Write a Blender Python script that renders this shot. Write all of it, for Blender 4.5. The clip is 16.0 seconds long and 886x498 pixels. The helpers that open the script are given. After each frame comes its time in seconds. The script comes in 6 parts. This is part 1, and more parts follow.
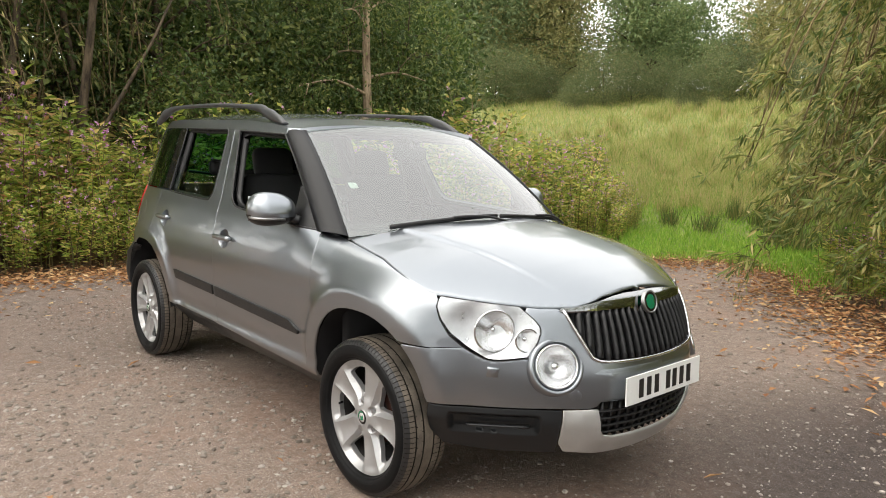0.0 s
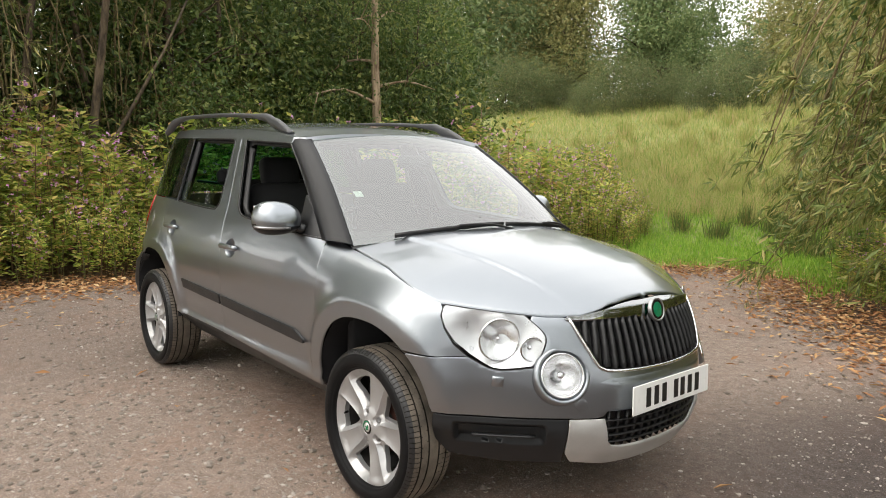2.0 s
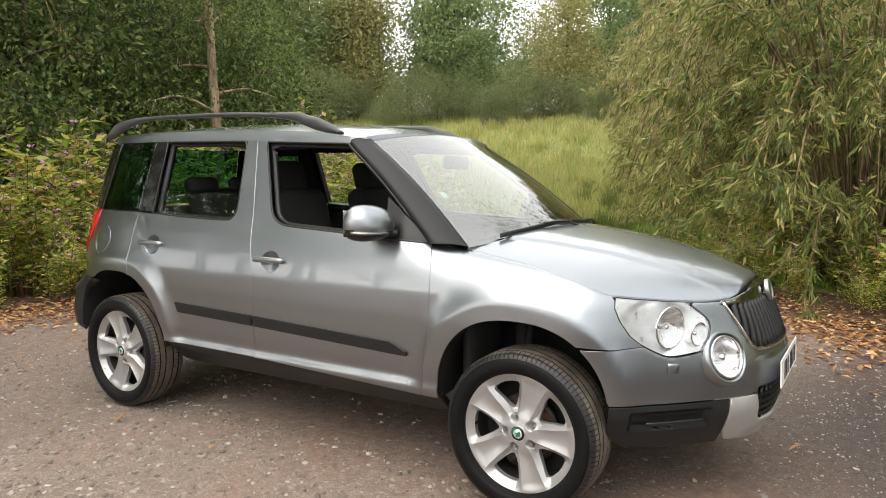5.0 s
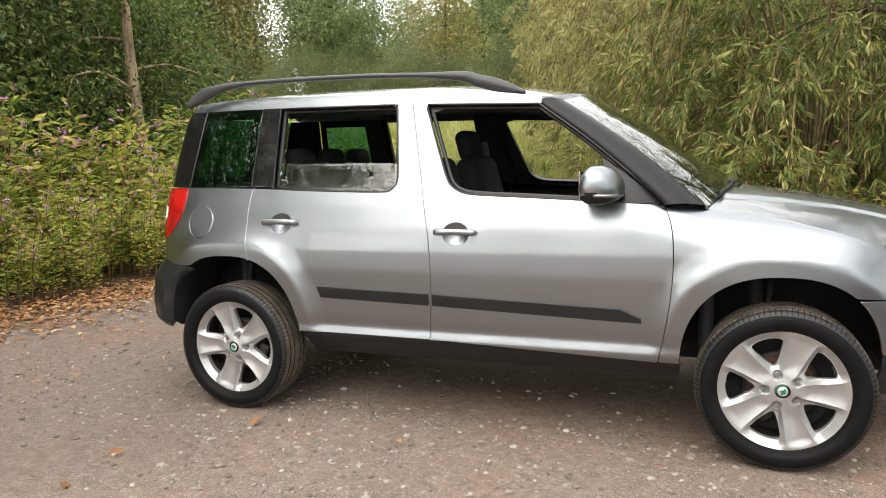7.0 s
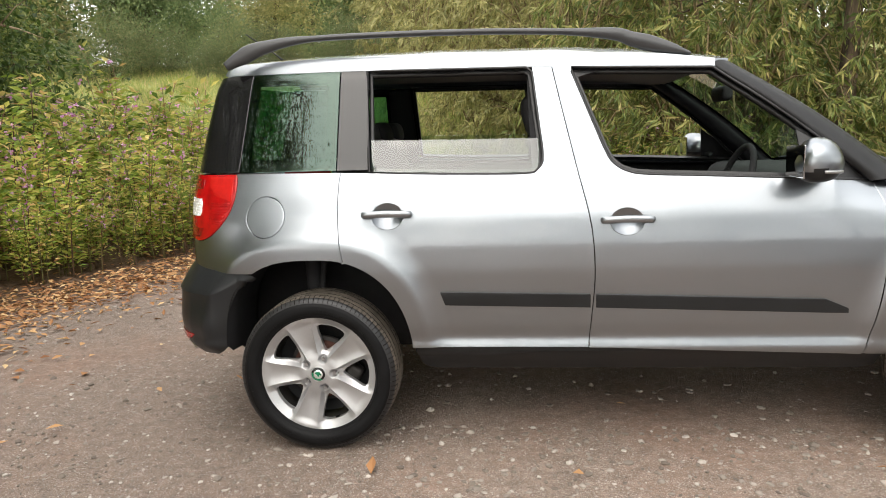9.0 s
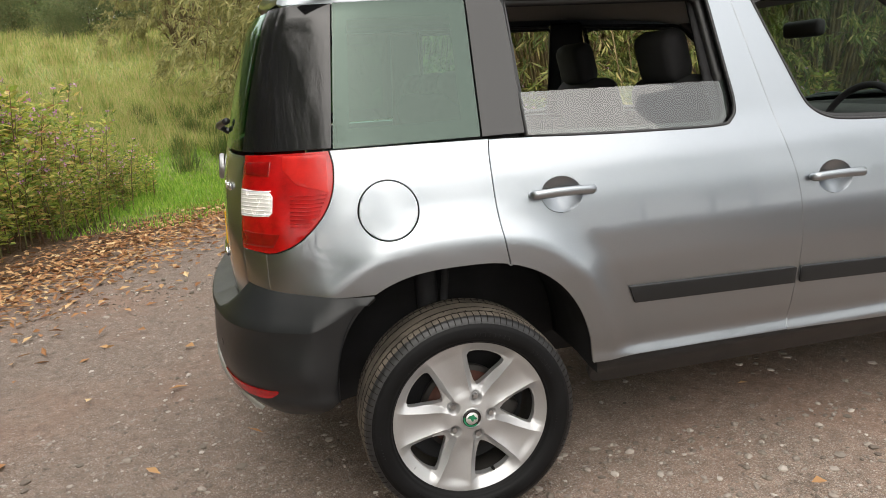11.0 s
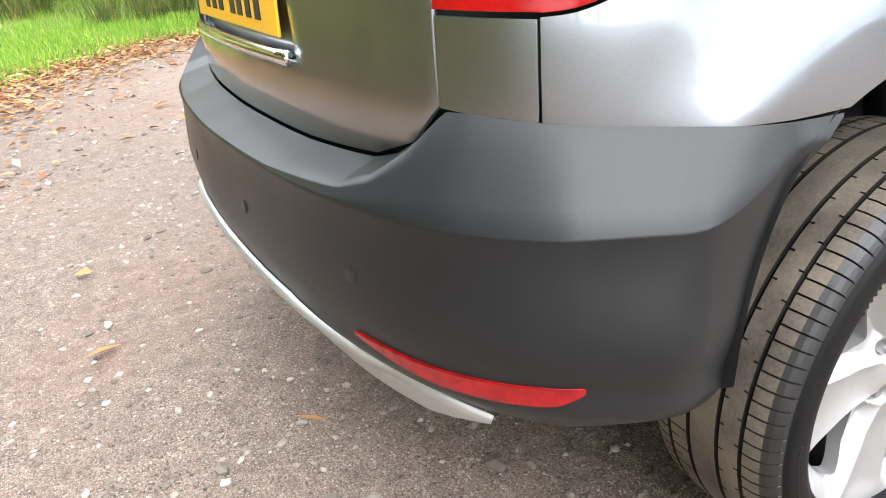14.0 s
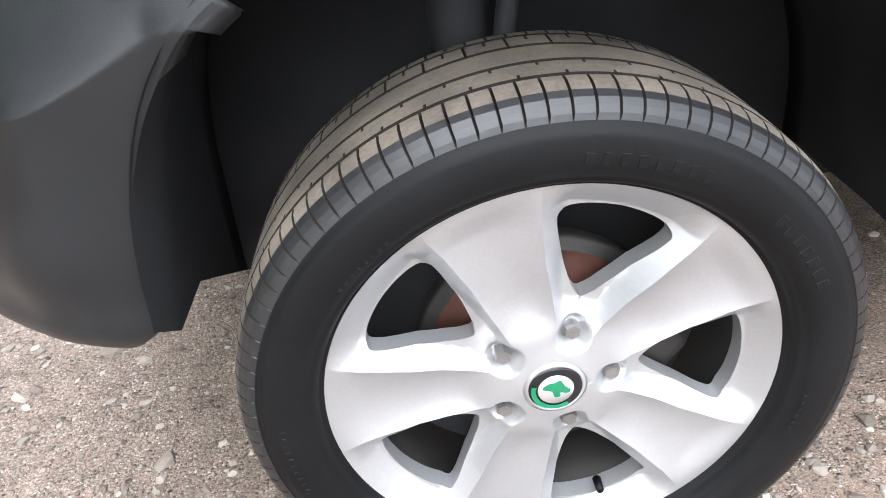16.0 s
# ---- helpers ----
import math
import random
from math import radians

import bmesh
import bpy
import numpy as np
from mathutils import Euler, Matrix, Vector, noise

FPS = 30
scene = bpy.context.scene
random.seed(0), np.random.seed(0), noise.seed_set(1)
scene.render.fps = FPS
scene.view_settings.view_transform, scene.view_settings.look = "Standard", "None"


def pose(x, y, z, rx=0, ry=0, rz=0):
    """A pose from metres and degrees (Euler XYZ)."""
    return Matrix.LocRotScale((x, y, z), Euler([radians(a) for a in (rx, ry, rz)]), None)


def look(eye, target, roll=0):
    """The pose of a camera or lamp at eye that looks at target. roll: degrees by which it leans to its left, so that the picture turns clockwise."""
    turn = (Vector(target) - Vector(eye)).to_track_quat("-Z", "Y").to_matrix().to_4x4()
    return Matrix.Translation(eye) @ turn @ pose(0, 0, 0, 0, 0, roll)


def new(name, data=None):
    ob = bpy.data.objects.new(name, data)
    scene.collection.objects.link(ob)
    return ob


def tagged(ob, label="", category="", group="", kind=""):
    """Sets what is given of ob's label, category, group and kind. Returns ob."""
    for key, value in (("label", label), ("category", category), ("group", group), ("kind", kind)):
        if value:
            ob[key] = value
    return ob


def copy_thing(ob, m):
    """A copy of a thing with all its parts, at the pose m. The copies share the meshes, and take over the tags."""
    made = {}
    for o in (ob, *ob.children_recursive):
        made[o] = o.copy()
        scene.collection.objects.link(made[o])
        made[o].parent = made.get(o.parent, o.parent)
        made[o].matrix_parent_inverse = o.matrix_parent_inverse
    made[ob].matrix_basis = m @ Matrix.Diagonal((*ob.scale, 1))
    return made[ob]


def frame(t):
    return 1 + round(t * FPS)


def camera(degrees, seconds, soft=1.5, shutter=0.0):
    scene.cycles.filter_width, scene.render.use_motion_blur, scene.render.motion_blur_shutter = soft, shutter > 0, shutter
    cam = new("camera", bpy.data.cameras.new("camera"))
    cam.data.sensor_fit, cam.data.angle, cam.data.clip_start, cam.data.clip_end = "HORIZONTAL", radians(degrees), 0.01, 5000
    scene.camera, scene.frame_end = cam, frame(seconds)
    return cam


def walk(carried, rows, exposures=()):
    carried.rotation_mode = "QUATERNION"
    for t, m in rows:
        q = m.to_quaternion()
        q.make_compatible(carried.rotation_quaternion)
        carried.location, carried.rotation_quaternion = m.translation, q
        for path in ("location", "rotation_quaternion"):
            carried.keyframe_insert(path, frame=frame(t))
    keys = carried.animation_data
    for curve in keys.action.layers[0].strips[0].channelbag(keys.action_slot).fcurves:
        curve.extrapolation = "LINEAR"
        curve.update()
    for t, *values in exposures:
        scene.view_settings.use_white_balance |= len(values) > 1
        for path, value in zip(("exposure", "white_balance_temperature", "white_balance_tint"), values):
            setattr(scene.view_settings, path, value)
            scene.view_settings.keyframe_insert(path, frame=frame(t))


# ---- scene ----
cam = camera(64.1, 16.0, soft=0.95)
PATH = [
    (0, (3.606, -2.442, 1.407), (2.11, -1.14, 1.144), 1.4),
    (0.5, (3.603, -2.426, 1.404), (2.092, -1.143, 1.138), 1.3),
    (1, (3.609, -2.424, 1.405), (2.084, -1.156, 1.145), 1.2),
    (1.5, (3.62, -2.413, 1.408), (2.085, -1.156, 1.159), 1.2),
    (2, (3.612, -2.413, 1.407), (2.094, -1.134, 1.166), 1.0),
    (2.5, (3.559, -2.5, 1.394), (2.084, -1.17, 1.16), 1.1),
    (3, (3.454, -2.671, 1.383), (2.034, -1.28, 1.159), 0.9),
    (3.5, (3.294, -2.82, 1.361), (1.955, -1.35, 1.149), 0.7),
    (3.7, (3.194, -2.858, 1.347), (1.883, -1.36, 1.148), 0.4),
    (5.8, (1.953, -3.535, 1.326), (1.062, -1.76, 1.089), -0.6),
    (6, (1.808, -3.582, 1.323), (0.952, -1.791, 1.077), -0.9),
    (6.5, (1.407, -3.745, 1.3), (0.627, -1.921, 1.053), -1.5),
    (7, (1.022, -3.786, 1.266), (0.309, -1.935, 1.011), -1.7),
    (7.5, (0.662, -3.752, 1.297), (0.037, -1.873, 1.018), -2.2),
    (8, (0.276, -3.76, 1.247), (-0.231, -1.845, 0.966), -2.2),
    (8.5, (-0.079, -3.715, 1.257), (-0.455, -1.772, 0.969), -2.0),
    (8.7, (-0.226, -3.647, 1.28), (-0.543, -1.696, 0.973), -2.1),
    (10.8, (-1.636, -2.82, 1.325), (-1.28, -0.901, 0.886), -3.9),
    (11, (-1.755, -2.72, 1.318), (-1.334, -0.822, 0.85), -4.3),
    (11.5, (-2.017, -2.474, 1.278), (-1.439, -0.64, 0.728), -4.6),
    (12, (-2.207, -2.14, 1.232), (-1.48, -0.391, 0.59), -4.4),
    (12.5, (-2.318, -1.835, 1.206), (-1.469, -0.181, 0.468), -3.8),
    (13, (-2.375, -1.506, 1.11), (-1.461, 0.091, 0.325), -4.0),
    (13.5, (-2.323, -1.332, 1.016), (-1.414, 0.25, 0.198), -4.5),
    (14, (-2.246, -1.275, 0.965), (-1.426, 0.338, 0.112), -5.4),
    (14.5, (-2.059, -1.33, 0.968), (-1.364, 0.314, 0.066), -5.7),
    (15, (-1.823, -1.393, 0.962), (-1.298, 0.284, 0.006), -5.1),
    (15.5, (-1.596, -1.391, 0.915), (-1.258, 0.309, -0.083), -4.7),
    (16, (-1.419, -1.38, 0.848), (-1.342, 0.314, -0.211), -4.5),
]
walk(cam, [(t, look(eye, target, roll)) for t, eye, target, roll in PATH],
     exposures=[(0, 0.82, 6950, 10), (3.5, 0.82, 6950, 10), (7, 1.0, 6950, 10), (8.5, 1.0, 6900, 10), (11, 0.82, 6900, 10), (12.5, 1.05, 6700, 10), (13.5, 1.66, 6500, 10), (14.5, 2.3, 6050, 10), (15.5, 2.3, 5900, 10), (16, 2.2, 6000, 10)])

# ---- world and sun: a bright, thinly clouded day ----
SUN_AZ, SUN_EL = radians(205), radians(48)
world = bpy.data.worlds.new("world")
scene.world = world
world.use_nodes = True
wn = world.node_tree.nodes
sky = wn.new("ShaderNodeTexSky")
sky.sky_type = "NISHITA"
sky.sun_disc = False
sky.sun_elevation, sky.sun_rotation = SUN_EL, SUN_AZ
sky.dust_density, sky.air_density, sky.ozone_density = 3.0, 1.0, 1.0
cloud = wn.new("ShaderNodeHueSaturation")
cloud.inputs["Saturation"].default_value = 0.22
world.node_tree.links.new(sky.outputs[0], cloud.inputs["Color"])
veil = wn.new("ShaderNodeMix")
veil.data_type = "RGBA"
veil.inputs["Factor"].default_value = 0.65
veil.inputs["B"].default_value = (10.0, 10.3, 10.7, 1)
world.node_tree.links.new(cloud.outputs[0], veil.inputs["A"])
world.node_tree.links.new(veil.outputs["Result"], wn["Background"].inputs["Color"])
wn["Background"].inputs["Strength"].default_value = 0.15
sun = new("sun", bpy.data.lights.new("sun", "SUN"))
sun.data.energy, sun.data.angle, sun.data.color = 1.5, radians(95), (1.0, 0.96, 0.9)
sun_dir = Vector((math.sin(SUN_AZ) * math.cos(SUN_EL), math.cos(SUN_AZ) * math.cos(SUN_EL), math.sin(SUN_EL)))
sun.matrix_world = look(sun_dir * 30, (0, 0, 0))


# ---- materials ----
def material(name, base=(0.5, 0.5, 0.5), rough=0.5, metal=0.0, coat=0.0, spec=0.5):
    m = bpy.data.materials.new(name)
    m.use_nodes = True
    p = m.node_tree.nodes["Principled BSDF"]
    p.inputs["Base Color"].default_value = (*base, 1)
    p.inputs["Roughness"].default_value = rough
    p.inputs["Metallic"].default_value = metal
    p.inputs["Coat Weight"].default_value = coat
    p.inputs["Coat Roughness"].default_value = 0.03
    p.inputs["Specular IOR Level"].default_value = spec
    return m, m.node_tree.nodes, m.node_tree.links, p


def node(nodes, kind, **values):
    n = nodes.new(kind)
    for key, value in values.items():
        n.inputs[key.replace("_", " ")].default_value = value
    return n


def ramp(nodes, links, source, stops):
    r = nodes.new("ShaderNodeValToRGB")
    e = r.color_ramp.elements
    while len(e) < len(stops):
        e.new(0.5)
    for el, (at, col) in zip(e, stops):
        el.position, el.color = at, (*col, 1)
    links.new(source, r.inputs["Fac"])
    return r


def noisy(name, base, rough=0.5, metal=0.0, coat=0.0, scale=40.0, amount=0.25, bump=0.0, spec=0.5, fine=300.0):
    """A surface with two scales of variation in colour and roughness, and a fine relief."""
    m, n, l, p = material(name, base, rough, metal, coat, spec)
    tc = n.new("ShaderNodeTexCoord")
    a = node(n, "ShaderNodeTexNoise", Scale=scale, Detail=4.0)
    b = node(n, "ShaderNodeTexNoise", Scale=fine, Detail=2.0)
    l.new(tc.outputs["Object"], a.inputs["Vector"]), l.new(tc.outputs["Object"], b.inputs["Vector"])
    mix = n.new("ShaderNodeMath")
    mix.operation = "MULTIPLY_ADD"
    l.new(b.outputs["Fac"], mix.inputs[0])
    mix.inputs[1].default_value = 0.4
    l.new(a.outputs["Fac"], mix.inputs[2])
    dark, light = [c * (1 - amount) for c in base], [min(1, c * (1 + amount)) for c in base]
    r = ramp(n, l, mix.outputs[0], [(0.45, dark), (0.95, light)])
    l.new(r.outputs["Color"], p.inputs["Base Color"])
    rr = n.new("ShaderNodeMapRange")
    l.new(mix.outputs[0], rr.inputs["Value"])
    rr.inputs["From Min"].default_value, rr.inputs["From Max"].default_value = 0.4, 1.0
    rr.inputs["To Min"].default_value, rr.inputs["To Max"].default_value = rough * 0.85, min(1, rough * 1.2)
    l.new(rr.outputs[0], p.inputs["Roughness"])
    if bump:
        bp = node(n, "ShaderNodeBump", Strength=0.5, Distance=bump)
        l.new(b.outputs["Fac"], bp.inputs["Height"])
        l.new(bp.outputs[0], p.inputs["Normal"])
    return m


def glass(name, tint, gloss_least=0.05, sheen=(1, 1, 1)):
    """A thin pane: what lies behind shows through its tint, the gloss grows from gloss_least towards grazing angles, from either side."""
    m = bpy.data.materials.new(name)
    m.use_nodes = True
    n, l = m.node_tree.nodes, m.node_tree.links
    n.remove(n["Principled BSDF"])
    clear = n.new("ShaderNodeBsdfTransparent")
    clear.inputs["Color"].default_value = (*tint, 1)
    gloss = node(n, "ShaderNodeBsdfGlossy", Roughness=0.01)
    gloss.inputs["Color"].default_value = (*sheen, 1)
    edge = n.new("ShaderNodeLayerWeight")
    power = n.new("ShaderNodeMath")
    power.operation = "POWER"
    power.inputs[1].default_value = 5.0
    l.new(edge.outputs["Facing"], power.inputs[0])
    rise = n.new("ShaderNodeMapRange")
    rise.inputs["To Min"].default_value = gloss_least
    l.new(power.outputs[0], rise.inputs["Value"])
    mx = n.new("ShaderNodeMixShader")
    l.new(rise.outputs[0], mx.inputs[0]), l.new(clear.outputs[0], mx.inputs[1]), l.new(gloss.outputs[0], mx.inputs[2])
    l.new(mx.outputs[0], n["Material Output"].inputs["Surface"])
    return m


def leafy(name, stops, rough=0.5, through_light=0.35):
    """Leaves: each one takes its own colour, lets some light through and has a soft sheen."""
    m, n, l, p = material(name, (0.1, 0.2, 0.05), rough, spec=0.4)
    geo = n.new("ShaderNodeNewGeometry")
    r = ramp(n, l, geo.outputs["Random Per Island"], stops)
    info = n.new("ShaderNodeObjectInfo")
    hs = n.new("ShaderNodeHueSaturation")
    mr = n.new("ShaderNodeMapRange")
    mr.inputs["To Min"].default_value, mr.inputs["To Max"].default_value = 0.8, 1.2
    l.new(info.outputs["Random"], mr.inputs["Value"]), l.new(mr.outputs[0], hs.inputs["Value"])
    l.new(r.outputs["Color"], hs.inputs["Color"]), l.new(hs.outputs[0], p.inputs["Base Color"])
    tr = n.new("ShaderNodeBsdfTranslucent")
    l.new(hs.outputs[0], tr.inputs["Color"])
    mx = n.new("ShaderNodeMixShader")
    mx.inputs[0].default_value = through_light
    l.new(p.outputs[0], mx.inputs[1]), l.new(tr.outputs[0], mx.inputs[2])
    l.new(mx.outputs[0], n["Material Output"].inputs["Surface"])
    return m


def paint_material():
    """Grey metallic paint: fine flakes under a clear coat, with a little road dust."""
    m, n, l, p = material("grey_metallic_paint", (0.36, 0.375, 0.39), 0.34, 1.0, 1.0)
    p.inputs["Coat Roughness"].default_value = 0.03
    tc = n.new("ShaderNodeTexCoord")
    vor = node(n, "ShaderNodeTexVoronoi", Scale=1400.0)
    big = node(n, "ShaderNodeTexNoise", Scale=2.5, Detail=5.0)
    l.new(tc.outputs["Object"], vor.inputs["Vector"]), l.new(tc.outputs["Object"], big.inputs["Vector"])
    bw = n.new("ShaderNodeRGBToBW")
    l.new(vor.outputs["Color"], bw.inputs[0])
    r = ramp(n, l, bw.outputs[0], [(0.2, (0.272, 0.297, 0.325)), (0.8, (0.312, 0.337, 0.366))])
    l.new(r.outputs["Color"], p.inputs["Base Color"])
    mr = n.new("ShaderNodeMapRange")
    mr.inputs["To Min"].default_value, mr.inputs["To Max"].default_value = 0.3, 0.36
    l.new(big.outputs["Fac"], mr.inputs["Value"]), l.new(mr.outputs[0], p.inputs["Roughness"])
    return m


def gravel_material():
    """Compacted brown dirt with small stones of many tones pressed into it, bare reddish patches between."""
    m, n, l, p = material("gravel_ground", (0.25, 0.2, 0.16), 0.9, spec=0.25)
    geo = n.new("ShaderNodeNewGeometry")

    def noise(scale, detail, rough):
        t = node(n, "ShaderNodeTexNoise", Scale=scale, Detail=detail, Roughness=rough)
        l.new(geo.outputs["Position"], t.inputs["Vector"])
        return t.outputs["Fac"]

    def span(source, a, b, c=0.0, d=1.0):
        r = n.new("ShaderNodeMapRange")
        for key, value in zip(("From Min", "From Max", "To Min", "To Max"), (a, b, c, d)):
            r.inputs[key].default_value = value
        l.new(source, r.inputs["Value"])
        return r.outputs[0]

    def times(a, b):
        r = n.new("ShaderNodeMath")
        r.operation = "MULTIPLY"
        l.new(a, r.inputs[0]), l.new(b, r.inputs[1])
        return r.outputs[0]

    def blend(factor, a, b):
        r = n.new("ShaderNodeMix")
        r.data_type = "RGBA"
        l.new(factor, r.inputs["Factor"]), l.new(a, r.inputs["A"]), l.new(b, r.inputs["B"])
        return r.outputs["Result"]

    bare = noise(0.75, 5.0, 0.62)
    grit = ramp(n, l, noise(190.0, 3.0, 0.6), [(0.32, (0.12, 0.087, 0.067)), (0.5, (0.235, 0.178, 0.143)), (0.68, (0.4, 0.32, 0.268))]).outputs[0]
    earth = ramp(n, l, noise(38.0, 6.0, 0.7), [(0.3, (0.15, 0.092, 0.067)), (0.7, (0.32, 0.212, 0.162))]).outputs[0]
    tone = blend(span(bare, 0.48, 0.66, 0.15, 0.85), grit, earth)
    normal = None
    for scale, rare, size, depth in ((270.0, 0.1, 0.5, 0.003), (140.0, 0.3, 0.45, 0.005), (70.0, 0.8, 0.38, 0.008)):
        v = node(n, "ShaderNodeTexVoronoi", Scale=scale)
        l.new(geo.outputs["Position"], v.inputs["Vector"])
        parts = n.new("ShaderNodeSeparateColor")
        l.new(v.outputs["Color"], parts.inputs[0])
        stone = ramp(n, l, parts.outputs[0], [(0.1, (0.13, 0.102, 0.084)), (0.4, (0.235, 0.19, 0.16)), (0.7, (0.35, 0.298, 0.26)), (0.92, (0.52, 0.465, 0.42))]).outputs[0]
        here = times(times(span(parts.outputs[1], rare, rare + 0.06), span(v.outputs["Distance"], size, size - 0.12)), span(bare, 0.7, 0.46, 0.15, 0.85))
        tone = blend(here, tone, stone)
        bp = node(n, "ShaderNodeBump", Strength=1.0, Distance=depth)
        l.new(times(here, span(v.outputs["Distance"], 0.5, 0.0, 0.3, 1.0)), bp.inputs["Height"])
        if normal:
            l.new(normal, bp.inputs["Normal"])
        normal = bp.outputs[0]
    mottle = n.new("ShaderNodeHueSaturation")
    l.new(tone, mottle.inputs["Color"]), l.new(span(noise(15.0, 7.0, 0.75), 0.32, 0.68, 0.74, 1.28), mottle.inputs["Value"])
    l.new(mottle.outputs[0], p.inputs["Base Color"])
    l.new(normal, p.inputs["Normal"])
    return m


def bark_material(name, dark, light, scale=8.0):
    m, n, l, p = material(name, light, 0.9, spec=0.2)
    tc = n.new("ShaderNodeTexCoord")
    mp = n.new("ShaderNodeMapping")
    mp.inputs["Scale"].default_value = (1, 1, 0.25)
    a = node(n, "ShaderNodeTexNoise", Scale=scale, Detail=8.0, Roughness=0.7)
    l.new(tc.outputs["Object"], mp.inputs["Vector"]), l.new(mp.outputs[0], a.inputs["Vector"])
    r = ramp(n, l, a.outputs["Fac"], [(0.4, dark), (0.6, light)])
    l.new(r.outputs[0], p.inputs["Base Color"])
    bp = node(n, "ShaderNodeBump", Strength=0.7, Distance=0.02)
    l.new(a.outputs["Fac"], bp.inputs["Height"]), l.new(bp.outputs[0], p.inputs["Normal"])
    return m


PAINT = paint_material()
BLACK_PLASTIC = noisy("black_bumper_plastic", (0.0105, 0.0115, 0.0128), 0.37, scale=6, amount=0.2, bump=0.0002, fine=900, spec=0.4)
TRIM_BLACK = noisy("satin_black_trim", (0.010, 0.010, 0.011), 0.4, scale=20, amount=0.2)
PILLAR = noisy("dark_grey_rail_paint", (0.045, 0.046, 0.049), 0.36, scale=10, amount=0.15)
PILLAR_GREY = noisy("dark_grey_pillar_paint", (0.013, 0.0135, 0.015), 0.4, scale=10, amount=0.15, spec=0.3)
GLOSS_BLACK, *_ = material("gloss_black_panel", (0.008, 0.008, 0.009), 0.06)
# chrome toned down: the dark greenery it mirrors is put into the colour
REFLECTION_CHROME, *_ = material("chrome_with_dark_reflection", (0.34, 0.35, 0.35), 0.07, 1.0)
CHROME, *_ = material("chrome", (0.75, 0.75, 0.76), 0.08, 1.0)
SILVER = noisy("silver_skid_plate", (0.5, 0.5, 0.49), 0.42, 0.6, scale=8, amount=0.12)
ALLOY = noisy("silver_alloy", (0.42, 0.42, 0.425), 0.36, 0.65, scale=7, amount=0.08)
RUBBER = noisy("tyre_rubber", (0.0065, 0.0065, 0.007), 0.5, scale=9, amount=0.3, bump=0.0003, spec=0.12)
SHOULDER_RUBBER = noisy("worn_shoulder_rubber", (0.011, 0.011, 0.012), 0.4, scale=11, amount=0.4, bump=0.0004, spec=0.5)
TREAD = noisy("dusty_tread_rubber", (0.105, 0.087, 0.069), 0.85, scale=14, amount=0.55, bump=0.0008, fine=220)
# shade inside grooves and slots is put into this colour
GROOVE_SHADE = noisy("dusty_shaded_groove_rubber", (0.016, 0.0135, 0.0115), 0.85, scale=14, amount=0.4, spec=0.2)
LINER = noisy("wheel_arch_liner", (0.02, 0.02, 0.0215), 0.7, scale=10, amount=0.3, spec=0.2)
CABIN = noisy("dark_cabin_fabric", (0.02, 0.02, 0.022), 0.85, scale=30, amount=0.3, bump=0.0005)
CABIN_GREY = noisy("grey_cabin_lining", (0.22, 0.22, 0.21), 0.8, scale=30, amount=0.1)
# one near-black metal for the rim well, disc and caliper
RIM_DARK = noisy("dark_rim_metal", (0.032, 0.029, 0.027), 0.55, 0.5, scale=12, amount=0.3)
RUST = noisy("rusty_brake_disc", (0.065, 0.024, 0.016), 0.6, 0.5, scale=20, amount=0.4)
STEEL = noisy("brushed_steel", (0.35, 0.35, 0.35), 0.35, 0.9, scale=20, amount=0.2)
GREEN_ENAMEL, *_ = material("green_enamel", (0.0, 0.16, 0.07), 0.25, coat=1.0)
PLATE_WHITE, *_ = material("white_plate", (0.78, 0.78, 0.76), 0.4)
PLATE_YELLOW, *_ = material("yellow_plate", (0.75, 0.42, 0.02), 0.4)
INK, *_ = material("black_plate_ink", (0.012, 0.012, 0.012), 0.5)
CLEAR_GLASS = glass("clear_window_glass", (0.72, 0.82, 0.77), 0.1)
SCREEN_GLASS = glass("windscreen_glass", (0.5, 0.64, 0.57), 0.24)
DARK_GLASS = glass("green_privacy_glass", (0.09, 0.27, 0.19), 0.06, (0.8, 1.0, 0.9))
LAMP_GLASS = glass("lamp_cover", (0.93, 0.94, 0.95), 0.04)
REFLECTOR, *_ = material("lamp_reflector", (0.88, 0.88, 0.88), 0.25, 1.0)
LAMP_BOWL = noisy("bright_lamp_bowl", (0.7, 0.71, 0.72), 0.3, 0.75, scale=25, amount=0.12)
EMBLEM_SILVER, *_ = material("emblem_silver", (0.62, 0.63, 0.62), 0.3, 0.6)
LAMP_WHITE = noisy("lamp_inner_white", (0.85, 0.85, 0.83), 0.25, 0.2, scale=40, amount=0.1)
RED_LENS = noisy("red_lamp_lens", (0.34, 0.003, 0.004), 0.2, coat=0.1, scale=30, amount=0.3)
RED_DEEP = noisy("deep_red_lamp_lens", (0.2, 0.002, 0.003), 0.16, coat=0.4, scale=30, amount=0.3)
ORANGE_LENS = noisy("pale_red_lamp_lens", (0.44, 0.01, 0.008), 0.2, coat=0.1, scale=30, amount=0.2)
RED_REFLECT = noisy("red_reflector", (0.27, 0.003, 0.006), 0.2, coat=0.2, scale=60, amount=0.3)
GRAVEL = gravel_material()


def stone_material():
    m, n, l, p = material("loose_stones", (0.4, 0.37, 0.33), 0.85, spec=0.3)
    geo = n.new("ShaderNodeNewGeometry")
    r = ramp(n, l, geo.outputs["Random Per Island"], [(0.0, (0.13, 0.105, 0.087)), (0.45, (0.2, 0.17, 0.144)), (0.78, (0.31, 0.27, 0.235)), (1.0, (0.46, 0.415, 0.37))])
    l.new(r.outputs[0], p.inputs["Base Color"])
    return m


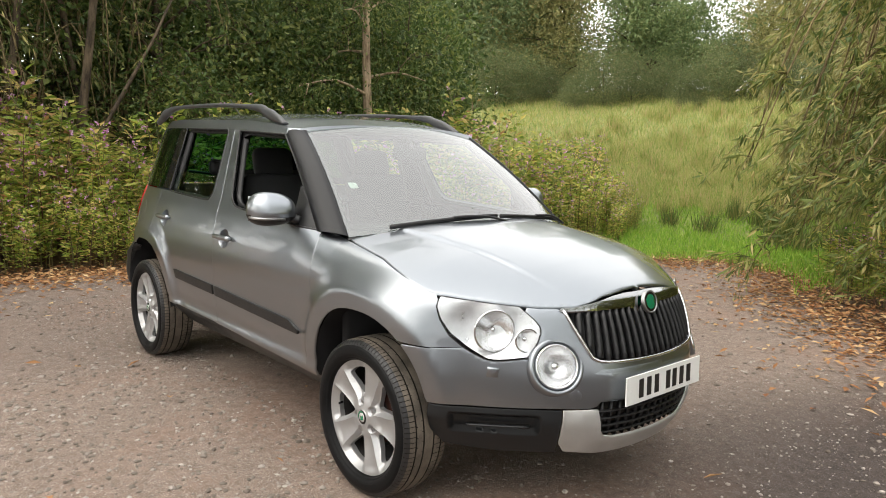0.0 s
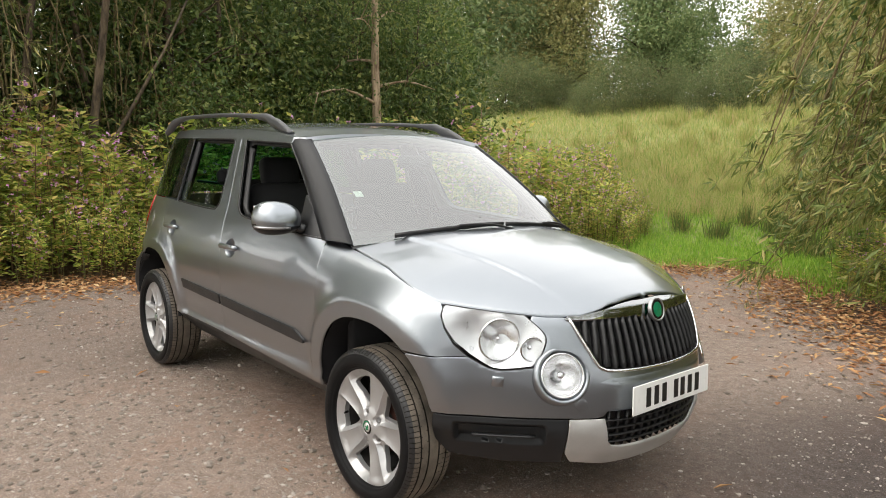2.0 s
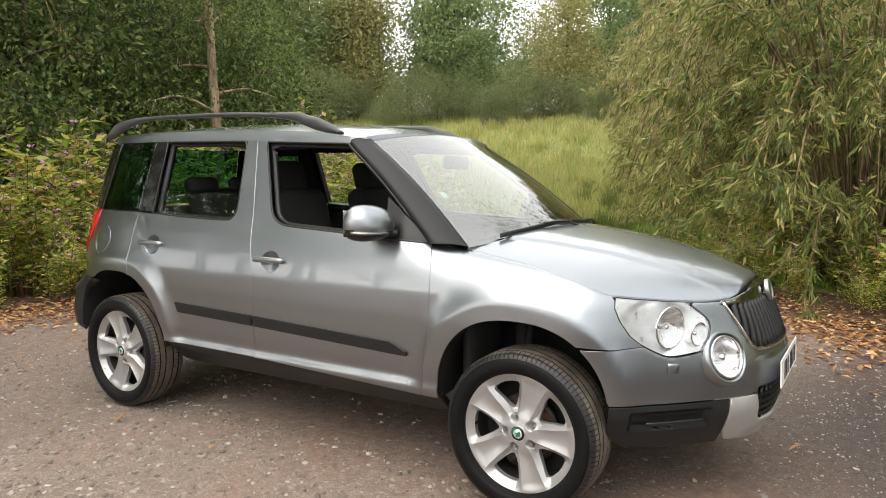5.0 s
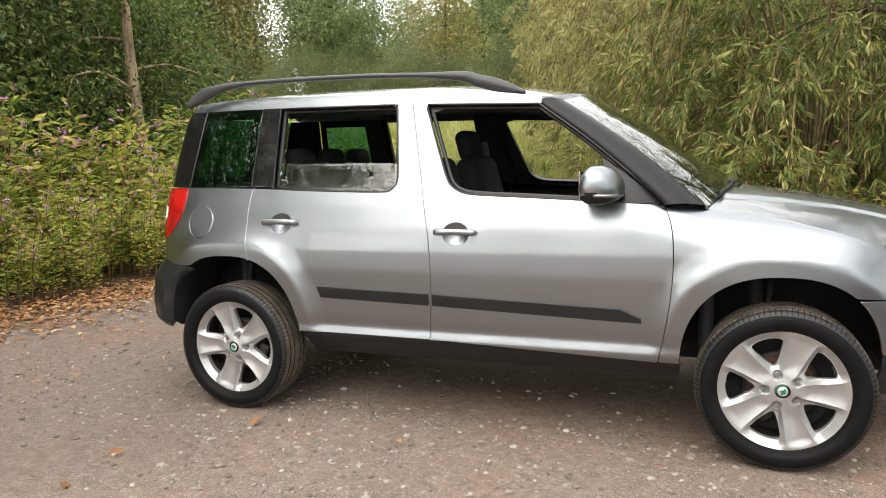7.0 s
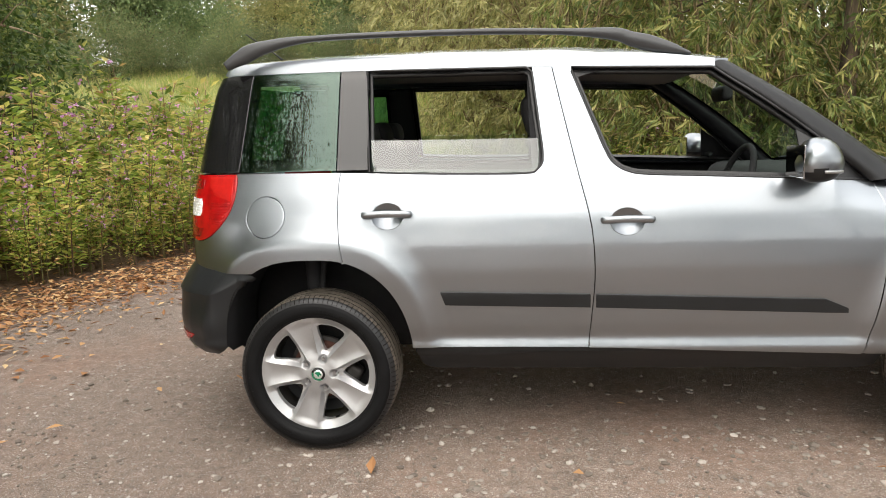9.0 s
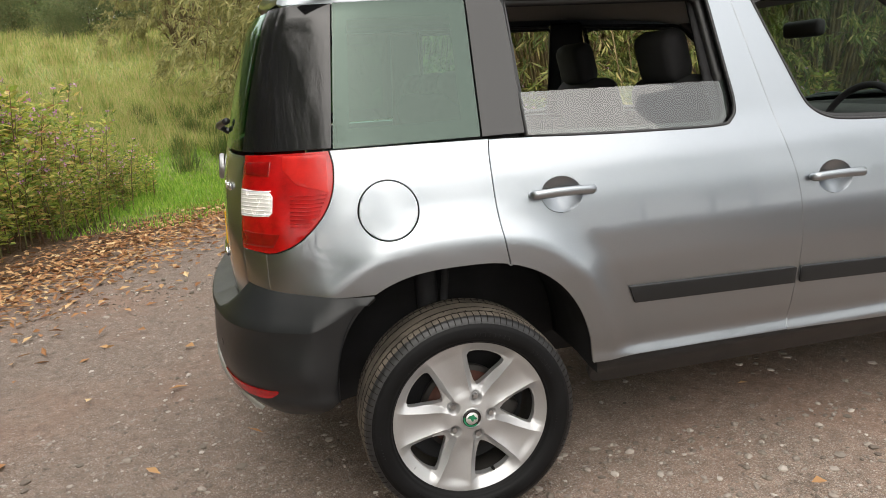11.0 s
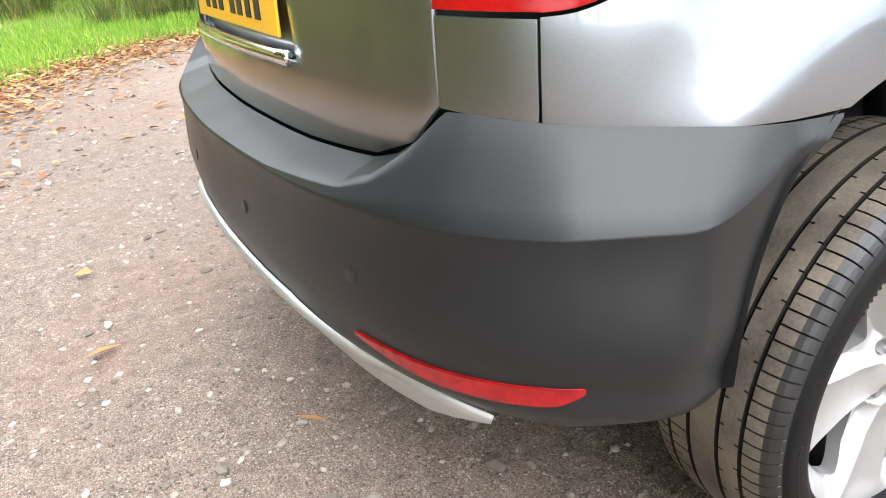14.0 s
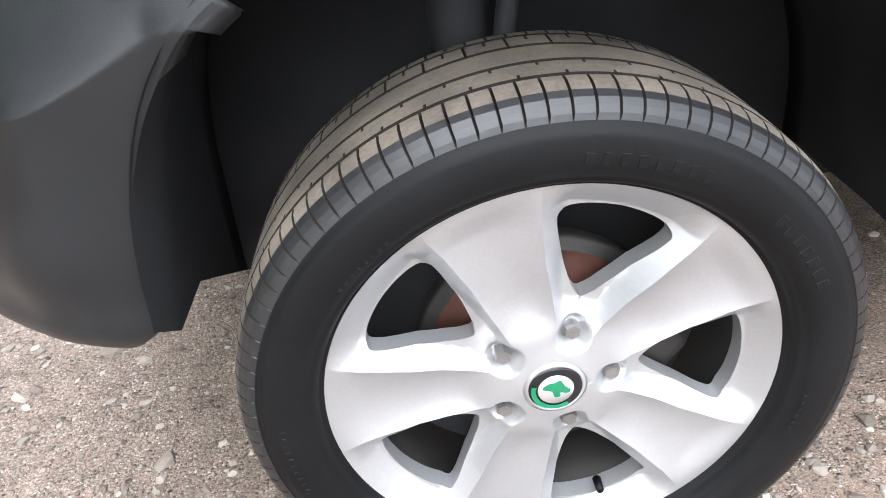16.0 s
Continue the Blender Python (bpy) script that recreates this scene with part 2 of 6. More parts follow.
STONE = stone_material()
BARK = bark_material("grey_brown_bark", (0.045, 0.035, 0.025), (0.16, 0.12, 0.08))
BIRCH_BARK = bark_material("pale_birch_bark", (0.12, 0.08, 0.05), (0.5, 0.38, 0.26), 5.0)
TWIG = bark_material("willow_twig", (0.1, 0.075, 0.04), (0.26, 0.2, 0.1), 12.0)
STEM = leafy("reddish_stem", [(0.0, (0.12, 0.04, 0.03)), (1.0, (0.16, 0.17, 0.06))], 0.6, 0.0)
LITTER = leafy("fallen_leaf", [(0.0, (0.22, 0.09, 0.035)), (0.5, (0.38, 0.19, 0.08)), (0.85, (0.52, 0.32, 0.15)), (1.0, (0.6, 0.44, 0.24))], 0.8, 0.1)
BALSAM = leafy("balsam_leaf", [(0.0, (0.1, 0.17, 0.03)), (0.35, (0.27, 0.37, 0.06)), (0.7, (0.5, 0.5, 0.12)), (0.88, (0.7, 0.55, 0.2)), (1.0, (0.42, 0.17, 0.1))], 0.45, 0.5)
PETAL = leafy("pink_petal", [(0.0, (0.5, 0.16, 0.4)), (1.0, (0.72, 0.5, 0.66))], 0.6, 0.3)
OAK = leafy("woodland_leaf", [(0.0, (0.045, 0.08, 0.018)), (0.6, (0.1, 0.155, 0.036)), (1.0, (0.26, 0.28, 0.08))])
# scrub and far woods paler than near leaves: distance haze put into the colours
SCRUB_LEAF = leafy("hazed_scrub_leaf", [(0.0, (0.1, 0.135, 0.055)), (0.6, (0.16, 0.2, 0.08)), (1.0, (0.25, 0.24, 0.11))], 0.6, 0.4)
HAZED_LEAF = leafy("hazed_woodland_leaf", [(0.0, (0.13, 0.19, 0.075)), (0.6, (0.2, 0.27, 0.11)), (1.0, (0.3, 0.34, 0.15))], 0.6, 0.45)
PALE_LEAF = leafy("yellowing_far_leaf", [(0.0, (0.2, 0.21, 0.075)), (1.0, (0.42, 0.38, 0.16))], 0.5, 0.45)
WILLOW = leafy("willow_leaf", [(0.0, (0.06, 0.095, 0.022)), (0.5, (0.14, 0.175, 0.04)), (0.85, (0.26, 0.26, 0.075)), (1.0, (0.42, 0.35, 0.14))])
GRASS = leafy("meadow_grass", [(0.0, (0.19, 0.29, 0.065)), (0.4, (0.36, 0.4, 0.12)), (0.78, (0.53, 0.48, 0.2)), (1.0, (0.57, 0.41, 0.23))], 0.6, 0.45)
RUSH = leafy("rush_blade", [(0.0, (0.05, 0.1, 0.02)), (0.7, (0.13, 0.17, 0.04)), (1.0, (0.28, 0.22, 0.08))], 0.6, 0.2)
LAWN = leafy("short_grass", [(0.0, (0.13, 0.27, 0.03)), (0.6, (0.24, 0.43, 0.05)), (1.0, (0.4, 0.5, 0.1))], 0.6, 0.4)


# ---- mesh helpers ----
from mathutils.geometry import tessellate_polygon


def solid(name, verts, faces, mat, parent=None, label="", smooth=True, normals=None):
    """Link one mesh object, as a part of parent where one is given."""
    me = bpy.data.meshes.new(name)
    me.from_pydata([tuple(v) for v in verts], [], [tuple(f) for f in faces])
    me.polygons.foreach_set("use_smooth", [smooth] * len(me.polygons))
    me.materials.append(mat)
    if normals is not None:
        me.normals_split_custom_set_from_vertices([tuple(n) for n in normals])
    me.update()
    ob = new(name, me)
    if parent is not None:
        ob.parent = parent
    return tagged(ob, label)


def part(name, bm, mat, parent, label="", smooth=False):
    me = bpy.data.meshes.new(name)
    bm.to_mesh(me)
    bm.free()
    me.polygons.foreach_set("use_smooth", [smooth] * len(me.polygons))
    me.materials.append(mat)
    ob = new(name, me)
    ob.parent = parent
    return tagged(ob, label)


def quick(name, verts, faces, mat, smooth=False):
    """A mesh from arrays, all faces with the same number of corners."""
    verts, faces = np.asarray(verts, dtype=np.float32), np.asarray(faces, dtype=np.int32)
    me = bpy.data.meshes.new(name)
    k = faces.shape[1]
    me.vertices.add(len(verts))
    me.vertices.foreach_set("co", verts.ravel())
    me.loops.add(faces.size)
    me.loops.foreach_set("vertex_index", faces.ravel())
    me.polygons.add(len(faces))
    me.polygons.foreach_set("loop_start", np.arange(0, faces.size, k, dtype=np.int32))
    me.polygons.foreach_set("use_smooth", np.full(len(faces), smooth))
    me.materials.append(mat)
    me.update(calc_edges=True)
    return me


def thing(name, label, category, group="", at=(0, 0, 0)):
    ob = new(name)
    ob.empty_display_size = 0.1
    ob.location = at
    return tagged(ob, label, category, group)


def inset(poly, g):
    """The polygon drawn in by g all round."""
    p = np.array(poly, float)
    area = 0.5 * np.sum(p[:, 0] * np.roll(p[:, 1], -1) - np.roll(p[:, 0], -1) * p[:, 1])
    e = np.roll(p, -1, 0) - p
    e /= np.maximum(np.linalg.norm(e, axis=1), 1e-9)[:, None]
    n = np.stack([-e[:, 1], e[:, 0]], 1) * (1 if area > 0 else -1)
    m = n + np.roll(n, 1, 0)
    m /= np.maximum(np.sum(m * m, 1) / 2, 0.35)[:, None]
    return p + m * g


def fill(outer, holes=(), step=0.035):
    """Flat triangles over a polygon with holes, cut on a grid."""
    loops = [[Vector((x, y, 0)) for x, y in lp] for lp in (outer, *holes)]
    flat = [v for lp in loops for v in lp]
    bm = bmesh.new()
    vs = [bm.verts.new(v) for v in flat]
    for tri in tessellate_polygon(loops):
        if len(set(tri)) == 3:
            try:
                bm.faces.new([vs[i] for i in tri])
            except ValueError:
                pass
    bmesh.ops.remove_doubles(bm, verts=bm.verts[:], dist=1e-6)
    for ax in (0, 1):
        lo, hi = min(v[ax] for v in flat), max(v[ax] for v in flat)
        for k in range(math.floor(lo / step) + 1, math.ceil(hi / step)):
            co, no = [0, 0, 0], [0, 0, 0]
            co[ax], no[ax] = k * step, 1
            bmesh.ops.bisect_plane(bm, geom=bm.verts[:] + bm.edges[:] + bm.faces[:], dist=1e-5, plane_co=co, plane_no=no)
    bm.verts.index_update()
    pts = np.array([v.co[:2] for v in bm.verts])
    faces = []
    for f in bm.faces:
        f.normal_update()
        ids = [v.index for v in f.verts]
        faces.append(ids if f.normal.z >= 0 else ids[::-1])
    rims = []
    for e in bm.edges:
        if len(e.link_faces) == 1:
            for lp in e.link_faces[0].loops:
                if lp.edge == e:
                    a, b = lp.vert.index, lp.link_loop_next.vert.index
                    rims.append((a, b) if e.link_faces[0].normal.z >= 0 else (b, a))
    bm.free()
    return pts, faces, rims


def skin(name, outer, mapping, mat, parent, label="", holes=(), off=0.0, gap=0.0, depth=0.012, step=0.035, flip=False, rim=0.5):
    """A panel: a flat outline carried onto a curved surface, with turned-in edges all round."""
    if gap:
        outer = inset(outer, gap)
        holes = [inset(h, -gap) for h in holes]
    pts, faces, rims = fill(outer, holes, step)
    a, b = pts[:, 0], pts[:, 1]
    h = 0.002
    v = mapping(a, b, off)
    n = np.cross(mapping(a + h, b, off) - mapping(a - h, b, off), mapping(a, b + h, off) - mapping(a, b - h, off))
    n /= np.maximum(np.linalg.norm(n, axis=1), 1e-12)[:, None]
    if flip:
        n = -n
        faces = [f[::-1] for f in faces]
        rims = [(q, p) for p, q in rims]
    verts, norms = [tuple(q) for q in v], [tuple(q) for q in n]
    if depth:
        edge_n, low = {}, {}
        for i, j in rims:
            out = np.cross(v[j] - v[i], n[i])
            out /= max(np.linalg.norm(out), 1e-12)
            for k in (i, j):
                edge_n[k] = edge_n.get(k, 0) + out
        for k, out in edge_n.items():
            low[k] = len(verts)
            verts.append(tuple(v[k] - n[k] * depth))
            q = out / max(np.linalg.norm(out), 1e-12)
            norms.append(tuple(q))
            norms[k] = tuple(n[k] * (1 - rim * 0.4) + q * rim * 0.4)
        faces += [(j, i, low[i], low[j]) for i, j in rims]
    return solid(name, verts, faces, mat, parent, label, True, norms)


def frames_along(pts):
    p = np.array(pts, float)
    t = np.gradient(p, axis=0)
    return p, t / np.maximum(np.linalg.norm(t, axis=1), 1e-9)[:, None]


def curve_through(pts, n, closed=False):
    """n points on a smooth line through pts."""
    p = np.array(pts, float)
    k = len(p)
    out = []
    for u in np.linspace(0, k if closed else k - 1, n, endpoint=not closed):
        i = min(int(u), k - 1 if closed else k - 2)
        f = u - i
        g = (lambda j: p[j % k]) if closed else (lambda j: p[min(max(j, 0), k - 1)])
        a, b, c, d = g(i - 1), g(i), g(i + 1), g(i + 2)
        out.append(0.5 * (2 * b + (c - a) * f + (2 * a - 5 * b + 4 * c - d) * f * f + (3 * b - a - 3 * c + d) * f ** 3))
    return np.array(out)


def tube(pts, ra, rb=None, up=(0, 0, 1), seg=8, closed=False):
    """Verts and faces of a rounded bar along pts; ra across, rb along up; radii may vary."""
    p, t = frames_along(pts)
    if closed:
        t = np.roll(p, -1, 0) - np.roll(p, 1, 0)
        t /= np.linalg.norm(t, axis=1)[:, None]
    n = len(p)
    ra = np.broadcast_to(np.asarray(ra, float), n)
    rb = ra if rb is None else np.broadcast_to(np.asarray(rb, float), n)
    up = np.broadcast_to(np.asarray(up, float), (n, 3))
    side = np.cross(t, up)
    side /= np.maximum(np.linalg.norm(side, axis=1), 1e-9)[:, None]
    upp = np.cross(side, t)
    ang = np.arange(seg) * 2 * np.pi / seg
    v = p[:, None] + side[:, None] * (np.cos(ang)[None, :, None] * ra[:, None, None]) + upp[:, None] * (np.sin(ang)[None, :, None] * rb[:, None, None])
    faces = []
    for i in range(n if closed else n - 1):
        j = (i + 1) % n
        faces += [(i * seg + k, i * seg + (k + 1) % seg, j * seg + (k + 1) % seg, j * seg + k) for k in range(seg)]
    if not closed:
        faces += [tuple(range(seg))[::-1], tuple((n - 1) * seg + k for k in range(seg))]
    return v.reshape(-1, 3), faces


def join(*pieces):
    verts, faces = [], []
    for v, f in pieces:
        base = len(verts)
        verts += [tuple(q) for q in v]
        faces += [tuple(i + base for i in q) for q in f]
    return verts, faces


def rounded_box(size, at=(0, 0, 0), r=0.02, seg=3, turn=None):
    """Verts and faces of a box with rounded edges."""
    bm = bmesh.new()
    bmesh.ops.create_cube(bm, size=1)
    for v in bm.verts:
        v.co = Vector((v.co.x * size[0], v.co.y * size[1], v.co.z * size[2]))
    bmesh.ops.bevel(bm, geom=bm.edges[:] + bm.verts[:], offset=r, segments=seg, affect="EDGES", profile=0.5)
    m = Matrix.Translation(at) @ (turn if turn is not None else Matrix())
    bm.verts.index_update()
    out = [tuple(m @ v.co) for v in bm.verts], [tuple(v.index for v in f.verts) for f in bm.faces]
    bm.free()
    return out


def lathe(profile, seg, axis_y=True, closed=False):
    """Turn (radius, out) pairs round the Y axis; out runs to -Y."""
    prof = np.array(profile, float)
    ang = np.arange(seg) * 2 * np.pi / seg
    v = np.stack([prof[:, 0][:, None] * np.cos(ang), -np.repeat(prof[:, 1][:, None], seg, 1), prof[:, 0][:, None] * np.sin(ang)], -1).reshape(-1, 3)
    faces = []
    m = len(prof)
    for i in range(m if closed else m - 1):
        j = (i + 1) % m
        faces += [(i * seg + k, j * seg + k, j * seg + (k + 1) % seg, i * seg + (k + 1) % seg) for k in range(seg)]
    return v, faces


def ease(a, b, x):
    t = np.clip((x - a) / (b - a), 0, 1)
    return t * t * (3 - 2 * t)


# ---- ground: one sheet, gravel lot, leafy verge, meadow that climbs away ----
VERGE = [(-4.5, -60), (-4.35, -6), (-4.25, -1.2), (-4.1, 0.6), (-3.95, 1.4), (-3.5, 2.3), (-2.95, 3.5), (-2.4, 4.6), (-1.8, 5.5), (-1.1, 6.3), (-0.5, 6.0), (0.05, 4.9), (1.4, 3.6), (2.2, 2.8),
         (3.4, 2.0), (5.5, 1.4), (9, 0.8), (60, 0)]


def lot_distance(x, y):
    """How far outside the gravel lot a place is (negative inside)."""
    x, y = np.asarray(x, float), np.asarray(y, float)
    best = np.full(x.shape, 1e9)
    for (ax, ay), (bx_, by_) in zip(VERGE[:-1], VERGE[1:]):
        dx, dy = bx_ - ax, by_ - ay
        t = np.clip(((x - ax) * dx + (y - ay) * dy) / (dx * dx + dy * dy), 0, 1)
        best = np.minimum(best, np.hypot(x - ax - t * dx, y - ay - t * dy))
    top = np.interp(x, [p[0] for p in VERGE], [p[1] for p in VERGE])
    inside = (x > -4.5) & (y < top)
    return np.where(inside, -best, best)


def terrain(x, y):
    """Height of the ground: level lot, a meadow that climbs to the woods behind it."""
    x, y = np.asarray(x, float), np.asarray(y, float)
    away = np.hypot(x + 2, np.maximum(y, 0)) * ease(4, 12, y)
    up = 5.4 * ease(8, 44, away) + 0.012 * np.sin(x * 1.7) * np.sin(y * 1.3 + 0.4) * ease(1.5, 5, np.hypot(x, y))
    return up


u = np.linspace(-1, 1, 161)
axis = 7 * u + 393 * np.sign(u) * np.abs(u) ** 5
gx, gy = np.meshgrid(axis - 1, axis + 2, indexing="ij")
gz = terrain(gx, gy)
n = len(axis)
idx = np.arange(n * n).reshape(n, n)
quads = np.stack([idx[:-1, :-1], idx[1:, :-1], idx[1:, 1:], idx[:-1, 1:]], -1).reshape(-1, 4)


def ground_material():
    """Gravel that passes into leaf soil and then into turf, with ragged borders."""
    m = GRAVEL
    nd, l = m.node_tree.nodes, m.node_tree.links
    p = nd["Principled BSDF"]
    grav = p.inputs["Base Color"].links[0].from_socket
    geo = nd.new("ShaderNodeNewGeometry")
    soil_noise = node(nd, "ShaderNodeTexNoise", Scale=14.0, Detail=6.0, Roughness=0.7)
    turf_noise = node(nd, "ShaderNodeTexNoise", Scale=3.0, Detail=8.0, Roughness=0.75)
    rag = node(nd, "ShaderNodeTexNoise", Scale=1.8, Detail=6.0, Roughness=0.7)
    for t in (soil_noise, turf_noise, rag):
        l.new(geo.outputs["Position"], t.inputs["Vector"])
    soil = ramp(nd, l, soil_noise.outputs["Fac"], [(0.3, (0.05, 0.03, 0.02)), (0.7, (0.17, 0.105, 0.065))])
    turf = ramp(nd, l, turf_noise.outputs["Fac"], [(0.3, (0.12, 0.17, 0.05)), (0.7, (0.3, 0.29, 0.11))])
    out = grav
    for key, tone, a, b in (("outside", soil, 0.2, 0.75), ("turf", turf, 0.35, 0.65)):
        at = nd.new("ShaderNodeAttribute")
        at.attribute_name = key
        add = nd.new("ShaderNodeMath")
        add.operation = "ADD"
        l.new(at.outputs["Fac"], add.inputs[0]), l.new(rag.outputs["Fac"], add.inputs[1])
        mr = nd.new("ShaderNodeMapRange")
        mr.inputs["From Min"].default_value, mr.inputs["From Max"].default_value = a + 0.5, b + 0.5
        l.new(add.outputs[0], mr.inputs["Value"])
        mx = nd.new("ShaderNodeMix")
        mx.data_type = "RGBA"
        l.new(mr.outputs[0], mx.inputs["Factor"]), l.new(out, mx.inputs["A"]), l.new(tone.outputs[0], mx.inputs["B"])
        out = mx.outputs["Result"]
    # ground tone multiplied down inside the darker zones
    zone_at = nd.new("ShaderNodeAttribute")
    zone_at.attribute_name = "dark_zone"
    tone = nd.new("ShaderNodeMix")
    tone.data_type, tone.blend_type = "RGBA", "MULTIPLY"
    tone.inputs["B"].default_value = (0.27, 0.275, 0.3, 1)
    l.new(zone_at.outputs["Fac"], tone.inputs["Factor"]), l.new(out, tone.inputs["A"])
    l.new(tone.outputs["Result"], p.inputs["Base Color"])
    return m


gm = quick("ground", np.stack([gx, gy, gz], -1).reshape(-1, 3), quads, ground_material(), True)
far = lot_distance(gx, gy).ravel()
at = gm.attributes.new("outside", "FLOAT", "POINT")
at.data.foreach_set("value", np.clip(far, -2, 2).astype(np.float32))
# darker gravel towards the car's front and beyond, fainter towards its rear
at = gm.attributes.new("dark_zone", "FLOAT", "POINT")
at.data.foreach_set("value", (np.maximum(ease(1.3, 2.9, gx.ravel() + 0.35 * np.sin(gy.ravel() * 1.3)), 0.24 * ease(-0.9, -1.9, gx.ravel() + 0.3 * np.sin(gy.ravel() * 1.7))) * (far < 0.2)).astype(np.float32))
meadow = ((gy.ravel() > 6) * np.clip(far - 0.6, 0, 2)).astype(np.float32)
at = gm.attributes.new("turf", "FLOAT", "POINT")
at.data.foreach_set("value", meadow)
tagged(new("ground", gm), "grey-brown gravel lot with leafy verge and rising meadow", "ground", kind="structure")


# ---- loose stones and fallen leaves ----
def scatter_stones(n, region, rng, lo=0.004, hi=0.016):
    x0, x1, y0, y1 = region
    ico = bmesh.new()
    bmesh.ops.create_icosphere(ico, subdivisions=1, radius=1)
    base = np.array([v.co for v in ico.verts])
    ico.verts.index_update()
    tri = np.array([[v.index for v in f.verts] for f in ico.faces])
    ico.free()
    px, py = rng.uniform(x0, x1, n), rng.uniform(y0, y1, n)
    keep = lot_distance(px, py) < 0.15
    px, py = px[keep], py[keep]
    n = len(px)
    r = lo + (hi - lo) * rng.random(n) ** 4
    v = base[None] * (1 + rng.uniform(-0.28, 0.28, (n, len(base), 1)))
    sq = np.stack([rng.uniform(0.8, 1.4, n), rng.uniform(0.7, 1.1, n), rng.uniform(0.4, 0.75, n)], -1)
    v = v * sq[:, None] * r[:, None, None]
    a = rng.uniform(0, 6.28, n)
    c, s = np.cos(a)[:, None], np.sin(a)[:, None]
    v = np.stack([v[..., 0] * c - v[..., 1] * s + px[:, None], v[..., 0] * s + v[..., 1] * c + py[:, None], v[..., 2] + r[:, None] * 0.12], -1)
    return v.reshape(-1, 3), (tri[None] + (np.arange(n) * len(base))[:, None, None]).reshape(-1, 3)


def merge(rows):
    vs, fs, base = [], [], 0
    for v, f in rows:
        vs.append(v)
        fs.append(f + base)
        base += len(v)
    return np.vstack(vs), np.vstack(fs)


rng = np.random.default_rng(7)
sv, sf = merge([scatter_stones(6500, (-4.4, 3.6, -3.4, 5.0), rng, 0.004, 0.02), scatter_stones(9000, (-3.6, -1.0, -1.3, 2.6), rng, 0.0025, 0.011), scatter_stones(6500, (-1.2, 2.6, -2.6, -0.6), rng, 0.003, 0.016), scatter_stones(9000, (1.4, 4.2, -2.2, 2.6), rng, 0.0025, 0.009)])
tagged(new("loose_stones", quick("loose_stones", sv, sf, STONE, False)), "loose pale and brown stones on the gravel", "stones", kind="stuff")


def leaf_blades(base, way, length, width, rng, fold=0.25, flat=None):
    """Folded leaves: from base along way; each is one small island of two triangles."""
    n = len(base)
    way = way / np.maximum(np.linalg.norm(way, axis=1), 1e-9)[:, None]
    side = np.cross(way, rng.normal(size=(n, 3)) if flat is None else flat)
    side /= np.maximum(np.linalg.norm(side, axis=1), 1e-9)[:, None]
    up = np.cross(side, way)
    length, width = np.broadcast_to(length, n)[:, None], np.broadcast_to(width, n)[:, None]
    mid = base + way * length * 0.45
    v = np.stack([base, mid + side * width * 0.5 + up * width * fold, base + way * length, mid - side * width * 0.5 + up * width * fold], 1)
    f = np.array([[0, 1, 2], [0, 2, 3]])[None] + (np.arange(n) * 4)[:, None, None]
    return v.reshape(-1, 3), f.reshape(-1, 3)


def litter(n, rng):
    x, y = rng.uniform(-7, 9, n * 4), rng.uniform(-6, 10, n * 4)
    d = lot_distance(x, y)
    p = np.where(d > 0, np.exp(-((d - 0.5) / 0.62) ** 2), np.exp(d / 0.28) * 0.45) + 0.0018
    keep = rng.random(len(x)) < p
    x, y = x[keep][:n], y[keep][:n]
    k = len(x)
    a = rng.uniform(0, 6.28, k)
    way = np.stack([np.cos(a), np.sin(a), rng.uniform(-0.15, 0.35, k)], -1)
    base = np.stack([x, y, terrain(x, y) + rng.uniform(0.006, 0.03, k)], -1)
    return leaf_blades(base, way, rng.uniform(0.04, 0.10, k), rng.uniform(0.018, 0.045, k), rng, 0.22, np.stack([rng.normal(0, 0.25, k), rng.normal(0, 0.25, k), np.ones(k)], -1))


lv, lf = litter(44000, rng)
tagged(new("leaf_litter", quick("leaf_litter", lv, lf, LITTER)), "dry brown fallen leaves along the gravel's edge", "leaf litter", kind="stuff")


# ---- the car: its outer surface, as plan outline, height profiles and wheel arch flares ----
PLAN = [(2.14, 0), (2.132, 0.15), (2.10, 0.29), (2.035, 0.40), (1.95, 0.51), (1.86, 0.61), (1.76, 0.705), (1.66, 0.785), (1.55, 0.83), (1.4, 0.847),
        (1.2, 0.85), (0.8, 0.85), (0.2, 0.852), (-0.5, 0.852), (-1.0, 0.85), (-1.3, 0.843), (-1.5, 0.825), (-1.65, 0.793), (-1.76, 0.748),
        (-1.84, 0.685), (-1.90, 0.58), (-1.94, 0.43), (-1.962, 0.22), (-1.97, 0)]


def gauss(a, sigma):
    k = int(3 * sigma) + 1
    w = np.exp(-0.5 * (np.arange(-k, k + 1) / sigma) ** 2)
    return np.convolve(np.pad(a, k, mode="reflect", reflect_type="odd"), w / w.sum(), "valid")


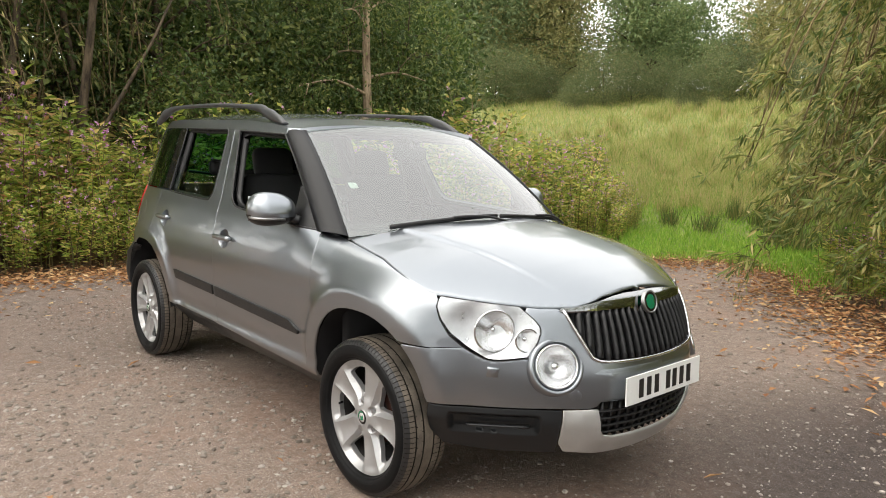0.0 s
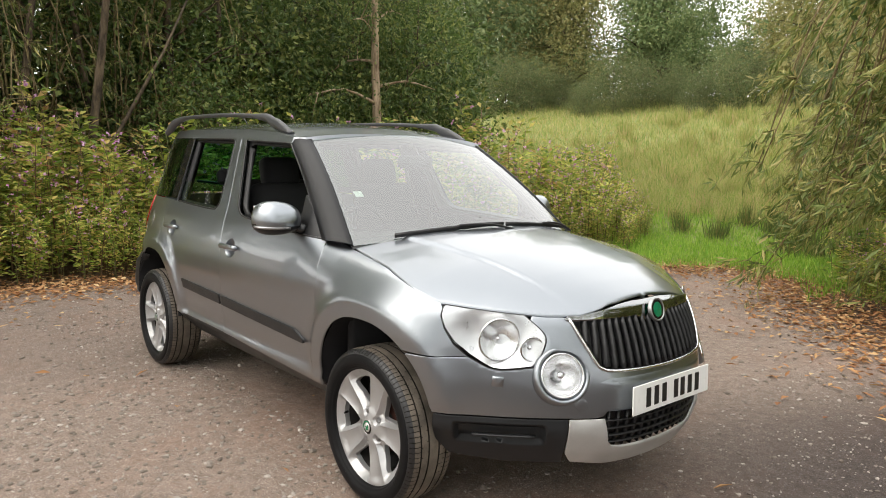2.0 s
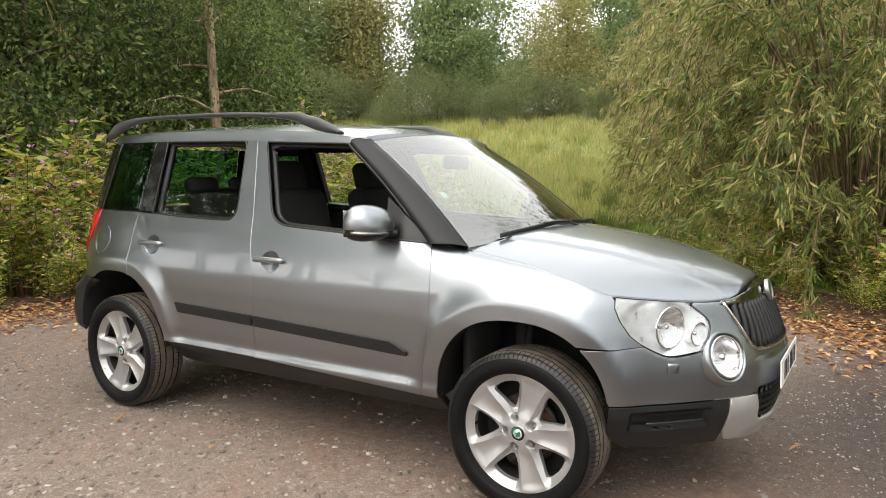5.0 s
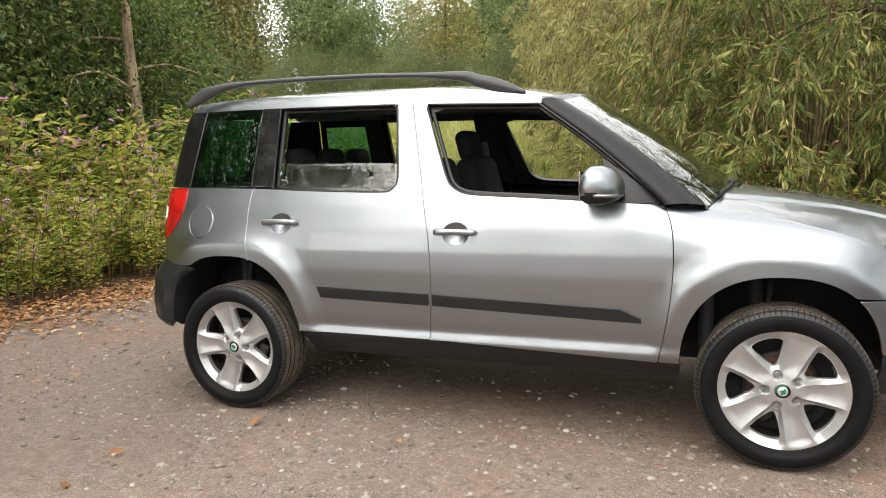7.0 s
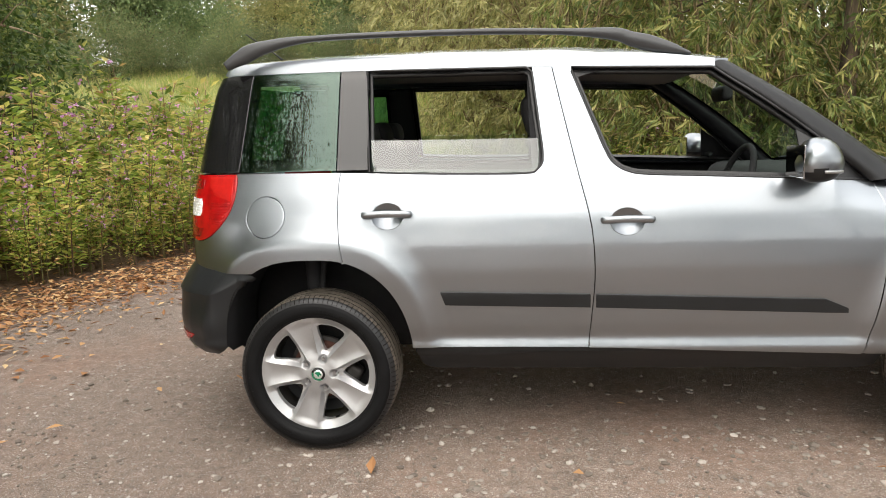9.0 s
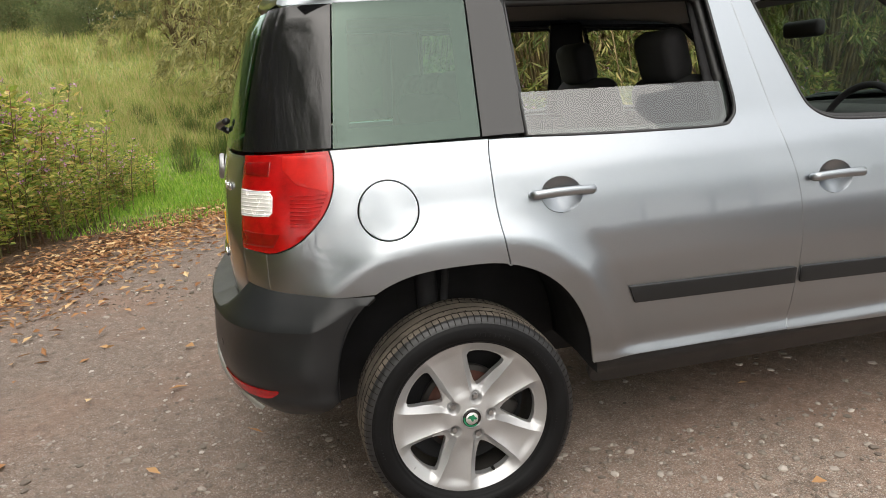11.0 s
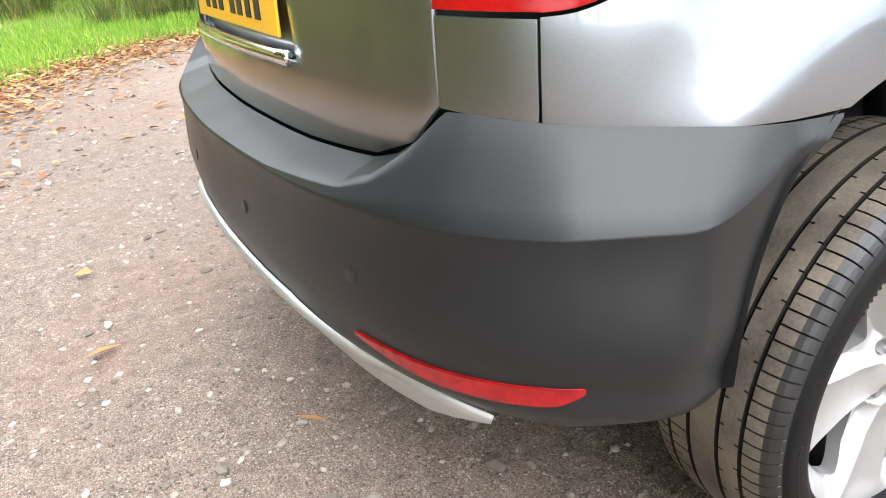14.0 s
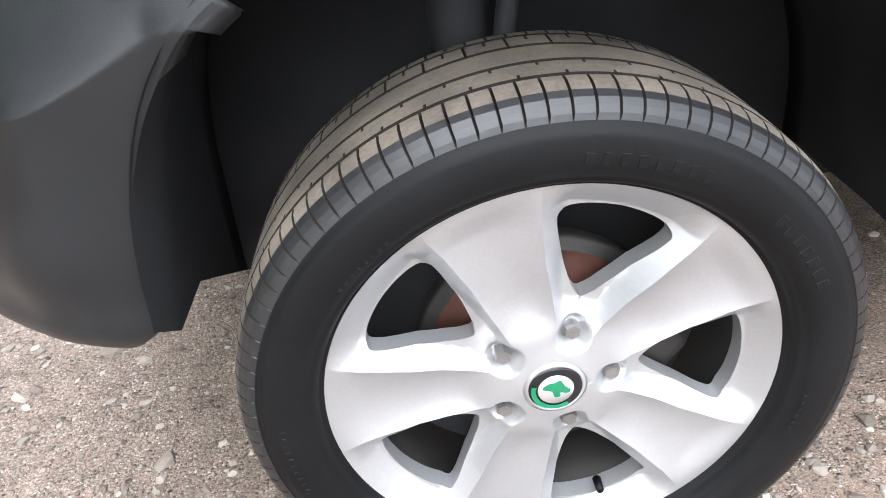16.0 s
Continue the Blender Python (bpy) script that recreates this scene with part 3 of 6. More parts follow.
def plan_line():
    p = np.array(PLAN)
    front, rear = p[1:6][::-1] * (1, -1), p[-6:-1][::-1] * (1, -1)
    q = np.vstack([front, p, rear])
    d = np.concatenate([[0], np.cumsum(np.linalg.norm(np.diff(q, axis=0), axis=1))])
    s = np.arange(0, d[-1], 0.004)
    x, w = gauss(np.interp(s, d, q[:, 0]), 14), gauss(np.interp(s, d, q[:, 1]), 14)
    i0, i1 = np.argmax(w >= 0), len(w) - np.argmax(w[::-1] >= 0)
    x, w = x[i0:i1], np.maximum(w[i0:i1], 0)
    w[0] = w[-1] = 0
    s = np.concatenate([[0], np.cumsum(np.hypot(np.diff(x), np.diff(w)))])
    tx, tw = np.gradient(x, s), np.gradient(w, s)
    tx[0] = tx[-1] = 0
    ln = np.hypot(tx, tw)
    return s, x, w, tw / ln, -tx / ln


SS, PX, PW, NX, NW = plan_line()
LEN = SS[-1]
ZZ = np.linspace(0.15, 1.75, 801)


def profile(rows, sigma=9):
    z, d = zip(*rows)
    return gauss(np.interp(ZZ, z, d), sigma)


D_SIDE = profile([(0.15, 0.15), (0.25, 0.10), (0.35, 0.06), (0.42, 0.022), (0.435, 0.02), (0.448, 0.028), (0.47, 0.038), (0.52, 0.024), (0.64, 0.01), (0.75, 0.0), (0.85, 0.002), (0.95, 0.016),
                  (1.05, 0.046), (1.13, 0.08), (1.15, 0.088), (1.53, 0.213), (1.60, 0.255), (1.75, 0.4)], 8)
D_FRONT = profile([(0.15, 0.18), (0.25, 0.09), (0.34, 0.03), (0.42, 0.005), (0.5, 0), (0.6, 0.004), (0.68, 0.025), (0.76, 0.055), (0.84, 0.09), (0.9, 0.13), (0.95, 0.19), (1.2, 0.5), (1.75, 0.9)])
D_REAR = profile([(0.15, 0.1), (0.6, 0.02), (0.75, 0.0), (0.9, 0.005), (1.05, 0.02), (1.15, 0.045), (1.3, 0.085), (1.5, 0.15), (1.6, 0.21), (1.75, 0.35)])
ARCHES = {"front": (1.28, 0.36, 0.355, 0.418, 2.4), "rear": (-1.262, 0.38, 0.37, 0.423, 2.3)}
ARCH_BACK = {"front": (0.38, 2.4), "rear": (0.396, 2.85)}


def shoulder(x):
    """Height of the bonnet's edge along the car."""
    return np.interp(x, [0.8, 0.99, 1.3, 1.5, 1.63, 1.8, 1.95, 2.03, 2.14], [1.055, 1.03, 0.985, 0.935, 0.893, 0.87, 0.852, 0.852, 0.888])


def surface(s, z, off=0.0):
    """A point of the car's skin: s runs round the car from the front's middle (positive on the car's right side), z is the height."""
    s, z = np.asarray(s, float), np.asarray(z, float)
    sm = np.mod(s + LEN, 2 * LEN) - LEN
    sign, a = np.where(sm >= 0, -1.0, 1.0), np.abs(sm)
    x, w, nx, nw = (np.interp(a, SS, q) for q in (PX, PW, NX, NW))
    ds, df, dr = (np.interp(z, ZZ, q) for q in (D_SIDE, D_FRONT, D_REAR))
    d = nw ** 2 * ds + nx ** 2 * np.where(nx > 0, df, dr)
    t = np.clip((z - (shoulder(x) - 0.16)) / 0.16, 0, 1)
    d = d + np.interp(x, [0.7, 0.98, 1.3, 1.65, 2.14], [0, 0.098, 0.075, 0.022, 0.015]) * (1 - np.sqrt(1 - 0.96 * t * t)) / 0.8
    for which, (xc, zc, ra, rb, e) in ARCHES.items():
        ra, e = (np.where(x < xc, q, p) for p, q in zip((ra, e), ARCH_BACK[which]))
        q = ((np.abs(x - xc) / ra) ** e + (np.abs(np.maximum(z - zc, 0)) / rb) ** e) ** (1 / e)
        t = np.clip((1.44 - q) / 0.26, 0, 1.15)
        rise = np.where(t < 0.85, t * t, 0.7225 + 1.7 * (t - 0.85) - 2.833 * (t - 0.85) ** 2)
        d = d - 0.0255 * rise * nw ** 2 * ease(0.36, 0.5, z)
    o = off(s, z) if callable(off) else off
    return np.stack([x + nx * (o - d), sign * (w + nw * (o - d)), z + 0 * s], -1)


def sx(x):
    """The run s at which the right side passes x."""
    return float(np.interp(-x, -PX, SS))


def sw(w, rear=False):
    """The run s at which the front or rear is w from the middle."""
    half = len(SS) // 2
    return float(np.interp(w, PW[:half], SS[:half])) if not rear else float(np.interp(w, PW[half:][::-1], SS[half:][::-1]))


def xz(points):
    return [(sx(x), z) for x, z in points]


def arch(which, z0, z1=None, n=30, grow=0.0):
    """Points (x, z) along a wheel arch from its front foot at z0 over the top to its rear foot at z1."""
    xc, zc, a, b, e = ARCHES[which]
    (fa, fe), (ba, be) = (a, e), ARCH_BACK[which]
    b = b + grow
    side = lambda sg: (fa + grow, fe) if sg > 0 else (ba + grow, be)
    out = []
    for t in np.linspace(0.0, np.pi, n):
        c, s = np.cos(t), np.sin(t)
        a, e = side(c)
        out.append((xc + a * np.sign(c) * abs(c) ** (2 / e), zc + b * abs(s) ** (2 / e)))
    z1 = z0 if z1 is None else z1
    cut = [q for i, q in enumerate(out) if q[1] > (z0 if i < n // 2 else z1) + 0.004]
    foot = lambda z, sg: (xc + sg * side(sg)[0] * max(0.0, 1 - (max(z - zc, 0) / b) ** side(sg)[1]) ** (1 / side(sg)[1]), z)
    return [foot(z0, 1), *cut, foot(z1, -1)]


def both(name, outer, mat, parent, label="", **kw):
    """A panel on the car's right side and its mirror image on the left."""
    kw.setdefault("gap", 0.0022)
    kw.setdefault("rim", 0.0)
    right = skin(name, outer, surface, mat, parent, label, flip=True, **kw)
    kw["holes"] = [[(-s, z) for s, z in h] for h in kw.get("holes", ())]
    if callable(kw.get("off")):
        f = kw["off"]
        kw["off"] = lambda s, z: f(-s, z)
    left = skin(name, [(-s, z) for s, z in outer], surface, mat, parent, label, flip=True, **kw)
    return right, left


def ellipse(s, z, a, b, n=32):
    return [(s + a * math.cos(t), z + b * math.sin(t)) for t in np.arange(n) * 2 * math.pi / n]


car = thing("car", "grey metallic compact off-road car parked on gravel, side windows lowered", "car")

# seams between panels
SEAM_A = curve_through([(0.836, 1.052), (0.868, 0.95), (0.874, 0.80), (0.858, 0.625), (0.822, 0.43), (0.815, 0.405)], 20)
SEAM_B = curve_through([(-0.32, 1.525), (-0.284, 1.357), (-0.232, 1.124), (-0.187, 0.922), (-0.174, 0.737), (-0.185, 0.57), (-0.198, 0.432)], 24)
SEAM_C = curve_through([(-1.165, 1.142), (-1.172, 1.081), (-1.17, 0.935), (-1.15, 0.79)], 12)
BELT_F = curve_through([(0.836, 1.052), (0.548, 1.070), (0.25, 1.087), (0.028, 1.099), (-0.045, 1.113), (-0.09, 1.14), (-0.118, 1.18), (-0.17, 1.31), (-0.243, 1.50)], 40)
BELT_R = curve_through([(-0.398, 1.505), (-0.375, 1.3), (-0.363, 1.175), (-0.385, 1.13), (-0.433, 1.116), (-0.65, 1.12), (-0.847, 1.127), (-1.165, 1.142)], 40)
WIN_TOP = lambda x: float(np.interp(x, [-1.75, -1.18, -0.40, 0.28, 0.36], [1.553, 1.546, 1.528, 1.497, 1.497]))
ROOF_EDGE = lambda x: float(np.interp(x, [-1.85, -1.2, -0.3, 0.1, 0.36], [1.598, 1.602, 1.582, 1.556, 1.518]))

# front wing: door seam, foot, arch, bumper seam, lamp, bonnet edge
wing_top = [(x, float(shoulder(x)) - 0.002) for x in np.linspace(1.645, 0.985, 24)]
front_arch = arch("front", 0.40, n=60)
af = [q for q in front_arch if q[0] < 1.545 or q[1] > 0.75]
LAMP_OUT = [(1.655, 0.872), (1.652, 0.845), (1.668, 0.80), (1.70, 0.745), (1.745, 0.702)]
wing = [*SEAM_A[::-1], (0.9, 1.048), *wing_top[::-1], *LAMP_OUT, (1.65, 0.694), *[q for q in af if q[0] < 1.55 and (q[1] > 0.69 or q[0] < 1.28)], (0.83, 0.40)]
both("front_wing", xz(wing), PAINT, car, "grey metallic front wing with flared arch", step=0.011)

# doors
def ring_hole(x, z, a, b):
    return ellipse(sx(x), z, a, b)

HANDLES = {"front": (-0.053, 0.928), "rear": (-0.972, 0.968)}
door_low_f = [(x, 0.432 - 0.035 * (x + 0.198) / 1.02) for x in np.linspace(-0.198, 0.815, 12)]
front_door_outline = [*SEAM_A, *door_low_f[::-1], *SEAM_B[::-1], (-0.243, 1.524), *BELT_F[::-1]]
front_doors = both("front_door", xz(front_door_outline), PAINT, car, "grey metallic front door with lowered window", holes=[ring_hole(*HANDLES["front"], 0.062, 0.05)], step=0.02)
rear_arch = arch("rear", 0.435, 0.44, 90)
door_arch = [q for q in rear_arch if q[0] > -1.14]
rear_door_outline = [*SEAM_B, (-0.5, 0.434), (-0.75, 0.434), *door_arch, *SEAM_C[::-1], *BELT_R[::-1], (-0.398, 1.528)]
rear_doors = both("rear_door", xz(rear_door_outline), PAINT, car, "grey metallic rear door with half lowered window", holes=[ring_hole(*HANDLES["rear"], 0.062, 0.05)], step=0.011)

# rear quarter, with the filler flap
TAIL = curve_through([(-1.638, 1.147), (-1.626, 1.10), (-1.632, 1.03), (-1.665, 0.965), (-1.725, 0.905), (-1.785, 0.874), (-1.823, 0.868)], 24)
quarter_arch = [q for q in rear_arch if q[0] <= -1.14 and q[1] > 0.746]
quarter = [*SEAM_C, *quarter_arch, (-1.6, 0.744), (-1.7, 0.746), (-1.823, 0.756), *TAIL[::-1], (-1.4, 1.146)]
fuel = ellipse(sx(-1.479), 0.974, 0.086, 0.081, 40)
both("rear_quarter_panel", xz(quarter), PAINT, car, "grey metallic rear quarter panel", holes=[fuel], step=0.009)
skin("filler_flap", fuel, surface, PAINT, car, "round fuel filler flap", flip=True, gap=0.0025, step=0.01)
skin("filler_flap_blank", [(-s, z) for s, z in fuel], surface, PAINT, car, flip=True, gap=0.0)
tail_w = sw(0.592, True)
both("rear_corner_panel", [(sx(-1.823), 0.757), (tail_w, 0.771), (tail_w, 0.872), (sx(-1.823), 0.866)], PAINT, car)

# tailgate and rear glass
tg = [(tail_w, 1.142), (tail_w, 0.772), (sw(0.55, True), 0.725), (sw(0.48, True), 0.70), (sw(0.3, True), 0.69)]
tailgate_outline = tg + [(2 * LEN - s, z) for s, z in tg[::-1]]
niche = [(LEN - 0.29, 0.965), (LEN - 0.305, 0.80), (LEN + 0.305, 0.80), (LEN + 0.29, 0.965)]
tailgate = skin("tailgate", tailgate_outline, surface, PAINT, car, "grey metallic tailgate", flip=True, gap=0.0025, holes=[niche])
skin("number_plate_niche", niche, surface, PAINT, tailgate, flip=True, off=-0.016, depth=0.0)
rg = [(sw(0.56, True), 1.15), (sw(0.56, True), 1.54)]
skin("rear_window", [(rg[0][0], 1.15), (rg[0][0], 1.54), (2 * LEN - rg[0][0], 1.54), (2 * LEN - rg[0][0], 1.15)], surface, DARK_GLASS, car, "dark tinted rear window", flip=True, gap=0.002, depth=0.004)

# windows of the sides: quarter glass, black pillars
def band(x0, x1, x0t=None, x1t=None, low=1.147, drop=0.0):
    x0t, x1t = x0 if x0t is None else x0t, x1 if x1t is None else x1t
    return [*xz([(x, low) for x in np.linspace(x0, x1, 8)]), *xz([(x, WIN_TOP(x) - drop) for x in np.linspace(x1t, x0t, 8)])]

both("quarter_window", band(-1.185, -1.628, -1.178, -1.608), DARK_GLASS, car, "green tinted rear quarter window", depth=0.004, off=-0.002)
qw = band(-1.185, -1.628, -1.178, -1.608)
both("quarter_window_border", qw, GLOSS_BLACK, car, "black printed border of the quarter window", depth=0.0, off=-0.006, holes=[[tuple(q) for q in inset(qw, 0.055)]])
both("door_pillar_trim", band(-1.045, -1.183, -1.065, -1.176), GLOSS_BLACK, car, "gloss black pillar trim")
corner = [*xz([(-1.63, 1.15), (-1.61, 1.55)]), (sx(-1.74), 1.552), (sw(0.56, True), 1.548), (sw(0.56, True), 1.15)]
both("rear_corner_trim", corner, GLOSS_BLACK, car, "gloss black corner trim")

# roof side rail and roof
cant = [*xz([(x, WIN_TOP(x)) for x in np.linspace(0.30, -1.70, 30)]), (sx(-1.85), 1.553), (sx(-1.88), 1.56), (sx(-1.88), 1.598), *xz([(x, ROOF_EDGE(x)) for x in np.linspace(-1.80, 0.30, 30)])]
both("roof_side", cant, PAINT, car, gap=0.0, depth=0.02, rim=0.0)


def edge_table(s0, s1, zf, n=200):
    s = np.linspace(s0, s1, n)
    x = np.interp(s, SS, PX)
    p = surface(s, np.array([zf(q) for q in x]))
    return p[:, 0], np.abs(p[:, 1]), p[:, 2]


def crown(table, zc, power):
    """A cap whose edge follows the table and whose middle line follows zc(x)."""
    ex, ew, ez = table
    order = np.argsort(ex)
    ex, ew, ez = ex[order], ew[order], ez[order]

    def f(x, y, off=0.0):
        x, y = np.asarray(x, float), np.asarray(y, float)
        w, ze = np.interp(x, ex, ew), np.interp(x, ex, ez)
        r = np.clip(np.abs(y) / np.maximum(w, 1e-4), 0, 1.02)
        return np.stack([x, y, ze + (zc(x) - ze) * (1 - r ** power) + off], -1)
    return f


roof_tab = edge_table(sx(0.36), LEN, ROOF_EDGE)
roof_map = crown(roof_tab, lambda x: np.interp(x, [-1.83, -1.7, -1.4, -0.8, -0.2, 0.2, 0.43], [1.598, 1.628, 1.648, 1.655, 1.64, 1.60, 1.556]), 2.4)
rx, rw, _ = roof_tab
half = [(x, -w) for x, w in zip(rx[::4], rw[::4])]
front_edge = [(0.36 + 0.075 * (1 - (y / 0.6) ** 2), y) for y in np.linspace(0.52, -0.52, 15)]
roof_line = [(0.36, -0.60)] + half[1:] + [(x, -y) for x, y in half[1:][::-1]] + [(0.36, 0.60)] + front_edge
skin("roof", roof_line, roof_map, PAINT, car, "grey metallic roof", step=0.06, depth=0.035, rim=0.0)
skin("roof_lining", inset(roof_line, 0.03), roof_map, CABIN_GREY, car, off=-0.045, step=0.12, depth=0.0)

# bonnet
bonnet_tab = edge_table(0.0, sx(0.99), lambda x: float(shoulder(x)))
bx, bw, _ = bonnet_tab


def bonnet_map(x, y, off=0.0, base=crown(bonnet_tab, lambda x: np.interp(x, [0.9, 1.05, 1.2, 1.5, 1.75, 1.88, 1.96, 2.022], [1.10, 1.092, 1.075, 1.03, 0.98, 0.945, 0.916, 0.888]), 2.6)):
    p = base(x, y, off)
    ridge = np.interp(x, [1.0, 2.05], [0.50, 0.33])
    p[..., 2] += 0.011 * ease(0.02, -0.02, np.abs(y) - ridge) * ease(2.0, 1.6, x)
    return p


edge = [(x, -w) for x, w in zip(bx[::3], bw[::3])]
cowl = [(1.0 + 0.115 * (1 - (y / 0.70) ** 2), y) for y in np.linspace(0.69, -0.69, 25)]
bonnet_line = [(x, y) for x, y in edge[::-1]] + [(x, -y) for x, y in edge[1:]] + cowl
skin("bonnet", bonnet_line, bonnet_map, PAINT, car, "grey metallic bonnet", step=0.02, gap=0.0012, depth=0.02)


# windscreen and pillars in front
def screen_map(u, v, off=0.0):
    """u across from -1 to 1, v from the cowl up to the roof."""
    u, v = np.asarray(u, float), np.asarray(v, float)
    lx, lw, lz = 1.125 - 0.145 * u ** 2, 0.748 * u, 1.035 + 0.04 * (1 - u ** 2)
    tx, tw, tz = 0.435 - 0.085 * u ** 2, 0.582 * u, 1.518 + 0.036 * (1 - u ** 2)
    bow = 0.022 * np.sin(np.pi * np.clip(v, 0, 1))
    return np.stack([lx + (tx - lx) * v + bow * 0.6 + off * 0.6, lw + (tw - lw) * v, lz + (tz - lz) * v + bow * 0.8 + off * 0.8], -1)


screen = skin("windscreen", [(-0.975, 0.0), (0.975, 0.0), (0.975, 1.0), (-0.975, 1.0)], screen_map, SCREEN_GLASS, car, "windscreen that mirrors the bright sky", step=0.08, depth=0.0)
screen.visible_shadow = False
for w0, w1, v0, v1, nm in ((-0.97, 0.97, 0.965, 1.0, "windscreen_band"), (-0.97, 0.97, -0.02, 0.05, "windscreen_band"), (-0.975, -0.935, 0.05, 0.965, "windscreen_band"), (0.935, 0.975, 0.05, 0.965, "windscreen_band")):
    skin(nm, [(w0, v0), (w1, v0), (w1, v1), (w0, v1)], screen_map, GLOSS_BLACK, screen, off=-0.003, step=0.08, depth=0.0)


def pillar(side):
    n = 22
    verts, faces = [], []
    for k in range(n):
        v = 1.015 * k / (n - 1)
        a = screen_map(side * (0.965 + 0.012 * v), v, 0.006)
        b = np.array([0.84 + (0.285 - 0.84) * v, side * (0.79 + (0.645 - 0.79) * v), 1.052 + (1.5 - 1.052) * v])
        b[2] += 0.022 * math.sin(math.pi * min(v, 1))
        for q in np.linspace(0, 1, 6):
            c = a + (b - a) * q
            c = c + np.array([0.35, side * 0.75, 0.5]) * 0.016 * math.sin(math.pi * q)
            verts.append(c)
        verts += [b + (-0.01, -side * 0.05, -0.01), a + (-0.03, -side * 0.02, -0.04)]
    for k in range(n - 1):
        for q in range(8):
            f = (k * 8 + q, k * 8 + (q + 1) % 8, (k + 1) * 8 + (q + 1) % 8, (k + 1) * 8 + q)
            faces.append(f if side < 0 else f[::-1])
    return solid("windscreen_pillar", verts, faces, PILLAR_GREY, car, "dark grey windscreen pillar")


pillar(-1), pillar(1)


# ---- front end ----
def mirrored(half):
    """A closed outline from the half on the car's right side, from the middle outwards and back."""
    return half + [(-s, z) for s, z in half[::-1] if abs(s) > 1e-6]


def rear_mirrored(half):
    return half + [(2 * LEN - s, z) for s, z in half[::-1] if abs(s - LEN) > 1e-6]


bump_arch_f = [q for q in front_arch if q[0] > 1.4 and 0.485 < q[1] < 0.69]
LAMP_IN = curve_through([(sw(0.555), 0.838), (sw(0.52), 0.80), (sw(0.508), 0.768), (sw(0.522), 0.715), (sw(0.545), 0.672)], 12)
LAMP_LOW = curve_through([(sw(0.545), 0.670), (sw(0.6), 0.66), (sw(0.645), 0.658), (sx(1.79), 0.672), (sx(1.745), 0.702)], 12)
hood_front = [(sw(w), float(shoulder(np.interp(sw(w), SS, PX))) - 0.004) for w in (0.455, 0.48, 0.51, 0.55)]
bumper_half = [(0.0, 0.645), (sw(0.2), 0.649), (sw(0.30), 0.655), (sw(0.335), 0.672), (sw(0.36), 0.70), (sw(0.435), 0.838), *hood_front,
               *[tuple(q) for q in LAMP_IN], *[tuple(q) for q in LAMP_LOW[1:]], (sx(1.65), 0.694), (sx(1.535), 0.694), *xz(bump_arch_f[::-1]), (sx(1.633), 0.478),
               (sw(0.62), 0.478), (sw(0.35), 0.478), (sw(0.325), 0.485), (sw(0.31), 0.503), (0.0, 0.503)]
fog_holes = [ellipse(sg * sw(0.462), 0.643, 0.09, 0.087) for sg in (1, -1)]
front_bumper = skin("front_bumper", mirrored(bumper_half), surface, PAINT, car, "grey metallic front bumper", flip=True, gap=0.0022, step=0.03, holes=fog_holes)

# headlamps
lamp_top = [(sx(x), float(shoulder(x)) - 0.005) for x in np.linspace(1.895, 1.66, 10)]
lamp_half = [*lamp_top, *xz(LAMP_OUT[:-1]), *[tuple(q) for q in LAMP_LOW[::-1]], *[tuple(q) for q in LAMP_IN[::-1]]]
for sg in (1, -1):
    lamp = skin("headlamp", [(sg * s, z) for s, z in lamp_half], surface, LAMP_GLASS, car, "clear headlamp with silver reflectors", flip=True, gap=0.001, depth=0.004, off=0.003, step=0.025)
    lamp.visible_shadow = False
    skin("lamp_bowl", [(sg * s, z) for s, z in inset(lamp_half, 0.003)], surface, LAMP_BOWL, lamp, "bright silver inner housing", flip=True, depth=0.0, step=0.02,
         off=lambda s, z: -0.004 - 0.055 * np.clip(np.sin((np.abs(s) - sw(0.52)) / (sx(1.66) - sw(0.52)) * math.pi), 0, 1) * np.clip(np.sin((z - 0.65) / 0.22 * math.pi), 0, 1))
    for w, z, r in ((0.645, 0.765, 0.074), (0.555, 0.735, 0.042)):
        c = surface(np.array([sg * sw(w)]), np.array([z]), -0.036)[0]
        ring = [(r * q, r * 0.7 * (1 - q ** 2) - 0.03) for q in (0.1, 0.3, 0.5, 0.7, 0.85, 1.0)]
        v, f = lathe([(a, 0.0 - b) for a, b in ring], 24)
        turn = Matrix.Translation(c) @ Matrix.Rotation(radians(90 - 18 * sg * 0) , 4, "Z") @ Matrix.Rotation(radians(-25 * sg), 4, "Z")
        solid("lamp_reflector", [tuple(turn @ Vector(q)) for q in v], f, REFLECTOR, lamp)
        for rad, thick, mat in ((r * 1.05, 0.004, CHROME),):
            v, f = tube([turn @ Vector((rad * math.cos(q), -0.03, rad * math.sin(q))) for q in np.arange(32) * math.pi / 16], thick, seg=6, closed=True, up=tuple(turn.col[1][:3]))
            solid("reflector_ring", v, f, mat, lamp)
        v, f = lathe([(0.0, 0.02), (0.008, 0.018), (0.011, 0.01), (0.012, -0.02)], 14)
        solid("bulb", [tuple(turn @ Vector(q)) for q in v], f, CHROME, lamp)
    pts = [surface(np.array([sg * s]), np.array([z]), 0.002)[0] for s, z in lamp_half]
    v, f = tube(pts, 0.0015, seg=6, closed=True)
    solid("lamp_seal", v, f, TRIM_BLACK, lamp)

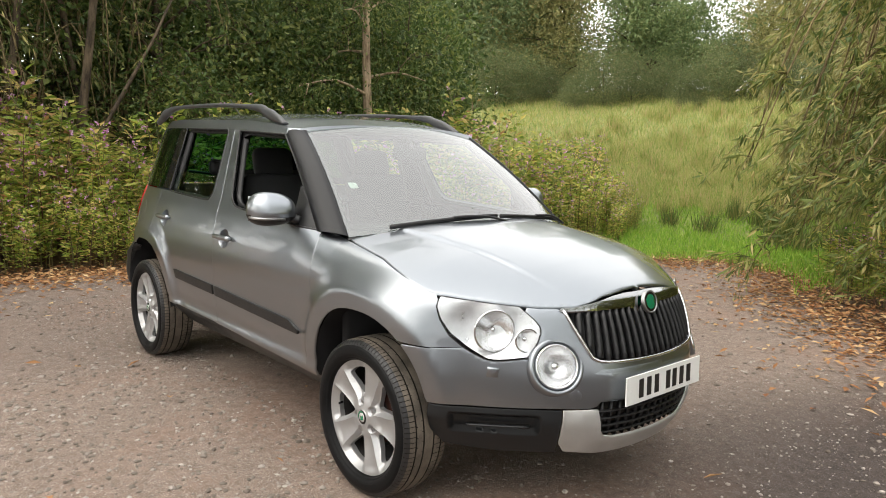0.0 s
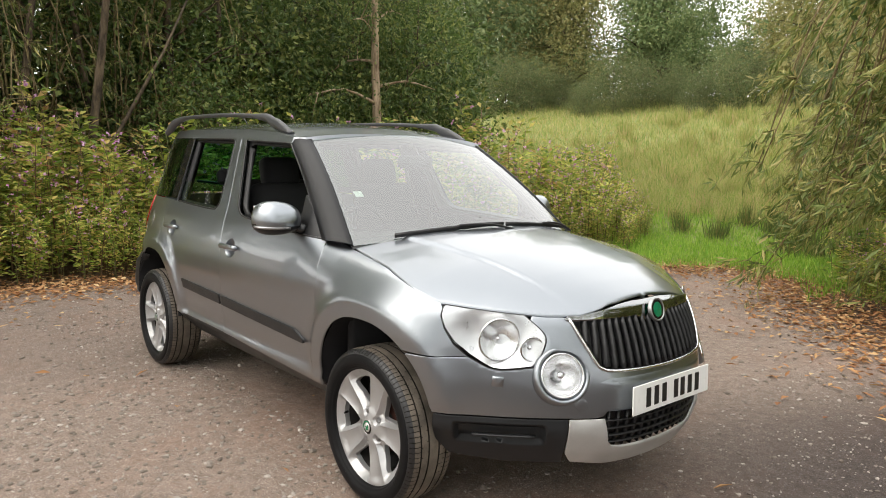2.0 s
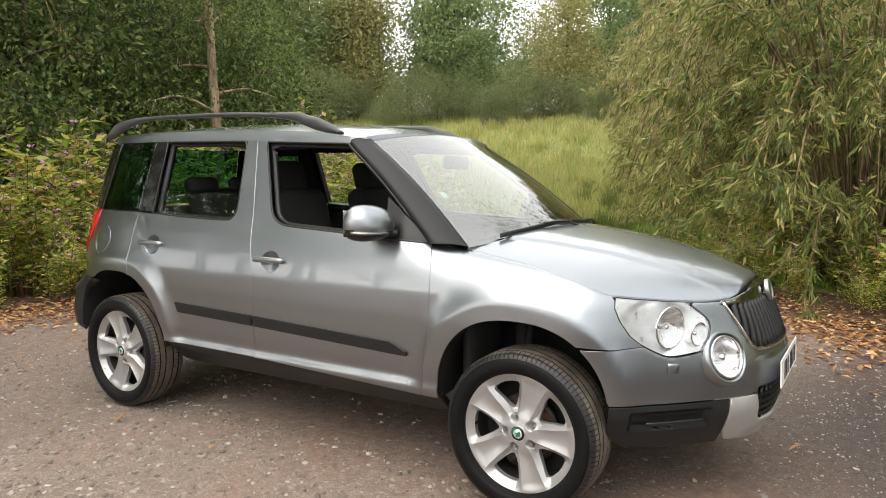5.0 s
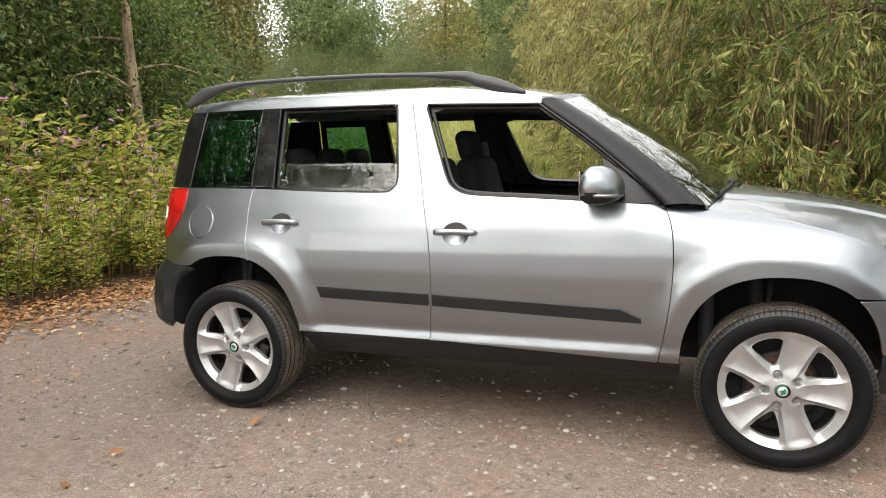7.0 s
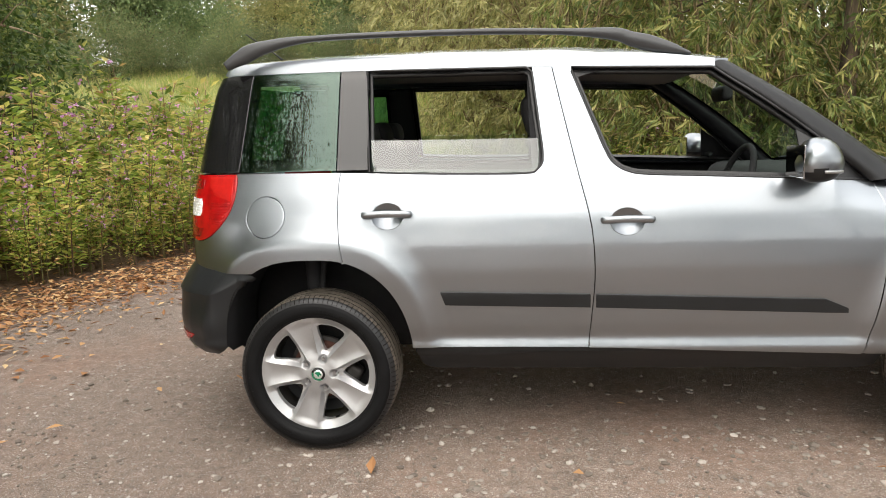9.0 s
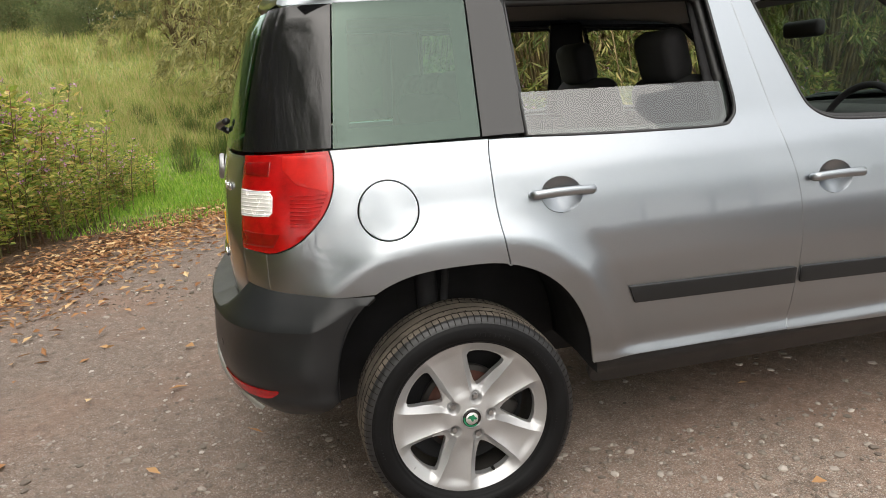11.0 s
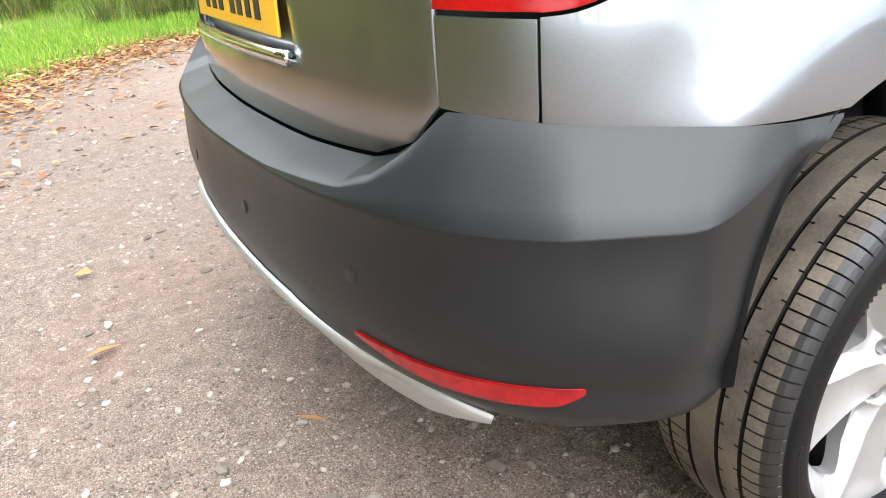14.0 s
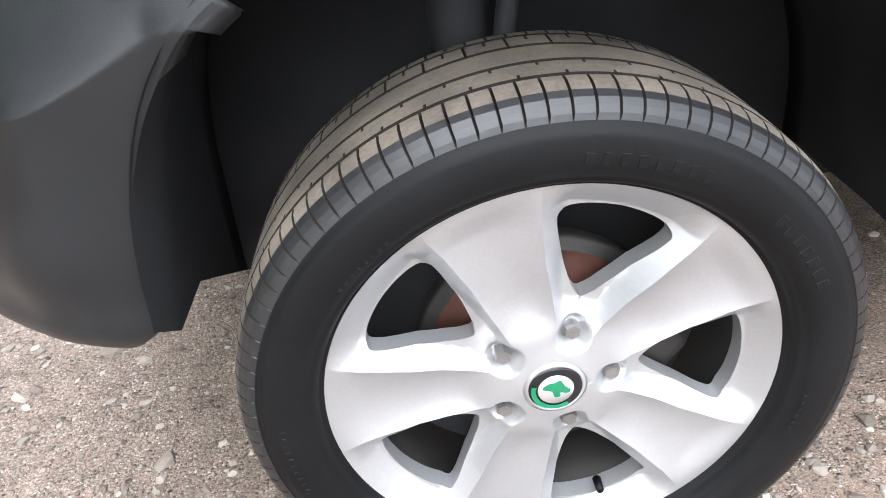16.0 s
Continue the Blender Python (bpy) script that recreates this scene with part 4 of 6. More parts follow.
# fog lamps in round bezels
for sg in (1, -1):
    s0, z0 = sg * sw(0.462), 0.643
    c = surface(np.array([s0]), np.array([z0]))[0]
    nrm = surface(np.array([s0]), np.array([z0]), 0.1)[0] - c
    nrm = Vector((nrm[0], nrm[1] * 0.75, 0.03)).normalized()
    turn = Matrix.Translation(Vector(c) - nrm * 0.006) @ nrm.to_track_quat("-Y", "Z").to_matrix().to_4x4() @ Matrix.Scale(1.13, 4)
    place = lambda vf: ([tuple(turn @ Vector(q)) for q in vf[0]], vf[1])
    bezel = solid("fog_lamp_bezel", *place(lathe([(0.098, -0.03), (0.096, 0.004), (0.09, 0.014), (0.083, 0.016), (0.078, 0.010), (0.074, -0.012), (0.072, -0.03)], 40)), PAINT, car, "grey round fog lamp bezel")
    solid("fog_lamp_ring", *place(lathe([(0.0745, -0.01), (0.0745, 0.012), (0.070, 0.016), (0.066, 0.012), (0.064, -0.004)], 40)), CHROME, bezel, "bright chrome ring")
    solid("fog_lamp_reflector", *place(lathe([(0.065, 0.0), (0.06, -0.012), (0.045, -0.03), (0.025, -0.04), (0.0, -0.044)], 32)), REFLECTOR, bezel)
    lens = solid("fog_lamp_lens", *place(lathe([(0.0, 0.013), (0.03, 0.011), (0.05, 0.007), (0.066, 0.0)], 32)), LAMP_GLASS, bezel)
    lens.visible_shadow = False
    solid("bulb_shield", *place(lathe([(0.0, 0.0), (0.014, -0.002), (0.016, -0.03)], 16)), CHROME, bezel)

# washer caps and tow cover
both("washer_cap", [(sw(0.655), 0.60), (sw(0.625), 0.60), (sw(0.622), 0.632), (sw(0.652), 0.636)], PAINT, front_bumper, off=0.012, depth=0.016, gap=0.0, rim=1.0)
skin("tow_cover", ellipse(sw(0.40), 0.53, 0.024, 0.024, 24), surface, PAINT, front_bumper, off=0.0015, flip=True, depth=0.003)

# grille
grille_back = [(0.0, 0.648), (sw(0.2), 0.652), (sw(0.30), 0.657), (sw(0.335), 0.674), (sw(0.36), 0.70), (sw(0.437), 0.838), (sw(0.44), 0.85), (sw(0.2), 0.865), (0.0, 0.875)]
grille = skin("grille", mirrored(grille_back), surface, TRIM_BLACK, car, "black grille with upright slats in a chrome frame", flip=True, off=-0.045, depth=0.0)
for k in range(-10, 11):
    s = k * 0.0405 + 0.0
    w = abs(s)
    zlo = float(np.interp(w, [0, 0.2, sw(0.30), sw(0.335), sw(0.437)], [0.648, 0.652, 0.657, 0.672, 0.83]))
    zs = np.linspace(zlo + 0.003, 0.832, 9)
    if zs[-1] - zs[0] < 0.02:
        continue
    pts = surface(np.full(9, s), zs, -0.012)
    v, f = tube(pts, 0.0085, 0.016, up=(1, 0, 0), seg=8)
    solid("slat", v, f, TRIM_BLACK, grille)
half_frame = curve_through([(s, z) for s, z in [(sw(0.437), 0.842), (sw(0.40), 0.77), (sw(0.355), 0.69), (sw(0.335), 0.667), (sw(0.29), 0.655), (sw(0.15), 0.65), (0, 0.648)]], 26)
full = np.vstack([half_frame, half_frame[::-1][1:] * (-1, 1)])
v, f = tube(surface(full[:, 0], full[:, 1], 0.002), 0.007, seg=8)
solid("chrome_frame", v, f, CHROME, grille, "thin chrome grille frame")
hood_lip = [(sw(w), float(shoulder(np.interp(sw(w), SS, PX))) - 0.006) for w in (0.44, 0.40, 0.34, 0.28, 0.2, 0.12, 0.05)]
hood_lip = [(s, z + 0.006) for s, z in hood_lip]
trim_half = [(0.0, 0.888), *[(s, z) for s, z in hood_lip[::-1]], (sw(0.452), 0.842), (sw(0.44), 0.832), (sw(0.3), 0.838), (sw(0.13), 0.838), (0.07, 0.822), (0.035, 0.80), (0.0, 0.795)]
skin("grille_top_trim", mirrored(trim_half), surface, REFLECTION_CHROME, grille, "chrome trim over the grille, dark reflection in its colour", flip=True, off=lambda s, z: 0.003 + 0.5 * (np.minimum(z, 0.874) - 0.835) - 1.6 * np.maximum(z - 0.874, 0), gap=0.0, step=0.01)


def badge(name, centre, normal, r, parent, label):
    turn = Matrix.Translation(centre) @ Vector(normal).normalized().to_track_quat("-Y", "Z").to_matrix().to_4x4()
    go = lambda vf: ([tuple(turn @ Vector(q)) for q in vf[0]], vf[1])
    b = solid(name, *go(lathe([(r, -0.01), (r, 0.004), (r * 0.93, 0.007), (r * 0.86, 0.004), (r * 0.84, 0.002)], 40)), STEEL, parent, label)
    solid("badge_ring", *go(lathe([(r * 0.86, 0.003), (r * 0.64, 0.004)], 40)), GLOSS_BLACK, b)
    solid("badge_disc", *go(lathe([(r * 0.64, 0.004), (r * 0.4, 0.0055), (0.0, 0.006)], 40)), GREEN_ENAMEL, b, "green enamel disc")
    return b


badge("bonnet_badge", (2.062, 0.0, 0.85), (1, 0, 0.25), 0.046, car, "round green badge with chrome rim")


def plate(name, centre, normal, w, h, mat, parent, label, cells):
    """A number plate whose characters are plain dark bars."""
    turn = Matrix.Translation(centre) @ Vector(normal).normalized().to_track_quat("Y", "Z").to_matrix().to_4x4()
    go = lambda vf: ([tuple(turn @ Vector(q)) for q in vf[0]], vf[1])
    ob = solid(name, *go(rounded_box((w, 0.006, h), r=0.0028, seg=2)), mat, parent, label, smooth=False)
    for x in cells:
        solid("bar", *go(rounded_box((0.03, 0.002, h * 0.66), (x, 0.0035, 0), r=0.0008, seg=1)), INK, ob, smooth=False)
    for x in (-w * 0.44, w * 0.44):
        solid("screw_cap", *go((lambda vf: ([(a + x, -b + 0.003, c) for a, b, c in vf[0]], vf[1]))(lathe([(0.0, -0.002), (0.005, -0.0015), (0.006, 0.001)], 12))), PLATE_WHITE if mat is PLATE_WHITE else PLATE_YELLOW, ob)
    return ob


CELLS = [-0.17, -0.118, -0.066, -0.02, 0.06, 0.112, 0.164]
plinth = [(sw(0.34), 0.615), (sw(0.31), 0.628), (0.0, 0.63), (0.0, 0.508), (sw(0.31), 0.508)]
skin("plate_plinth", mirrored(plinth), surface, PAINT, front_bumper, flip=True, off=lambda s, z: 0.001 + 0.005 * ease(0.34, 0.26, np.abs(s)), depth=0.02, step=0.03)
plate("front_number_plate", (2.15, 0.0, 0.55), (1, 0, 0.03), 0.52, 0.111, PLATE_WHITE, car, "white number plate with dark bars", CELLS)

# lower cladding, skid plate, lower grille
clad = [(sw(0.437), 0.472), (sx(1.636), 0.472), (sx(1.633), 0.44), (sx(1.63), 0.36), (sx(1.68), 0.305), (sw(0.62), 0.285), (sw(0.445), 0.285)]
for sg in (1, -1):
    cl = skin("front_cladding", [(sg * s, z) for s, z in clad], surface, BLACK_PLASTIC, car, "black plastic lower front corner", flip=True, gap=0.001,
              off=lambda s, z: -0.002 - 0.03 * ease(0.447, 0.437, z) * ease(0.372, 0.384, z) * ease(sw(0.50), sw(0.515), np.abs(s)) * ease(sx(1.70), sx(1.72), np.abs(s)), step=0.012)
    zs = 0.402
    run = np.linspace(sw(0.53), sx(1.76), 10)
    v, f = tube(surface(sg * run, np.full(10, zs), -0.010), 0.01, 0.006, seg=8)
    solid("cladding_blade", v, f, BLACK_PLASTIC, cl)
skid = [(0.0, 0.348), (sw(0.24), 0.352), (sw(0.28), 0.36), (sw(0.30), 0.385), (sw(0.32), 0.476), (sw(0.435), 0.474), (sw(0.44), 0.33), (sw(0.42), 0.292), (sw(0.3), 0.276), (0.0, 0.272)]
skin("skid_plate", mirrored(skid), surface, SILVER, car, "silver painted front skid plate", flip=True, off=0.006, gap=0.001, step=0.025)
low_half = [(0.0, 0.345), (sw(0.28), 0.352), (sw(0.32), 0.478), (sw(0.33), 0.503), (0.0, 0.505)]
low = skin("lower_grille", mirrored(low_half), surface, TRIM_BLACK, car, "black mesh lower grille", flip=True, off=-0.05, depth=0.0)
for z in (0.372, 0.402, 0.432, 0.462):
    run = np.linspace(-sw(0.33), sw(0.33), 25)
    v, f = tube(surface(run, np.full(25, z), -0.02), 0.012, 0.005, seg=6)
    solid("grille_bar", v, f, TRIM_BLACK, low)
for k in range(-7, 8):
    v, f = tube(surface(np.full(4, k * 0.043), np.linspace(0.35, 0.5, 4), -0.024), 0.005, 0.01, up=(1, 0, 0), seg=6)
    solid("grille_bar", v, f, TRIM_BLACK, low)

# ---- rear end ----
def bumper_rows(s):
    """Along the rear bumper: how far it stands out, and the heights of its crease, its ledge's edge and its top."""
    a = np.abs(LEN - np.abs(np.mod(s + LEN, 2 * LEN) - LEN))
    a0, a1, a2 = (LEN - sx(x) for x in (-1.75, -1.70, -1.60))
    amount = np.interp(a, [0, 0.62, 0.75, a1, a2], [0.084, 0.082, 0.08, 0.060, 0.012])
    top = np.interp(a, [0, 0.3, 0.48, 0.53, 0.575, 0.61, 0.64, 0.78, a2, 2], [0.688, 0.689, 0.698, 0.712, 0.738, 0.770, 0.770, 0.7565, 0.7445, 0.7465])
    face_top = np.maximum(top, np.interp(a, [0, 0.64], [0.775, 0.770]) * (a < 0.64))
    crease = 0.662 + 0.074 * ease(a0 + 0.03, a2 + 0.075, a)
    k = face_top - crease
    edge = np.clip((top / 0.022 - face_top / k) / (1 / 0.022 - 1 / k), crease + 0.001, top - 0.0015)
    return a, amount, crease, edge, top, face_top


def rear_bulge(s, z):
    a, amount, crease, edge, top, face_top = bumper_rows(s)
    ledge = amount * (top - z) / 0.022
    face = amount * (face_top - z) / (face_top - crease)
    tuck = 0.03 * ease(0.66, 0.5, z) - 0.05 * ease(0.46, 0.36, z)
    return np.clip(np.minimum(ledge, face), 0, amount) + tuck * ease(LEN - sx(-1.58), LEN - sx(-1.75), a)


def bumper_map(s, v, off=0.0):
    """The bumper unrolled: v runs 0.042 from the crease to the ledge's edge and as far again to the top."""
    _, _, crease, edge, top, _ = bumper_rows(s)
    z = np.where(v < 0, crease + v * (crease - 0.38) / 0.28, np.where(v < 0.042, crease + (edge - crease) * v / 0.042, edge + (top - 0.0006 - edge) * (v - 0.042) / 0.042))
    return surface(s, z, rear_bulge(s, z) + off)


def unrolled(s, z):
    _, _, crease, edge, top, _ = bumper_rows(np.array([s]))
    return s, float(np.interp(z, [0.1, crease[0], edge[0], top[0]], [(0.1 - crease[0]) * 0.28 / (crease[0] - 0.38), 0, 0.042, 0.084]))


arch_rear_low = [q for q in rear_arch if q[0] < -1.262 and q[1] < 0.742]
rb = [*[(s, 0.084) for s in np.linspace(LEN, sx(-1.5375), 64)],
      *[unrolled(s, z) for s, z in [*xz(arch_rear_low), (sx(-1.685), 0.415), (sx(-1.72), 0.395), (sx(-1.80), 0.388), (sw(0.62, True), 0.403), (sw(0.5, True), 0.43), (sw(0.3, True), 0.465), (LEN, 0.475)]]]
rear_bumper = skin("rear_bumper", rear_mirrored(rb), bumper_map, BLACK_PLASTIC, car, "black textured plastic rear bumper", flip=True, gap=0.0006, step=0.0105, depth=0.05, rim=0.0)
rskid = [(LEN, 0.474), (sw(0.3, True), 0.464), (sw(0.5, True), 0.428), (sw(0.60, True), 0.405), (sw(0.645, True), 0.388), (sw(0.55, True), 0.35), (sw(0.3, True), 0.34), (LEN, 0.34)]
skin("rear_skid_plate", rear_mirrored(rskid), surface, SILVER, car, "silver rear skid plate", flip=True, off=lambda s, z: rear_bulge(s, np.maximum(z, 0.42)) + 0.014 - 0.35 * np.maximum(0.43 - z, 0), step=0.02)
refl = curve_through([(sw(0.50, True), 0.474), (sw(0.60, True), 0.454), (sx(-1.825), 0.456), (sx(-1.802), 0.466), (sx(-1.79), 0.483), (sx(-1.82), 0.481), (sw(0.60, True), 0.478), (sw(0.50, True), 0.482)], 30, True)
both("rear_reflector", [tuple(q) for q in refl], RED_REFLECT, rear_bumper, "long red reflector", off=lambda s, z: rear_bulge(s, z) + 0.004, gap=0.0, depth=0.01, step=0.02)
for s in (sw(0.50, True), sw(0.18, True), 2 * LEN - sw(0.50, True), 2 * LEN - sw(0.18, True)):
    skin("parking_sensor", ellipse(s, 0.57, 0.011, 0.011, 16), surface, BLACK_PLASTIC, rear_bumper, flip=True, off=lambda a, z: rear_bulge(a, z) + 0.0015, depth=0.003)

# tail lamps
tl = [(tail_w, 1.145), (tail_w, 0.875), (sx(-1.823), 0.869), *xz(TAIL[::-1])]
zones = {"upper_lens": (ORANGE_LENS, [(sx(-1.645), 1.136), (sx(-1.78), 1.138), (sx(-1.775), 1.10), (sx(-1.73), 1.06), (sx(-1.64), 1.035)]),
         "reversing_lens": (LAMP_WHITE, [(tail_w + -0.004, 1.05), (sx(-1.81), 1.043), (sx(-1.80), 1.03), (sx(-1.80), 0.985), (sx(-1.81), 0.975), (tail_w - 0.004, 0.972)]),
         "dark_lens": (RED_DEEP, [(tail_w - 0.012, 1.125), (sx(-1.815), 1.125), (sx(-1.815), 1.085), (tail_w - 0.012, 1.09)]),
         "lower_lens": (RED_DEEP, [(tail_w - 0.012, 0.93), (sx(-1.78), 0.925), (sx(-1.80), 0.888), (tail_w - 0.012, 0.89)])}
for sg in (1, -1):
    lamp = skin("tail_lamp", [(sg * s, z) for s, z in tl], surface, RED_LENS, car, "red tail lamp with a clear reversing lens", flip=True, gap=0.0025, off=0.004, step=0.025)
    for nm, (mt, poly) in zones.items():
        skin(nm, [(sg * s, z) for s, z in poly], surface, mt, lamp, flip=True, off=0.0062, depth=0.004, step=0.025)
    for k in range(9):
        z = 0.945 + k * 0.0105
        run = np.linspace(sx(float(np.interp(z, TAIL[::-1, 1], TAIL[::-1, 0])) - 0.014), sx(-1.75), 6)
        v, f = tube(surface(sg * run, np.full(6, z), 0.0045), 0.0016, seg=5)
        solid("lens_rib", v, f, RED_LENS, lamp)
    for k in range(7):
        z = 0.98 + k * 0.0108
        run = np.linspace(tail_w - 0.008, sx(-1.805), 5)
        v, f = tube(surface(sg * run, np.full(5, z), 0.0066), 0.0015, seg=5)
        solid("lens_rib", v, f, LAMP_WHITE, lamp)

# tailgate fittings: plate, bright strip, badge, letters as bars
plate("rear_number_plate", (-1.952, 0.0, 0.882), (-1, 0, 0.05), 0.52, 0.111, PLATE_YELLOW, car, "yellow number plate with dark bars", CELLS)
run = np.linspace(LEN - 0.29, LEN + 0.29, 15)
v, f = tube(surface(run, np.full(15, 0.802), 0.004), 0.008, 0.012, seg=8)
solid("tailgate_strip", v, f, CHROME, tailgate, "bright strip under the number plate")
badge("tailgate_badge", (-1.958, 0.0, 1.065), (-1, 0, 0.12), 0.046, car, "round badge with chrome rim")
for k in range(4):
    c = surface(np.array([LEN - 0.42 - k * 0.026]), np.array([1.045]), 0.003)[0]
    solid("letter_bar", *rounded_box((0.006, 0.013, 0.026 if k in (0, 2) else 0.02), c, 0.002, 2), CHROME, tailgate)
v, f = tube(curve_through([(-1.905, 0.0, 1.18), (-1.935, 0.0, 1.20), (-1.94, -0.12, 1.215), (-1.90, -0.3, 1.235)], 12), 0.011, seg=8)
solid("rear_wiper", v, f, TRIM_BLACK, car, "black rear wiper arm")


# ---- sides: handles, strips, window frames, mirrors, rails ----
def on_skin(pairs, off):
    a = np.array(pairs, float)
    return surface(a[:, 0], a[:, 1], off)


for which, doors in (("front", front_doors), ("rear", rear_doors)):
    hx, hz = HANDLES[which]
    for door, sg in zip(doors, (1, -1)):
        bowl = [(sg * s, z) for s, z in ellipse(sx(hx), hz, 0.063, 0.051)]
        s0 = sx(hx)
        skin("handle_bowl", bowl, surface, PAINT, door, flip=True, depth=0.0, step=0.01,
             off=lambda s, z: -0.001 - 0.026 * np.clip(1 - ((np.abs(s) - s0) / 0.064) ** 2 - ((z - hz) / 0.052) ** 2, 0, 1))
        pts = curve_through([(sg * sx(hx + 0.098), hz + 0.008), (sg * sx(hx + 0.07), hz + 0.01), (sg * sx(hx), hz + 0.012), (sg * sx(hx - 0.07), hz + 0.01), (sg * sx(hx - 0.098), hz + 0.008)], 15)
        lift = np.interp(np.linspace(-1, 1, 15), [-1, -0.75, 0, 0.75, 1], [0.004, 0.022, 0.028, 0.022, 0.004])
        c = np.array([surface(np.array([p[0]]), np.array([p[1]]), o)[0] for p, o in zip(pts, lift)])
        v, f = tube(c, np.interp(np.abs(np.linspace(-1, 1, 15)), [0, 0.85, 1], [0.009, 0.009, 0.004]), np.interp(np.abs(np.linspace(-1, 1, 15)), [0, 0.85, 1], [0.0145, 0.0135, 0.007]), seg=10)
        solid("door_handle", v, f, PAINT, door, "grey painted pull handle")

strip_low = lambda x: np.interp(x, [-0.76, -0.18, 0.72], [0.613, 0.598, 0.566])
for x0, x1, doors in ((-0.192, -0.772, rear_doors), (0.75, -0.170, front_doors)):
    xs = np.linspace(x0, x1, 12)
    hi = [(x, strip_low(x) + 0.052 - (0.035 * float(ease(0.68, 0.75, x)))) for x in xs]
    lo = [(x + (0.018 if x < -0.75 else 0), float(strip_low(x))) for x in xs[::-1]]
    for door, sg in zip(doors, (1, -1)):
        skin("rubbing_strip", [(sg * s, z) for s, z in xz(hi + lo)], surface, BLACK_PLASTIC, door, "black plastic rubbing strip", flip=True, off=0.011, depth=0.014, gap=0.0, rim=0.3)

# sills
sill = [*xz([(x, 0.436 - 0.035 * max(0, (x + 0.198)) / 1.02) for x in np.linspace(0.9, -0.885, 20)]), *xz([(-0.87, 0.35), (-0.85, 0.325)]), *xz([(x, 0.315) for x in np.linspace(-0.8, 0.85, 12)]), *xz([(0.9, 0.33)])]
both("sill", sill, BLACK_PLASTIC, car, "black plastic sill", off=lambda s, z: -0.012 - 0.4 * np.maximum(0.415 - z, 0), depth=0.03, gap=0.0)

# window frames and panes
win_f = [*[tuple(q) for q in BELT_F], (-0.243, WIN_TOP(-0.243) - 0.004), *[(x, WIN_TOP(x) - 0.004) for x in np.linspace(-0.15, 0.29, 8)], *[(0.29 + (0.836 - 0.29) * t, 1.49 + (1.052 - 1.49) * t + 0.02 * math.sin(math.pi * t)) for t in np.linspace(0.1, 0.95, 9)]]
win_r = [*[tuple(q) for q in BELT_R[:-4]], (-1.05, 1.139), (-1.066, WIN_TOP(-1.06) - 0.004), *[(x, WIN_TOP(x) - 0.004) for x in np.linspace(-1.0, -0.42, 8)]]
for doors, loop in ((front_doors, win_f), (rear_doors, win_r)):
    for door, sg in zip(doors, (1, -1)):
        pts = [(sg * s, z) for s, z in xz(loop)]
        v, f = tube(on_skin(pts, -0.003), 0.006, 0.006, seg=6, closed=True)
        solid("window_seal", v, f, TRIM_BLACK, door)
        inner = inset(pts, 0.004)
        ring = inset(pts, 0.016)
        skin("window_frame", [tuple(q) for q in inner], surface, TRIM_BLACK, door, "black window frame", holes=[[tuple(q) for q in ring]], flip=True, off=-0.022, depth=0.03, step=0.05)
pane = [*xz([(-0.385, 1.105), (-0.37, 1.248), (-1.055, 1.262), (-1.045, 1.12)])]
for door, sg in zip(rear_doors, (1, -1)):
    skin("window_pane", [(sg * s, z) for s, z in pane], surface, CLEAR_GLASS, door, "half lowered clear pane", flip=True, off=-0.02, depth=0.004)
# black triangle at the mirror's foot
tri = xz([(0.84, 1.055), (0.60, 1.07), (0.58, 1.245), (0.66, 1.19)])
both("mirror_triangle", tri, TRIM_BLACK, car, off=-0.008, gap=0.0)


def wing_mirror(side):
    """A housing with painted cap over a black lower shell, on a short arm."""
    foot = solid("mirror_arm", *tube(curve_through([(0.66, side * 0.77, 1.085), (0.63, side * 0.80, 1.095), (0.60, side * 0.84, 1.105)], 8), 0.028, 0.022, seg=10), BLACK_PLASTIC, car)
    nu, nv = 28, 20
    verts = []
    for i in range(nv + 1):
        ph = -math.pi / 2 + math.pi * i / nv
        for j in range(nu):
            th = 2 * math.pi * j / nu
            e = 0.8
            sg = lambda q: math.copysign(abs(q) ** e, q)
            x, y, z = sg(math.cos(ph)) * sg(math.cos(th)), sg(math.cos(ph)) * sg(math.sin(th)), sg(math.sin(ph))
            taper = 1 - 0.18 * (y + 1) * 0.5
            px = 0.585 + (0.098 if x > 0 else 0.066) * x * (1 - 0.22 * max(z, 0)) - 0.02 * (-y)
            verts.append((px, side * (0.888 - 0.106 * y), 1.132 + (0.094 if z > 0 else 0.078) * z * taper))
    faces = [(i * nu + j, i * nu + (j + 1) % nu, (i + 1) * nu + (j + 1) % nu, (i + 1) * nu + j) for i in range(nv) for j in range(nu)]
    if side < 0:
        faces = [f[::-1] for f in faces]
    up = [f for f in faces if sum(verts[k][2] for k in f) / 4 > 1.108]
    dn = [f for f in faces if sum(verts[k][2] for k in f) / 4 <= 1.108]
    cap = solid("wing_mirror", verts, up, PAINT, car, "wing mirror with grey cap and black lower shell")
    solid("mirror_shell", [(x - 0.001, y, z) for x, y, z in verts], dn, BLACK_PLASTIC, cap, "black lower shell")
    v, f = tube(curve_through([(0.678, side * 0.86, 1.098), (0.664, side * 0.93, 1.098), (0.63, side * 0.982, 1.10), (0.58, side * 0.992, 1.102)], 10), 0.005, 0.006, seg=8)
    solid("mirror_indicator", v, f, STEEL, cap, "clear indicator strip")
    v, f = rounded_box((0.006, 0.17, 0.115), (0.523, side * 0.885, 1.137), 0.002, 2)
    solid("mirror_glass", v, f, CHROME, cap, smooth=False)
    return cap


wing_mirror(-1), wing_mirror(1)

